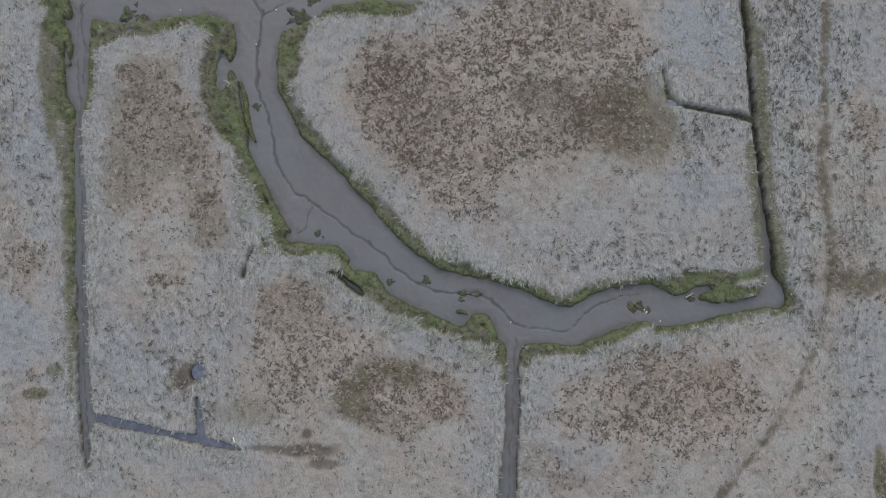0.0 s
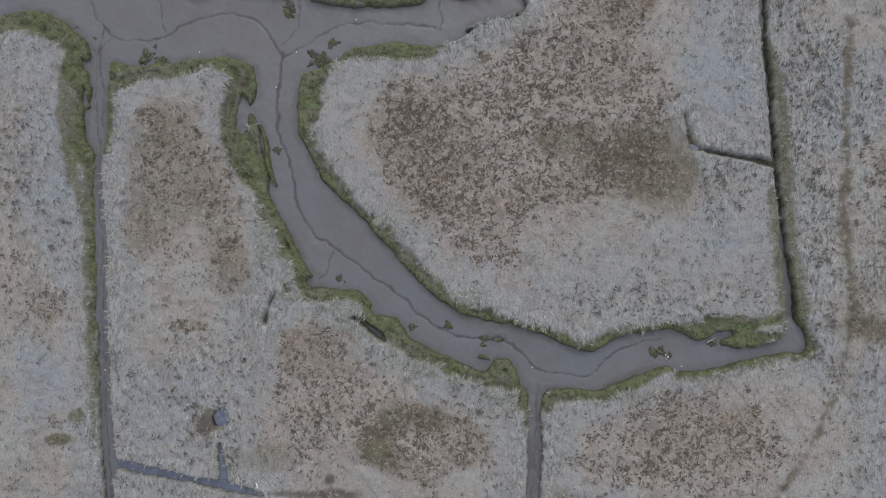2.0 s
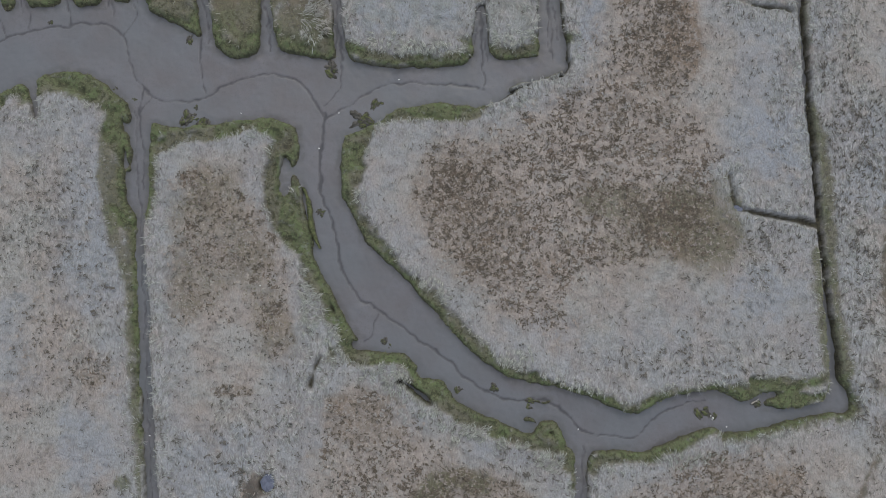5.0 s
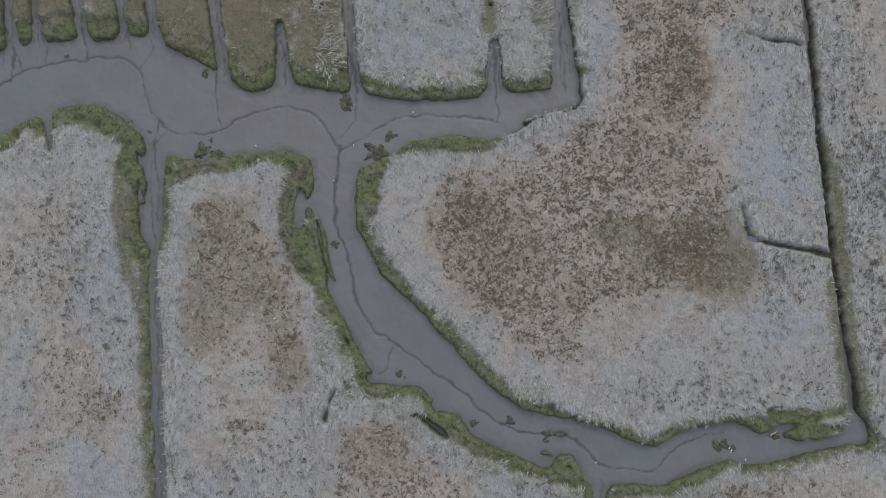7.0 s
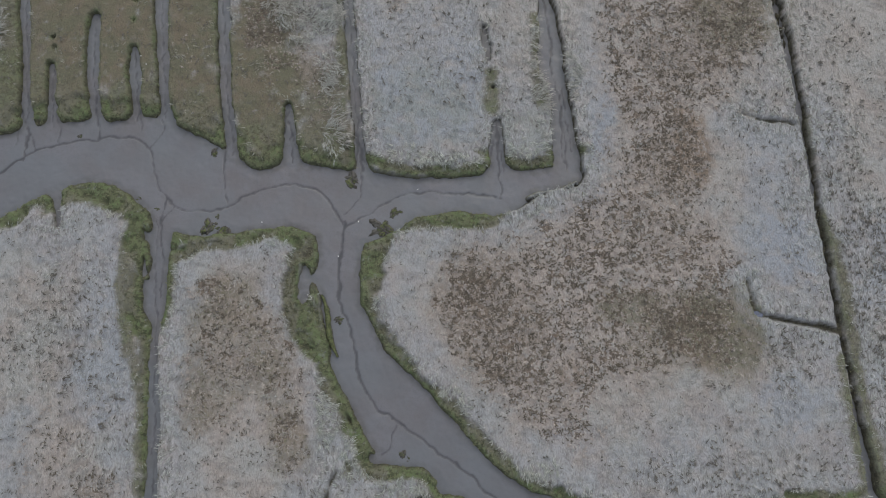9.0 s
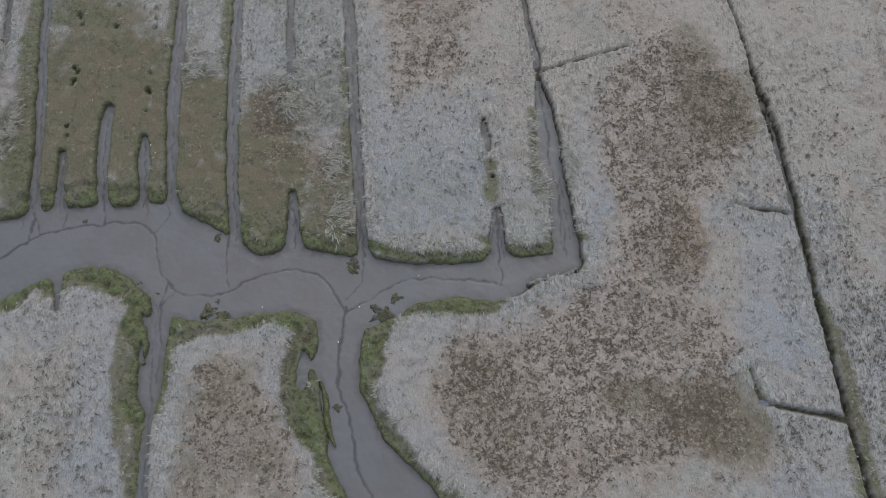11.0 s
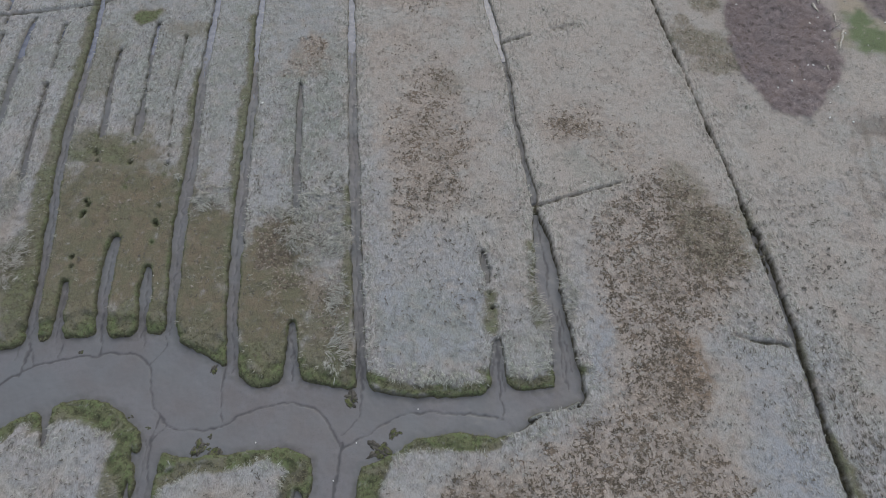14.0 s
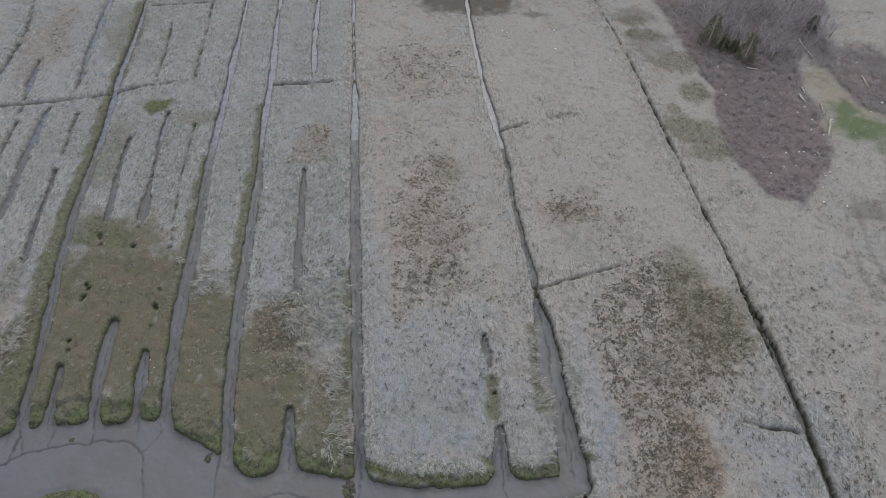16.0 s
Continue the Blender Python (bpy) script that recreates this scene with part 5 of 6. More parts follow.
def thatch_colour(p, gaps, lit_lips):
    curl = p.warped(2.6, 2.4)
    fine = p.warped(0.9, 0.7)
    c = p.mix(p.grain(3.0, 5, 0.38, 0.62), TAN, PALE)
    c = p.mix(p.times(p.grain(0.5, 5, 0.45, 0.7), 0.5), c, (0.235, 0.215, 0.190))
    c = p.mix(p.times(p.zone("blue"), p.grain(1.1, 5, 0.22, 0.55)), c, BLUE)
    c = p.mix(p.times(p.zone("sand"), 0.75), c, SAND)
    c = p.mix(p.times(p.zone("sage"), p.times(p.grain(1.6, 5, 0.3, 0.6), 0.9)), c, (0.205, 0.220, 0.196))
    c = p.mix(p.times(p.zone("tussock"), p.grain(0.9, 4, 0.30, 0.56)), c, p.mix(p.grain(0.30, 4, 0.40, 0.60), (0.332, 0.286, 0.252), (0.272, 0.231, 0.200)))
    c = p.mix(p.times(p.zone("brown"), p.grain(0.6, 4, 0.25, 0.55)), c, BROWN)
    c = p.mix(p.times(p.zone("rust"), p.grain(0.7, 4, 0.30, 0.55)), c, RUST)
    # combed streaks: pale blades, dark ones painted for shaded gaps, strongest in long grass
    shag = p.plus(0.30, p.maths("MULTIPLY", p.zone("rough"), 0.70))
    c = p.mix(p.times(p.grain(0.13, 3, 0.52, 0.66, (1.0, 0.24, 1), 0.6, curl), p.times(shag, 0.78)), c, (0.408, 0.402, 0.388))
    c = p.mix(p.times(p.grain(0.15, 3, 0.54, 0.66, (1.0, 0.28, 1), 0.6, fine), p.times(shag, 0.74)), c, (0.108, 0.102, 0.088))
    c = p.mix(p.times(p.zone("rough"), p.times(p.grain(0.26, 3, 0.53, 0.61, (1.0, 0.36, 1), 0.6, fine), 0.62)), c, (0.104, 0.106, 0.092))
    c = p.mix(p.times(p.zone("olive"), p.grain(0.8, 4, 0.15, 0.45)), c, p.mix(p.grain(1.7, 4, 0.40, 0.62), OLIVE, (0.156, 0.132, 0.096)))
    live = p.mix(p.grain(0.9, 4, 0.40, 0.62), ALGAE, (0.118, 0.146, 0.072))
    c = p.mix(p.times(p.zone("green"), p.grain(0.5, 4, 0.10, 0.45)), c, p.mix(p.times(p.grain(0.30, 5, 0.50, 0.62), 0.8), p.mix(p.zone("live"), (0.148, 0.140, 0.108), live), (0.056, 0.060, 0.034)))
    c = p.mix(p.times(p.zone("green"), p.times(p.span(p.ridge(0.8, fine, 3, 12.0), 0.45, 0.9), p.times(p.grain(0.7, 3, 0.45, 0.62), 0.65))), c, (0.048, 0.050, 0.031))
    c = p.mix(p.times(p.zone("brush"), p.grain(0.6, 4, 0.1, 0.4)), c, p.mix(p.grain(4.0), (0.232, 0.186, 0.176), (0.205, 0.182, 0.188)))
    c = p.mix(p.times(p.zone("brush"), p.times(p.grain(0.9, 4, 0.48, 0.62), 0.6)), c, (0.112, 0.090, 0.088))
    c = p.mix(p.times(p.zone("path"), p.grain(0.9, 4, 0.2, 0.45)), c, (0.292, 0.256, 0.204))
    c = p.mix(p.times(p.zone("sward"), p.grain(0.8, 4, 0.15, 0.45)), c, (0.130, 0.160, 0.090))
    c = p.mix(p.times(p.zone("trail"), p.grain(0.35, 4, 0.24, 0.50)), c, p.mix(p.grain(0.9, 4), (0.104, 0.098, 0.076), (0.158, 0.134, 0.108)))
    c = p.mix(p.times(p.zone("panne"), 0.9), c, (0.105, 0.090, 0.078))
    c = p.mix(p.times(p.zone("gap"), 0.15), c, DARK)
    c = p.mix(p.times(lit_lips, 0.70), c, (0.392, 0.348, 0.312))
    wrack = p.mix(p.times(p.grain(2.2, 4, 0.42, 0.64), 0.75), (0.092, 0.076, 0.060), (0.128, 0.088, 0.064))
    c = p.mix(p.times(gaps, 0.88), c, p.mix(p.grain(0.16, 4, 0.35, 0.65), wrack, (0.204, 0.168, 0.136)))
    c = p.mix(p.times(p.grain(0.09, 3, 0.45, 0.75, (1.0, 0.45, 1), 0.55, fine), 0.40), c, (0.085, 0.070, 0.058))
    # dark cut faces, whose colour also holds the shade under the overhang
    c = p.mix(p.zone("cut"), c, p.mix(p.grain(0.2, 5), (0.086, 0.080, 0.056), (0.050, 0.045, 0.036)))
    return c


MARSH, nodes, links, shade = material("marsh_thatch", 0.95, 0.1)
p = Paint(nodes, links)
gaps, lit_lips = wrack_gaps(p)
links.new(thatch_colour(p, gaps, lit_lips), shade.inputs["Base Color"])
p.bump(p.maths("SUBTRACT", p.maths("MULTIPLY", p.grain(0.12, 4, 0.2, 0.8, (1.0, 0.5, 1), 0.55, p.warped(0.9, 0.7)), 0.5), gaps), 0.9, 0.10, shade)

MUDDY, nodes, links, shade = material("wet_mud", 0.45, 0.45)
p = Paint(nodes, links)
c = p.mix(p.grain(1.8, 5), (0.114, 0.105, 0.110), (0.130, 0.125, 0.136))
c = p.mix(p.times(p.grain(0.25, 4, 0.45, 0.75), 0.25), c, (0.090, 0.087, 0.087))
# mud beside the banks painted darker for their shade
c = p.mix(p.times(p.zone("shore_shade"), p.times(p.grain(0.6, 5, 0.30, 0.60), 0.7)), c, (0.076, 0.072, 0.068))
c = p.mix(p.times(p.grain(0.07, 3, 0.57, 0.66), 0.5), c, (0.075, 0.070, 0.068))
# bluish patches paint the sky's sheen on the wet mud
c = p.mix(p.times(p.grain(6.0, 3), 0.60), c, (0.112, 0.121, 0.132))
c = p.mix(p.times(p.zone("runnel"), 0.9), c, (0.046, 0.045, 0.049))
links.new(c, shade.inputs["Base Color"])
rough = nodes.new("ShaderNodeMapRange")
rough.inputs["To Min"].default_value, rough.inputs["To Max"].default_value = 0.36, 0.62
links.new(p.grain(0.9, 4), rough.inputs["Value"])
links.new(rough.outputs["Result"], shade.inputs["Roughness"])
p.bump(p.grain(0.3, 5, 0.2, 0.8), 0.25, 0.02, shade)

WATER, nodes, links, shade = material("still_water", 0.25, 0.68)
p = Paint(nodes, links)
links.new(p.mix(p.grain(0.5, 5, 0.38, 0.62), (0.082, 0.091, 0.130), (0.122, 0.132, 0.178)), shade.inputs["Base Color"])
p.bump(p.grain(0.3, 2, 0.2, 0.8), 0.05, 0.01, shade)


def blade_material(name, dark, light, tip):
    m, nodes, links, shade = material(name, 0.85, 0.12)
    p = Paint(nodes, links)
    c = p.mix(p.island(), dark, light)
    c = p.mix(0.35, c, p.mix(p.grain(0.55, 4, 0.38, 0.62), dark, light))
    c = p.mix(p.times(p.grain(2.4), 0.7), c, tip)
    return m, p, c, links, shade


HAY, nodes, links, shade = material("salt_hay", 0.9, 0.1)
p = Paint(nodes, links)
c = p.mix(p.grain(3.0, 5, 0.38, 0.62), (0.334, 0.298, 0.270), (0.328, 0.320, 0.302))
c = p.mix(p.times(p.zone("blue"), 0.85), c, (0.270, 0.287, 0.314))
c = p.mix(p.times(p.zone("sand"), 0.7), c, SAND)
c = p.mix(p.times(p.zone("sage"), p.times(p.grain(1.6, 5, 0.3, 0.6), 0.9)), c, (0.235, 0.252, 0.226))
c = p.mix(p.times(p.zone("olive"), 0.75), c, (0.240, 0.228, 0.172))
c = p.mix(p.times(p.zone("bleached"), 0.7), c, (0.380, 0.400, 0.360))
dull = p.mix(p.zone("bleached"), (0.68, 0.67, 0.65), (0.50, 0.525, 0.475))
glow = p.mix(p.zone("bleached"), (1.16, 1.16, 1.15), (1.28, 1.28, 1.28))
c = p.mix(1.0, c, p.mix(p.island(), dull, glow), "MULTIPLY")
c = p.mix(p.times(p.grain(0.55, 4, 0.45, 0.7), 0.3), c, (0.210, 0.190, 0.168))
links.new(c, shade.inputs["Base Color"])
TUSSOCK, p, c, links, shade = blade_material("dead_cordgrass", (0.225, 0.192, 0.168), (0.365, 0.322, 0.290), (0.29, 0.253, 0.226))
links.new(c, shade.inputs["Base Color"])
# dark stroke colour that also stands for shade between tufts
STROKE_DARK, p, c, links, shade = blade_material("stem_shade_strokes", (0.070, 0.065, 0.057), (0.165, 0.151, 0.134), (0.112, 0.102, 0.088))
links.new(c, shade.inputs["Base Color"])
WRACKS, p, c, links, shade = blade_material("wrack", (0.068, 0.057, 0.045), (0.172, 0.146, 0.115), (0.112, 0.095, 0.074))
links.new(c, shade.inputs["Base Color"])
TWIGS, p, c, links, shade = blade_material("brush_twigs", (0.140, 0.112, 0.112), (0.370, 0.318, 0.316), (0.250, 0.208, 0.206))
links.new(c, shade.inputs["Base Color"])
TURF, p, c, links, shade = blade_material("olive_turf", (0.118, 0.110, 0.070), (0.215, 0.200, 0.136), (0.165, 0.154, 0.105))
c = p.mix(p.times(p.zone("green"), 0.65), c, p.mix(p.island(), (0.090, 0.100, 0.050), (0.180, 0.190, 0.105)))
links.new(c, shade.inputs["Base Color"])


# ---- meshes ----
def sheet(name, verts, faces, mat, attributes=(), smooth=True):
    """A mesh object from arrays: vertices, quads or triangles, float attributes."""
    me = bpy.data.meshes.new(name)
    sides = faces.shape[1]
    me.vertices.add(len(verts))
    me.vertices.foreach_set("co", np.ascontiguousarray(verts, np.float32).ravel())
    me.loops.add(faces.size)
    me.loops.foreach_set("vertex_index", np.ascontiguousarray(faces, np.int32).ravel())
    me.polygons.add(len(faces))
    me.polygons.foreach_set("loop_start", np.arange(0, faces.size, sides, dtype=np.int32))
    me.polygons.foreach_set("use_smooth", np.full(len(faces), smooth))
    for key, values in attributes:
        me.attributes.new(key, "FLOAT", "POINT").data.foreach_set("value", np.ascontiguousarray(values, np.float32).ravel())
    me.update(calc_edges=True)
    me.validate()
    me.materials.append(mat)
    return new(name, me)


def grid_quads(rows, cols):
    n = np.arange(rows * cols).reshape(rows, cols)
    return np.stack([n[:-1, :-1], n[:-1, 1:], n[1:, 1:], n[1:, :-1]], -1).reshape(-1, 4)


ground = sheet("ground", np.stack([GX, GY, HEIGHT], -1).reshape(-1, 3), grid_quads(*GX.shape), MARSH,
               [(k, ZONES[k]) for k in ("brush", "sward", "path", "sage", "blue", "sand", "tussock", "brown", "rust", "olive", "green", "panne")]
               + [("trail", TRAIL), ("live", LIVE), ("wracky", WRACKY), ("rough", np.maximum.reduce([ZONES["rough"], 0.8 * LEVEE, ZONES["pale"]])), ("gap", GAP), ("cut", ease(-0.10, -0.35, HEIGHT) * (1 - TERRACE * ease(-0.56, -0.38, HEIGHT)))])
tagged(ground, "flat winter salt marsh of matted straw-coloured grass cut by ditches", "marsh", kind="structure")

def bed_level(creek_in, narrow_in):
    return -0.38 - 0.26 * ease(3.2, 0.0, creek_in) - 0.28 * ease(0.5, 0.1, narrow_in) * ease(0.2, 1.2, creek_in)


# the mud floor of the creeks and ditches
MX, MY = np.meshgrid(np.arange(-60, 34, 0.09), np.arange(-19, 97, 0.09))
depth_in = sampled(MUDDY_EDGE, MX, MY)
TRICKLES = [[(x, y, 0.03) for x, y, w in v] for k, v in CUTS.items() if k.startswith(("finger", "east_channel", "west_ditch", "south_ditch"))]
RUN = distance_field(list(RUNNELS.values()) + TRICKLES, 1.0)
wob_x, wob_y = 0.5 * fbm(MX, MY, 0.9, 3, 74), 0.5 * fbm(MX, MY, 0.9, 3, 75)
run = ease(0.0, -0.09, sampled(RUN, MX + wob_x, MY + wob_y) + 0.06 * fbm(MX, MY, 0.4, 2, 73))
creek_in = sampled(CREEK, MX, MY)
mud_z = bed_level(creek_in, sampled(NARROW, MX, MY)) - 0.04 * ease(0.0, -2.0, depth_in) + 0.03 * fbm(MX, MY, 1.6, 3, 79) + 0.03 * fbm(MX, MY, 0.35, 2, 81) + 0.05 * fbm(MX, MY, 0.5, 2, 82) * ease(-1.1, -0.2, depth_in) - 0.05 * run + 0.09 * ease(1.5, 3.5, creek_in) * ease(66, 57, MY) * ease(40, 44, MY) * ease(-4, -8, MX)
quads = grid_quads(*MX.shape)
keep = (depth_in.ravel()[quads].min(1) < 0.20)
quads = quads[keep]
used, quads = np.unique(quads, return_inverse=True)
quads = quads.reshape(-1, 4)
creek_bed = sheet("creek_bed", np.stack([MX, MY, mud_z], -1).reshape(-1, 3)[used], quads, MUDDY,
                  [("runnel", run.ravel()[used]), ("shore_shade", ease(-0.42, -0.05, depth_in + 0.5 * fbm(MX, MY, 1.2, 3, 84)).ravel()[used])])
tagged(creek_bed, "wet grey tidal mud with winding drainage runnels at low tide", "mud", kind="structure")


def ribbon(points, low, high, level, wider=0.22):
    """Standing water along the part of a ditch that lies between two values of y."""
    line = curve_points(points)
    line = line[(line[:, 1] >= low) & (line[:, 1] <= high)]
    if len(line) < 2:
        return
    along = np.gradient(line[:, :2], axis=0)
    along /= np.linalg.norm(along, axis=1)[:, None] + 1e-9
    side = np.stack([-along[:, 1], along[:, 0]], 1)
    half = line[:, 2:3] + wider
    verts = np.stack([line[:, :2] - side * half, line[:, :2] + side * half], 1).reshape(-1, 2)
    verts = np.c_[verts, np.full(len(verts), level)]
    n = np.arange(len(line) - 1) * 2
    water = sheet("ditch_water", verts, np.stack([n, n + 1, n + 3, n + 2], 1), WATER)
    tagged(water, "still grey-blue water standing in a narrow marsh ditch", "water", "ditch water", "structure")


WET = [("finger_a", 54, 99, -0.33), ("finger_c", 54, 99, -0.33), ("finger_d", 54, 99, -0.33), ("finger_e", 54, 99, -0.33),
       ("east_channel_up", 61, 99, -0.33), ("far_a", 40, 70, -0.33), ("far_c", 60, 80, -0.33), ("far_e", 60, 99, -0.33),
       ("far_f", 60, 99, -0.33), ("far_b", 40, 99, -0.33), ("far_d", 40, 99, -0.33), ("slit_c", 40, 99, -0.33), ("slit_d", 40, 99, -0.33),
       ("slit_e", 40, 99, -0.33), ("slit_a", 50, 99, -0.33), ("slit_h", 60, 99, -0.33), ("slit_f", 57, 70, -0.33), ("southwest_ditch", -20, 0, -0.33), ("southwest_spur", -10.5, -5, -0.325)]
for key, low, high, level in WET:
    ribbon(CUTS[key], low, high, level)


# ---- grass: lodged blades in tufts ----
def downhill(x, y):
    e = 0.3
    gx = sampled(EDGE, x + e, y) - sampled(EDGE, x - e, y)
    gy = sampled(EDGE, x, y + e) - sampled(EDGE, x, y - e)
    return np.arctan2(-gy, -gx)


def tufts(name, roots, blades, length, width, lean, spread, mat, keys, label, lift=0.0):
    """Many tufts as one mesh: each blade is a bent, tapering strip of five corners. lean: the way each tuft lies."""
    rng = np.random.default_rng(len(roots))
    n = len(roots) * blades
    root = np.repeat(roots, blades, 0)
    way = np.repeat(lean, blades) + rng.normal(0, spread, n)
    long = length * rng.uniform(0.6, 1.25, n)
    wide = width * rng.uniform(0.7, 1.3, n)
    jitter = rng.normal(0, 0.35 * length, (n, 2)) * 0.5
    base = np.c_[root[:, :2] + jitter, np.zeros(n)]
    base[:, 2] = sampled(HEIGHT, base[:, 0], base[:, 1]) - 0.02 + lift
    ahead = np.c_[np.cos(way), np.sin(way)]
    side = np.c_[-np.sin(way), np.cos(way)] * wide[:, None] * 0.5
    rise = rng.uniform(0.16, 0.38, n) * long
    mid, tip = base.copy(), base.copy()
    mid[:, :2] += ahead * (0.45 * long)[:, None]
    mid[:, 2] += rise
    tip[:, :2] += ahead * long[:, None] + side * rng.normal(0, 1.5, n)[:, None]
    tip[:, 2] += rise * rng.uniform(0.35, 0.9, n)
    flat = np.c_[side, np.zeros(n)]
    verts = np.stack([base - flat * 0.8, base + flat * 0.8, mid + flat, mid - flat, tip], 1).reshape(-1, 3)
    k = np.arange(n)[:, None] * 5
    faces = np.concatenate([k + [0, 1, 2], k + [0, 2, 3], k + [3, 2, 4]])
    attributes = [(key, np.repeat(sampled(field, root[:, 0], root[:, 1]), 5)) for key, field in keys]
    ob = sheet(name, verts, faces, mat, attributes, smooth=False)
    return tagged(ob, label, "grass", kind="stuff")


def scatter(x0, x1, y0, y1, per_square, seed):
    rng = np.random.default_rng(seed)
    n = int((x1 - x0) * (y1 - y0) * per_square)
    return np.c_[rng.uniform(x0, x1, n), rng.uniform(y0, y1, n)]


def here(field):
    return sampled(field, spots[:, 0], spots[:, 1])


def swirl(at, broad, fine, seed):
    """The way the grass lies: slow turns over the meadow with small cowlicks."""
    return 9.0 * fbm(at[:, 0], at[:, 1], broad, 2, seed) + 4.0 * fbm(at[:, 0], at[:, 1], fine, 2, seed + 5)


spots = np.concatenate([scatter(-47, 36, -20, 46, 10.0, 1), scatter(-54, 42, 46, 68, 5.5, 2), scatter(-64, 54, 68, 93, 3.0, 3)])
chance = np.random.default_rng(9).uniform(0, 1, len(spots))
bare = np.maximum.reduce([here(TRAIL), here(ZONES["panne"]), (1.0 - 0.6 * ease(0.58, 0.70, value_noise(spots[:, 0] * 1.6, spots[:, 1], 2.4, 129))) * here(ZONES["olive"]), here(ZONES["green"]), 0.6 * here(ZONES["brown"]),
                          0.5 * here(ZONES["rust"]), 0.8 * here(GAP), 0.6 * here(WRACK), 0.70 * here(WRACKY), here(ZONES["brush"]), here(ZONES["sward"]), 0.8 * here(ZONES["path"])])
thin = (0.25 + 0.55 * ease(0.35, 0.65, value_noise(spots[:, 0], spots[:, 1], 1.1, 127))) * ease(0.8, 2.5, here(EDGE))
thin = np.maximum(thin, 0.5 * np.maximum(here(ZONES["blue"]), here(ZONES["sand"])))
hay = spots[(here(EDGE) > np.where((here(NARROW) < 1.0) | (here(ZONES["olive"]) > 0.3), 0.36, 0.2)) & (chance > 1 - (1 - bare) * (1 - thin))]
d = sampled(EDGE, hay[:, 0], hay[:, 1])
flow = swirl(hay, 7.0, 1.2, 83)
flow = np.where(d < 1.6, downhill(hay[:, 0], hay[:, 1]) + 3.0 * fbm(hay[:, 0], hay[:, 1], 1.5, 2, 97), flow)
tufts("salt_hay", hay, 4, 0.34, 0.030, flow, 0.28, HAY,
      [("blue", ZONES["blue"]), ("olive", ZONES["olive"]), ("bleached", np.maximum.reduce([0.75 * LEVEE, 0.7 * ZONES["rough"], 1.5 * ZONES["pale"]]) * (1 - 0.8 * ZONES["olive"])), ("sand", ZONES["sand"]), ("sage", ZONES["sage"])], "bleached straw salt hay lying flat in cowlicks")

spots = np.concatenate([scatter(-47, 36, -20, 46, 3.0, 4), scatter(-54, 42, 46, 93, 2.0, 5)])
chance = np.random.default_rng(10).uniform(0, 1, len(spots))
zone = np.maximum(here(ZONES["tussock"]), 0.35 * here(ZONES["brown"]))
clumps = spots[(chance < 1.0 * zone) & (wrack_at(spots[:, 0], spots[:, 1], here(WRACKY)) < 0.3) & (here(EDGE) > 0.5) & (here(GAP) < 0.7) & (here(TRAIL) < 0.4)]
# long bleached strands that hang over the lip of the banks
at_lip = scatter(-47, 36, -20, 46, 12.0, 55)
lip = sampled(TERRACE, at_lip[:, 0], at_lip[:, 1])
wisps = value_noise(at_lip[:, 0], at_lip[:, 1], 1.6, 57)
shaggy = sampled(ZONES["pale"], at_lip[:, 0], at_lip[:, 1])
toss = np.random.default_rng(58).uniform(0, 1, len(at_lip))
long_hair = at_lip[(toss < 0.75 * shaggy) & (sampled(EDGE, at_lip[:, 0], at_lip[:, 1]) > 0.3) & (sampled(TERRACE, at_lip[:, 0], at_lip[:, 1]) < 0.7)]
strands = at_lip[(wisps > 0.52) & (sampled(ZONES["olive"], at_lip[:, 0], at_lip[:, 1]) < 0.25) & (lip > 0.02) & (lip < 0.45) & (sampled(EDGE, at_lip[:, 0], at_lip[:, 1]) > 0.35)]
flow = downhill(strands[:, 0], strands[:, 1]) + 4.0 * fbm(strands[:, 0], strands[:, 1], 1.2, 2, 98)
tufts("bank_strands", strands, 6, 0.36, 0.024, flow, 0.85, HAY, [("bleached", np.full(GX.shape, 0.8))],
      "long bleached strands of grass hanging over the creek banks", 0.05)
flow = np.where(sampled(EDGE, long_hair[:, 0], long_hair[:, 1]) < 2.2, downhill(long_hair[:, 0], long_hair[:, 1]), swirl(long_hair, 7.0, 1.6, 83)) + 3.0 * fbm(long_hair[:, 0], long_hair[:, 1], 1.4, 2, 99)
far_hair = long_hair[:, 1] > 28
tufts("long_hair_grass", long_hair[~far_hair], 8, 0.46, 0.028, flow[~far_hair], 0.38, HAY, [("bleached", np.full(GX.shape, 0.9))],
      "long pale combed grass lying down the creek banks", 0.06)
tufts("wavy_cordgrass", long_hair[far_hair], 8, 0.66, 0.038, flow[far_hair], 0.42, HAY, [("bleached", np.full(GX.shape, 0.45))],
      "long pale wavy cordgrass fallen over green turf", 0.08)
tufts("cordgrass_tussocks", clumps, 10, 0.24, 0.034, swirl(clumps, 4.0, 1.0, 101), 1.1, TUSSOCK, [],
      "clumps of dead tan cordgrass over brown wrack", 0.06)

# dark strokes in the thatch, for shade between tufts and dead stalks
spots = np.concatenate([scatter(-47, 36, -20, 46, 16.0, 12), scatter(-54, 42, 46, 68, 7.0, 13), scatter(-64, 54, 68, 93, 3.0, 14)])
chance = np.random.default_rng(15).uniform(0, 1, len(spots))
patchy = ease(0.46, 0.66, value_noise(spots[:, 0], spots[:, 1], 2.6, 107) * 0.45 + value_noise(spots[:, 0], spots[:, 1], 0.6, 109) * 0.55)
zone = np.maximum.reduce([0.03 + 0.24 * patchy, here(ZONES["rough"]) * (0.26 + 0.7 * patchy), 0.12 * here(ZONES["olive"])]) * (1 - 0.8 * here(WRACKY))
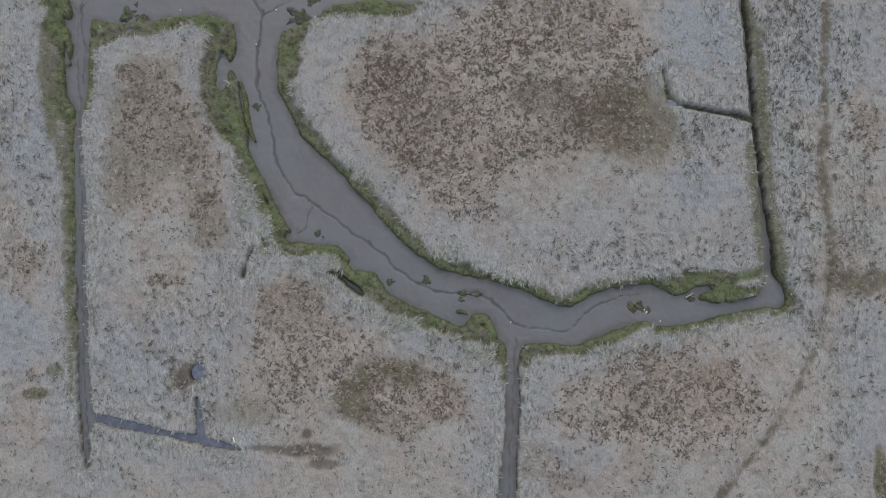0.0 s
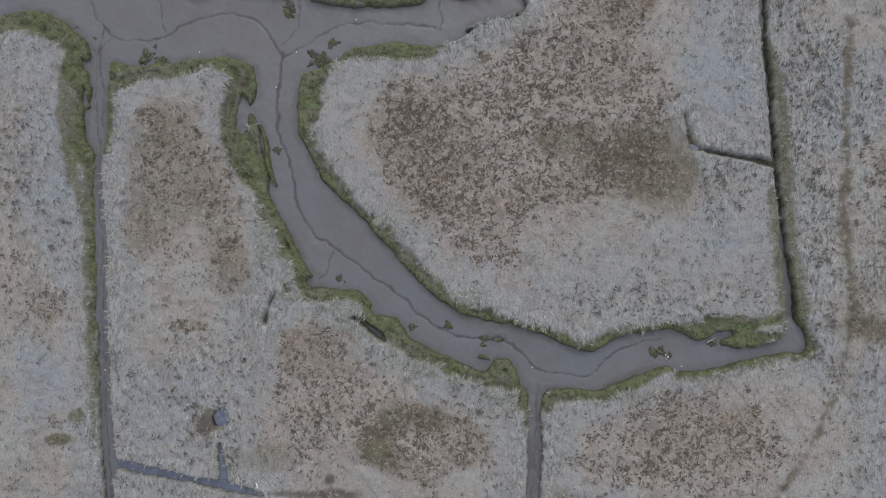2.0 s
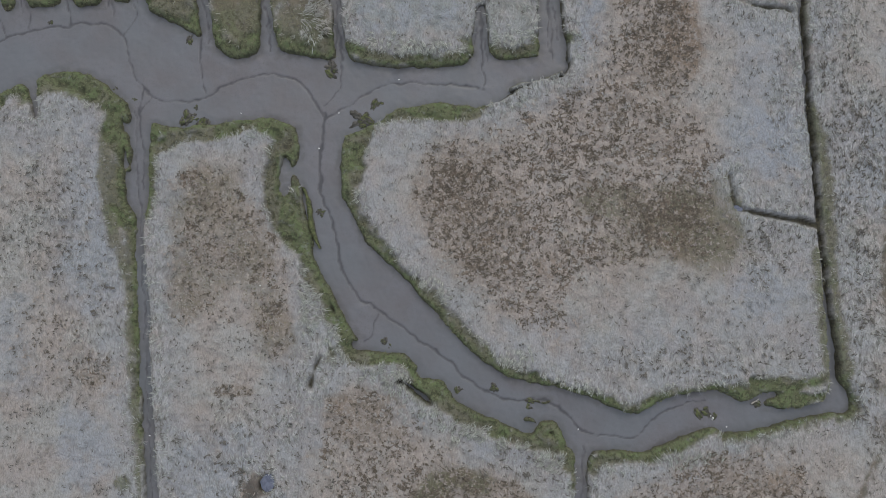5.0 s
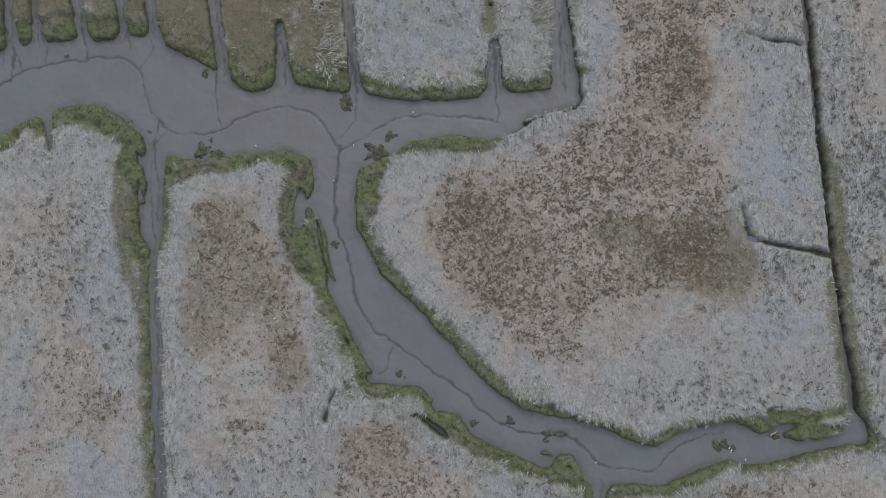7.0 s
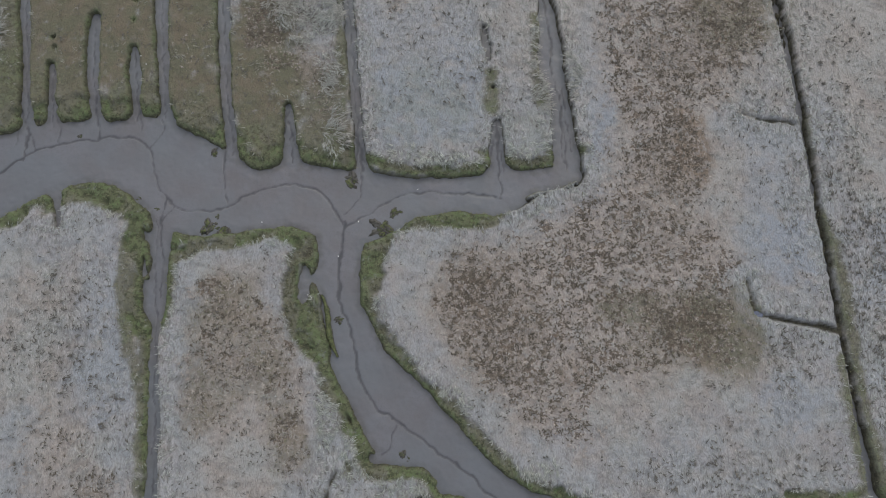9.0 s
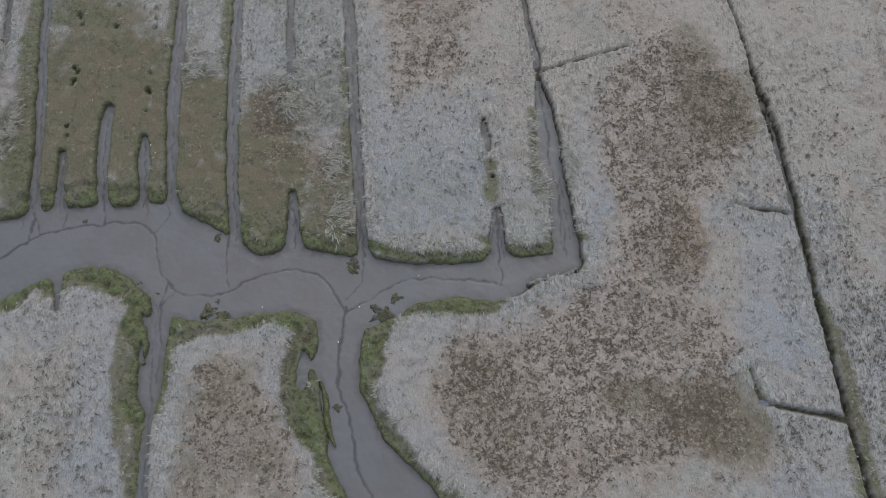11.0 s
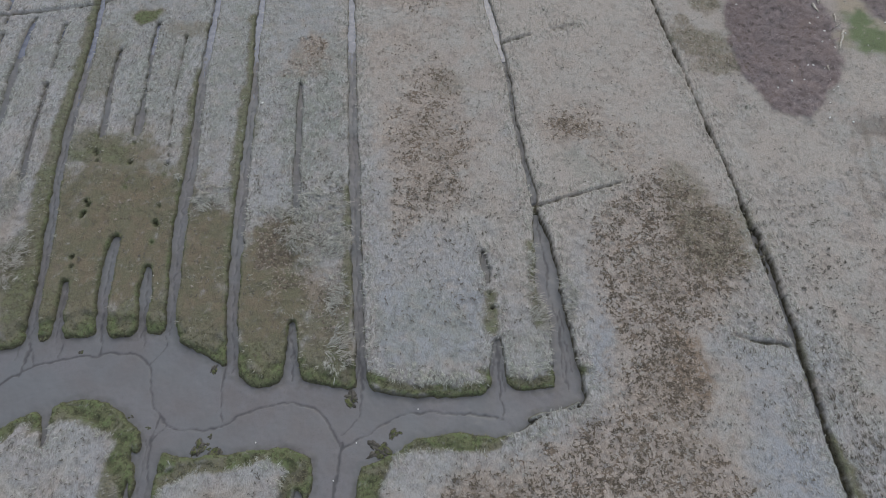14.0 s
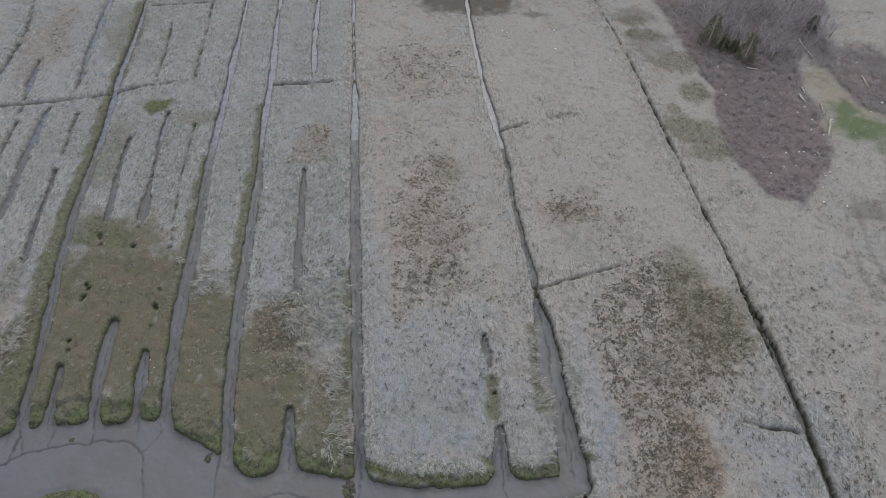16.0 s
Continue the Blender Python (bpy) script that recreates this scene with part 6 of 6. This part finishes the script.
zone = zone * (1 - 0.8 * here(ZONES["sand"])) * (1 - 0.5 * here(ZONES["blue"])) * (1 - here(ZONES["green"]))
stem_shade = spots[(chance < zone) & (here(EDGE) > 0.35) & (here(TRAIL) < 0.6)]
tufts("stem_shade_strokes", stem_shade, 2, 0.22, 0.058, swirl(stem_shade, 7.0, 1.2, 83), 0.5, STROKE_DARK, [], "short dark blades for the shaded gaps and dead stalks in the thatch", 0.13)

# dark stools of cut cordgrass that stand proud of the long grass
stools = spots[(chance < 0.26 * here(ZONES["rough"]) * ease(52, 40, spots[:, 1]) * ease(0.40, 0.62, value_noise(spots[:, 0], spots[:, 1], 1.1, 111))) & (here(EDGE) > 0.5) & (here(ZONES["pale"]) < 0.3) & (here(TRAIL) < 0.5) & (here(ZONES["olive"]) < 0.3)]
tufts("cordgrass_stools", stools, 2, 0.34, 0.075, swirl(stools, 7.0, 1.2, 83), 0.25, STROKE_DARK, [], "dark stools of dead cordgrass in long pale grass", 0.12)

# wrack: broken dark stalks caught in the gaps between the pads
spots = np.concatenate([scatter(-47, 36, -20, 46, 60.0, 51), scatter(-54, 42, 46, 93, 22.0, 52)])
spots = spots[here(WRACKY) > 0.08]
chance = np.random.default_rng(53).uniform(0, 1, len(spots))
dark = spots[(chance < 0.40 * wrack_at(spots[:, 0], spots[:, 1], here(WRACKY))) & (here(EDGE) > 0.5)]
tufts("wrack_stalks", dark, 2, 0.22, 0.058, swirl(dark, 2.0, 0.5, 85), 0.5, WRACKS, [], "broken dark brown stalks between pads of dead grass", 0.06)

spots = np.concatenate([scatter(-47, 36, -20, 46, 16.0, 6), scatter(-54, 42, 46, 90, 6.0, 7)])
chance = np.random.default_rng(11).uniform(0, 1, len(spots))
zone = np.maximum(here(ZONES["green"]), 0.8 * here(ZONES["olive"]))
turf = spots[(chance < zone * 0.9) & (here(EDGE) > 0.04) & (here(HEIGHT) > -0.62)]
tufts("marsh_turf", turf, 5, 0.17, 0.026, swirl(turf, 3.0, 0.8, 103), 1.2, TURF, [("green", LIVE)],
      "short olive and green turf on the creek banks")

spots = scatter(14, 58, 50, 94, 10.0, 21)
chance = np.random.default_rng(22).uniform(0, 1, len(spots))
kept = [(x0 + t * (x1 - x0), y0 + t * (y1 - y0), 0.5) for x0, y0, x1, y1 in LOGS for t in (0, 0.2, 0.4, 0.6, 0.8, 1)]
clear = np.full(len(spots), 9.0)
for x, y, r in kept + [(x, y, 0.25 + r) for x, y, r in LITTER]:
    clear = np.minimum(clear, np.hypot(spots[:, 0] - x, spots[:, 1] - y) - r)
brush = spots[(chance < here(ZONES["brush"])) & (clear > 0)]
tufts("brush_thicket", brush, 7, 0.46, 0.034, swirl(brush, 5.0, 1.0, 113), 1.6, TWIGS, [], "low purple-brown leafless brush thicket", 0.25)


# ---- things ----
def part(name, bm, mat, parent=None, label="", smooth=True):
    """Links a bmesh as one mesh object, under a thing if one is given."""
    me = bpy.data.meshes.new(name)
    bm.to_mesh(me)
    bm.free()
    for f in me.polygons:
        f.use_smooth = smooth
    me.materials.append(mat)
    ob = new(name, me)
    if parent is not None:
        ob.parent = parent
    if label:
        ob["label"] = label
    return ob


def anchor(name, x, y, z, turn=0.0, size=1.0):
    ob = new(name)
    ob.matrix_basis = pose(x, y, z, 0, 0, turn) @ Matrix.Diagonal((size, size, size, 1))
    return ob


def mud_at(x, y):
    x, y = np.array([x]), np.array([y])
    return float(bed_level(sampled(CREEK, x, y), sampled(NARROW, x, y))[0]) - 0.03


def ground_at(x, y):
    return float(sampled(HEIGHT, np.array([x]), np.array([y]))[0])


def plain(name, dark, light, size, rough=0.85, spec=0.2):
    m, nodes, links, shade = material(name, rough, spec)
    p = Paint(nodes, links)
    links.new(p.mix(p.grain(size, 5), dark, light), shade.inputs["Base Color"])
    p.bump(p.grain(size * 0.4, 4, 0.2, 0.8), 0.6, size * 0.1, shade)
    return m


PEAT = plain("peat", (0.046, 0.043, 0.036), (0.100, 0.094, 0.084), 0.25)
SLIME = plain("algae_turf", (0.050, 0.056, 0.028), (0.108, 0.118, 0.054), 0.2)
BARK = plain("grey_bark", (0.330, 0.295, 0.315), (0.560, 0.515, 0.530), 0.3)
PALE_BARK = plain("pale_bark", (0.30, 0.28, 0.26), (0.50, 0.47, 0.44), 0.3)
DRIFT = plain("driftwood", (0.26, 0.235, 0.205), (0.50, 0.47, 0.42), 0.2)
NEEDLES = plain("cedar_needles", (0.100, 0.108, 0.066), (0.215, 0.210, 0.130), 0.4)
FOAM = plain("white_litter", (0.62, 0.62, 0.60), (0.82, 0.82, 0.80), 0.1, 0.6)


def lump(radius, flat, seed, rough=0.35, divisions=3):
    """An uneven, flattened lump that sits on z = 0."""
    bm = bmesh.new()
    bmesh.ops.create_icosphere(bm, subdivisions=divisions, radius=radius)
    off = Vector((seed * 3.1, seed * 1.7, seed))
    for v in bm.verts:
        n = noise.fractal(v.co * (1.6 / radius) + off, 1.0, 2.0, 4)
        m = noise.noise(v.co * (4.5 / radius) + off)
        v.co *= 1 + rough * n + 0.12 * m
        v.co.z *= flat
    return bm


def peat_clump(x, y, size, seed):
    """A low islet: overlapping dark lobes with turf left on some of them."""
    dice = random.Random(seed)
    size = size * 1.5
    thing = anchor("peat_clump", x, y, mud_at(x, y), seed * 47.0)
    for n in range(5):
        a, r = dice.uniform(0, math.tau), size * dice.uniform(0.08, 0.40)
        big = size * dice.uniform(0.14, 0.28)
        turn, long = dice.uniform(0, 180), dice.uniform(1.1, 1.7)
        lobe = part("peat", lump(big, 0.26, seed + 3 * n, 0.55), PEAT, thing)
        lobe.matrix_basis = pose(r * math.cos(a), r * math.sin(a), 0, 0, 0, turn) @ Matrix.Diagonal((long, 0.8, 1, 1))
        if n < 3:
            cap = part("turf_cap", lump(big * 0.74, 0.30, seed + 3 * n + 1, 0.60), SLIME, thing, "green algae-covered turf cap")
            cap.matrix_basis = pose(r * math.cos(a), r * math.sin(a), 0.10 * big, 0, 0, turn) @ Matrix.Diagonal((long, 0.8, 1, 1))
    tagged(thing, "dark eroded peat clump with green algae lying on wet mud", "peat clump", "peat clumps on the creek mud")


for n, (x, y, size) in enumerate((
    (-25.17, 21.45, 0.8), (-24.56, 21.53, 0.5), (-23.75, 20.99, 0.9), (-11.66, 21.61, 1), (-10.74, 22.42, 0.6),
    (-10.39, 22.60, 0.4), (-10.11, 4.37, 0.5), (-9.55, 3.94, 0.4), (0.94, -0.29, 0.7), 
    (14.02, -1.01, 0.7), (14.78, -1.31, 0.5), (18.05, -0.42, 0.6), (-11.89, 21.02, 0.7), (-15.02, 14.18, 0.5),
    (-1.87, 0.85, 0.5), (-4.52, 0.73, 0.5), (-14.17, 25.38, 0.8), (-35.67, 29.07, 0.3),
    (-24.48, 22.39, 0.3), (-30.60, 23.84, 0.3), (-29.15, 23.10, 0.3), (-25.09, 27.64, 0.6), (-14.81, 14.40, 0.3),
)):
    peat_clump(x, y, size, n + 1)


def slumped_bank(x0, y0, x1, y1):
    """A long strip of turf that has slid off the bank on to the mud."""
    mx, my = (x0 + x1) / 2, (y0 + y1) / 2
    thing = anchor("slumped_bank", mx, my, mud_at(mx, my))
    along = Vector((x1 - x0, y1 - y0, 0))
    for name, mat, half, high, base in (("peat", PEAT, 0.26, 0.26, -0.05), ("turf_cap", SLIME, 0.20, 0.16, 0.16)):
        bm = bmesh.new()
        rows = []
        for n in range(25):
            t = n / 24
            c = along * (t - 0.5) + Vector((0.12 * math.sin(t * 7), 0.1 * math.sin(t * 5 + 1), 0))
            w = half * (0.35 + 0.65 * math.sin(math.pi * min(0.97, t + 0.02))) * (1 + 0.5 * noise.noise((t * 9, half, 0)))
            h = high * (1 + 0.5 * noise.noise((t * 13, 4, half)))
            side = Vector((along.y, -along.x, 0)).normalized()
            rows.append([bm.verts.new(c + side * (w * math.cos(a)) + Vector((0, 0, base + h * max(0, math.sin(a)))))
                         for a in (math.pi, 2.6, 2.0, 1.4, 0.9, 0.4, 0.0)])
        for a, b in zip(rows[:-1], rows[1:]):
            for n in range(6):
                bm.faces.new((a[n], a[n + 1], b[n + 1], b[n]))
        bm.faces.new(rows[0])
        bm.faces.new(rows[-1][::-1])
        part(name, bm, mat, thing)
    tagged(thing, "long green strip of turf slumped from the bank on to mud", "slumped bank")


slumped_bank(-16.21, 16.09, -14.97, 11.52)


def limb(bm, points, radii, sides=5):
    """A tapered tube through the points."""
    rings = []
    for n, c in enumerate(points):
        ahead = (points[min(n + 1, len(points) - 1)] - points[max(n - 1, 0)]).normalized()
        u = ahead.orthogonal().normalized()
        v = ahead.cross(u)
        rings.append([bm.verts.new(c + (u * math.cos(k * math.tau / sides) + v * math.sin(k * math.tau / sides)) * radii[n]) for k in range(sides)])
    for a, b in zip(rings[:-1], rings[1:]):
        for k in range(sides):
            bm.faces.new((a[k], a[(k + 1) % sides], b[(k + 1) % sides], b[k]))
    bm.faces.new(rings[-1])
    bm.faces.new(rings[0][::-1])


def driftwood(x0, y0, x1, y1, seed):
    z = max(ground_at(x0, y0), ground_at(x1, y1), mud_at(x0, y0) + 0.05)
    dice = random.Random(seed)
    thick = min(dice.uniform(0.09, 0.15), 0.09 * math.hypot(x1 - x0, y1 - y0))
    thing = anchor("driftwood_log", x0, y0, z + thick * 0.6)
    end = Vector((x1 - x0, y1 - y0, 0.12))
    pts = [end * t + Vector((dice.uniform(-0.06, 0.06), dice.uniform(-0.06, 0.06), dice.uniform(0, 0.05))) for t in (0, 0.2, 0.4, 0.6, 0.8, 1)]
    bm = bmesh.new()
    limb(bm, pts, [thick * f for f in (1.0, 1.05, 0.9, 0.8, 0.65, 0.4)], 7)
    part("trunk", bm, DRIFT, thing)
    bm = bmesh.new()
    limb(bm, [pts[3], pts[3] + Vector((dice.uniform(-0.3, 0.3), dice.uniform(-0.3, 0.3), 0.22))], [thick * 0.4, thick * 0.15])
    part("branch_stub", bm, DRIFT, thing)
    tagged(thing, "bleached grey driftwood log stranded on the brush", "driftwood", "driftwood logs")


for n, log in enumerate(LOGS):
    driftwood(*log, n)


def litter(x, y, size, seed):
    dice = random.Random(seed + 50)
    bm = bmesh.new()
    bmesh.ops.create_cube(bm, size=1.0)
    bmesh.ops.bevel(bm, geom=bm.edges[:], offset=0.16, segments=2, affect="EDGES")
    for v in bm.verts:
        v.co = Vector((v.co.x * size, v.co.y * size * dice.uniform(0.5, 0.8), v.co.z * size * 0.4)) * (1 + 0.25 * noise.noise(v.co * 2 + Vector((seed, 0, 0))))
    low = sampled(EDGE, np.array([x]), np.array([y]))[0] < 0
    z = mud_at(x, y) + 0.03 if low else ground_at(x, y) + 0.05
    ob = part("litter_scrap", bm, FOAM)
    ob.matrix_basis = pose(x, y, z + size * 0.18, dice.uniform(-12, 12), dice.uniform(-12, 12), dice.uniform(0, 180))
    tagged(ob, "small scrap of white litter washed on to the " + ("mud" if low else "marsh"), "litter", "white litter scraps")


for n, (x, y, size) in enumerate(LITTER):
    litter(x, y, size * (0.7 if y > 50 else 1.0), n)


def stake(x, y):
    thing = anchor("white_stake", x, y, max(ground_at(x, y), -0.30) - 0.05)
    bm = bmesh.new()
    limb(bm, [Vector((0, 0, 0.05)), Vector((-0.07, 0.36, 0.28)), Vector((-0.12, 0.76, 0.42))], [0.05, 0.05, 0.045], 8)
    part("shaft", bm, FOAM, thing)
    bm = bmesh.new()
    limb(bm, [Vector((-0.12, 0.76, 0.42)), Vector((-0.126, 0.80, 0.43))], [0.06, 0.055], 8)
    part("cap", bm, DRIFT, thing)
    tagged(thing, "short white stake leaning over the end of a ditch", "stake")


stake(-15.80, -11.37)


def grow(bm, start, way, length, radius, level, dice):
    """A limb that bends and forks into thinner ones."""
    pts, here_at, ahead = [start], start, way.normalized()
    for n in range(4):
        ahead = (ahead + Vector((dice.gauss(0, 0.16), dice.gauss(0, 0.16), dice.gauss(0.06, 0.08)))).normalized()
        here_at = here_at + ahead * (length / 4)
        pts.append(here_at)
    limb(bm, pts, [radius * f for f in (1, 0.85, 0.7, 0.55, 0.3)], 5 if level < 2 else 3)
    if level >= 4:
        return
    for n in range((4, 3, 4, 2)[level]):
        at = pts[dice.choice((2, 3, 4, 4))]
        side = Vector((dice.gauss(0, 1), dice.gauss(0, 1), dice.gauss(0.5, 0.4))).normalized()
        grow(bm, at, ahead * 0.7 + side * 0.8, length * dice.uniform(0.5, 0.75), max(0.008, radius * 0.45), level + 1, dice)


def bare_tree(height, seed, mat):
    """A leafless tree: a tapered trunk, and limbs that fork into fine twigs."""
    dice = random.Random(seed)
    thing = new("bare_tree")
    lean = Vector((dice.gauss(0, 0.1), dice.gauss(0, 0.1), 1))
    tip = lean * height * 0.45
    bm = bmesh.new()
    limb(bm, [Vector((0, 0, -0.2)), tip * 0.5, tip], [height * 0.018, height * 0.014, height * 0.010], 8)
    part("trunk", bm, mat, thing)
    bm = bmesh.new()
    for n in range(5):
        a = n * 2.4 + dice.uniform(0, 1)
        side = Vector((math.cos(a), math.sin(a), dice.uniform(0.6, 1.4)))
        grow(bm, tip * dice.uniform(0.45, 1.0), side, height * dice.uniform(0.28, 0.4), height * 0.008, 1, dice)
    part("crown", bm, mat, thing, "leafless twigs")
    return tagged(thing, "leafless grey-barked tree standing in the brush thicket", "tree", "bare trees in the brush")


trees = [bare_tree(5.0, 3, BARK), bare_tree(5.0, 8, BARK), bare_tree(5.0, 14, PALE_BARK)]
tagged(trees[2], "leafless pale-barked tree standing in the brush thicket")
used_trees = set()
for n, (x, y, height) in enumerate((
    (30.7, 86.9, 6), (32.3, 84.8, 5), (27.0, 85.2, 4), (33.3, 82.4, 4), (33.7, 80.0, 4), (33.8, 77.8, 4),
    (31.4, 77.1, 3), (35.9, 81.3, 5), (36.0, 78.4, 3), (40.0, 85.0, 6), (41.2, 86.3, 6), (40.0, 88.2, 6),
    (37.8, 86.2, 5), (35.1, 86.1, 5), (30.4, 81.1, 3), (29.2, 82.2, 3), (41.2, 80.9, 4), (41.5, 78.6, 3),
    (42.6, 83.9, 4), (41.6, 76.4, 3), (36.0, 75.1, 3), (25.2, 86.3, 4), (37.2, 88.1, 6), (43.5, 89.6, 6),
    (33.8, 88.0, 5), (29.2, 87.8, 5),
)):
    kind = 2 if n in (0, 1) else n % 2
    m = pose(x, y, ground_at(x, y), 0, 0, n * 77.0) @ Matrix.Scale(height / 5.0, 4)
    if kind in used_trees:
        made = copy_thing(trees[kind], m)
        made.scale = (height / 5.0,) * 3
    else:
        trees[kind].matrix_basis = m
        used_trees.add(kind)


# saplings that fill the thicket round the trees
dice = random.Random(31)
for n in range(84):
    a, r = dice.uniform(0, math.tau), math.sqrt(dice.random())
    x, y, height = 34.5 + 8.5 * r * math.cos(a), 83.0 + 6.5 * r * math.sin(a), dice.uniform(2.2, 4.2)
    made = copy_thing(trees[n % 2], pose(x, y, ground_at(x, y), 0, 0, n * 53.0))
    made.scale = (height / 5.0,) * 3


def cedar(x, y, height, seed):
    """A small evergreen: a trunk and a ragged cone of many needle sprays."""
    dice = random.Random(seed + 200)
    thing = anchor("cedar_shrub", x, y, ground_at(x, y))
    bm = bmesh.new()
    limb(bm, [Vector((0, 0, -0.1)), Vector((0.03, 0.02, height * 0.5)), Vector((0, 0, height * 0.95))], [height * 0.03, height * 0.02, 0.01], 6)
    part("trunk", bm, BARK, thing)
    bm = bmesh.new()
    for n in range(1500):
        t = dice.random() ** 1.4
        a = dice.uniform(0, math.tau)
        reach = height * 0.50 * (1 - t * 0.75) * (0.7 + 0.3 * min(1, t * 5)) * (0.75 + 0.5 * noise.noise((math.cos(a) * 1.5, math.sin(a) * 1.5, t * 4 + seed)))
        r = reach * math.sqrt(dice.uniform(0.25, 1.0))
        c = Vector((r * math.cos(a), r * math.sin(a), height * (0.06 + 0.94 * t) - 0.12 * r))
        out = Vector((math.cos(a), math.sin(a), dice.uniform(-0.1, 0.9))).normalized()
        side = out.orthogonal().normalized()
        side = side * math.cos(n) + out.cross(side) * math.sin(n)
        s = dice.uniform(0.09, 0.20)
        bm.faces.new([bm.verts.new(c - side * s * 0.35), bm.verts.new(c + side * s * 0.35), bm.verts.new(c + out * s * 1.4)])
    part("crown", bm, NEEDLES, thing, "dark green needle sprays", smooth=False)
    tagged(thing, "small dark green cedar growing out of brown brush", "shrub", "cedars in the brush")


for n, (x, y, height) in enumerate((
    (26.6, 80.0, 5.0), (30.3, 76.9, 4.4), (28.1, 78.9, 2.6), (29.4, 78.5, 2.4), (40.8, 83.2, 2.8), (28.2, 83.4, 2.6),
)):
    cedar(x, y, height * 0.8, n)


def pool(x, y, z, long, wide, label):
    """A small sheet of standing water with an uneven rim."""
    bm = bmesh.new()
    bmesh.ops.create_circle(bm, cap_ends=True, radius=1.0, segments=28)
    for v in bm.verts:
        v.co *= 1 + 0.25 * noise.noise(v.co * 1.5 + Vector((x, y, 0)))
    ob = part("pool_water", bm, WATER)
    ob.matrix_basis = pose(x, y, z) @ Matrix.Diagonal((long, wide, 1, 1))
    tagged(ob, label, "water", kind="structure")


pool(-18.72, -5.88, -0.22, 0.55, 0.85, "small round pool of still blue-grey water")
pool(16.77, 14.30, -0.20, 0.45, 0.30, "puddle of still water at the bend of a ditch")
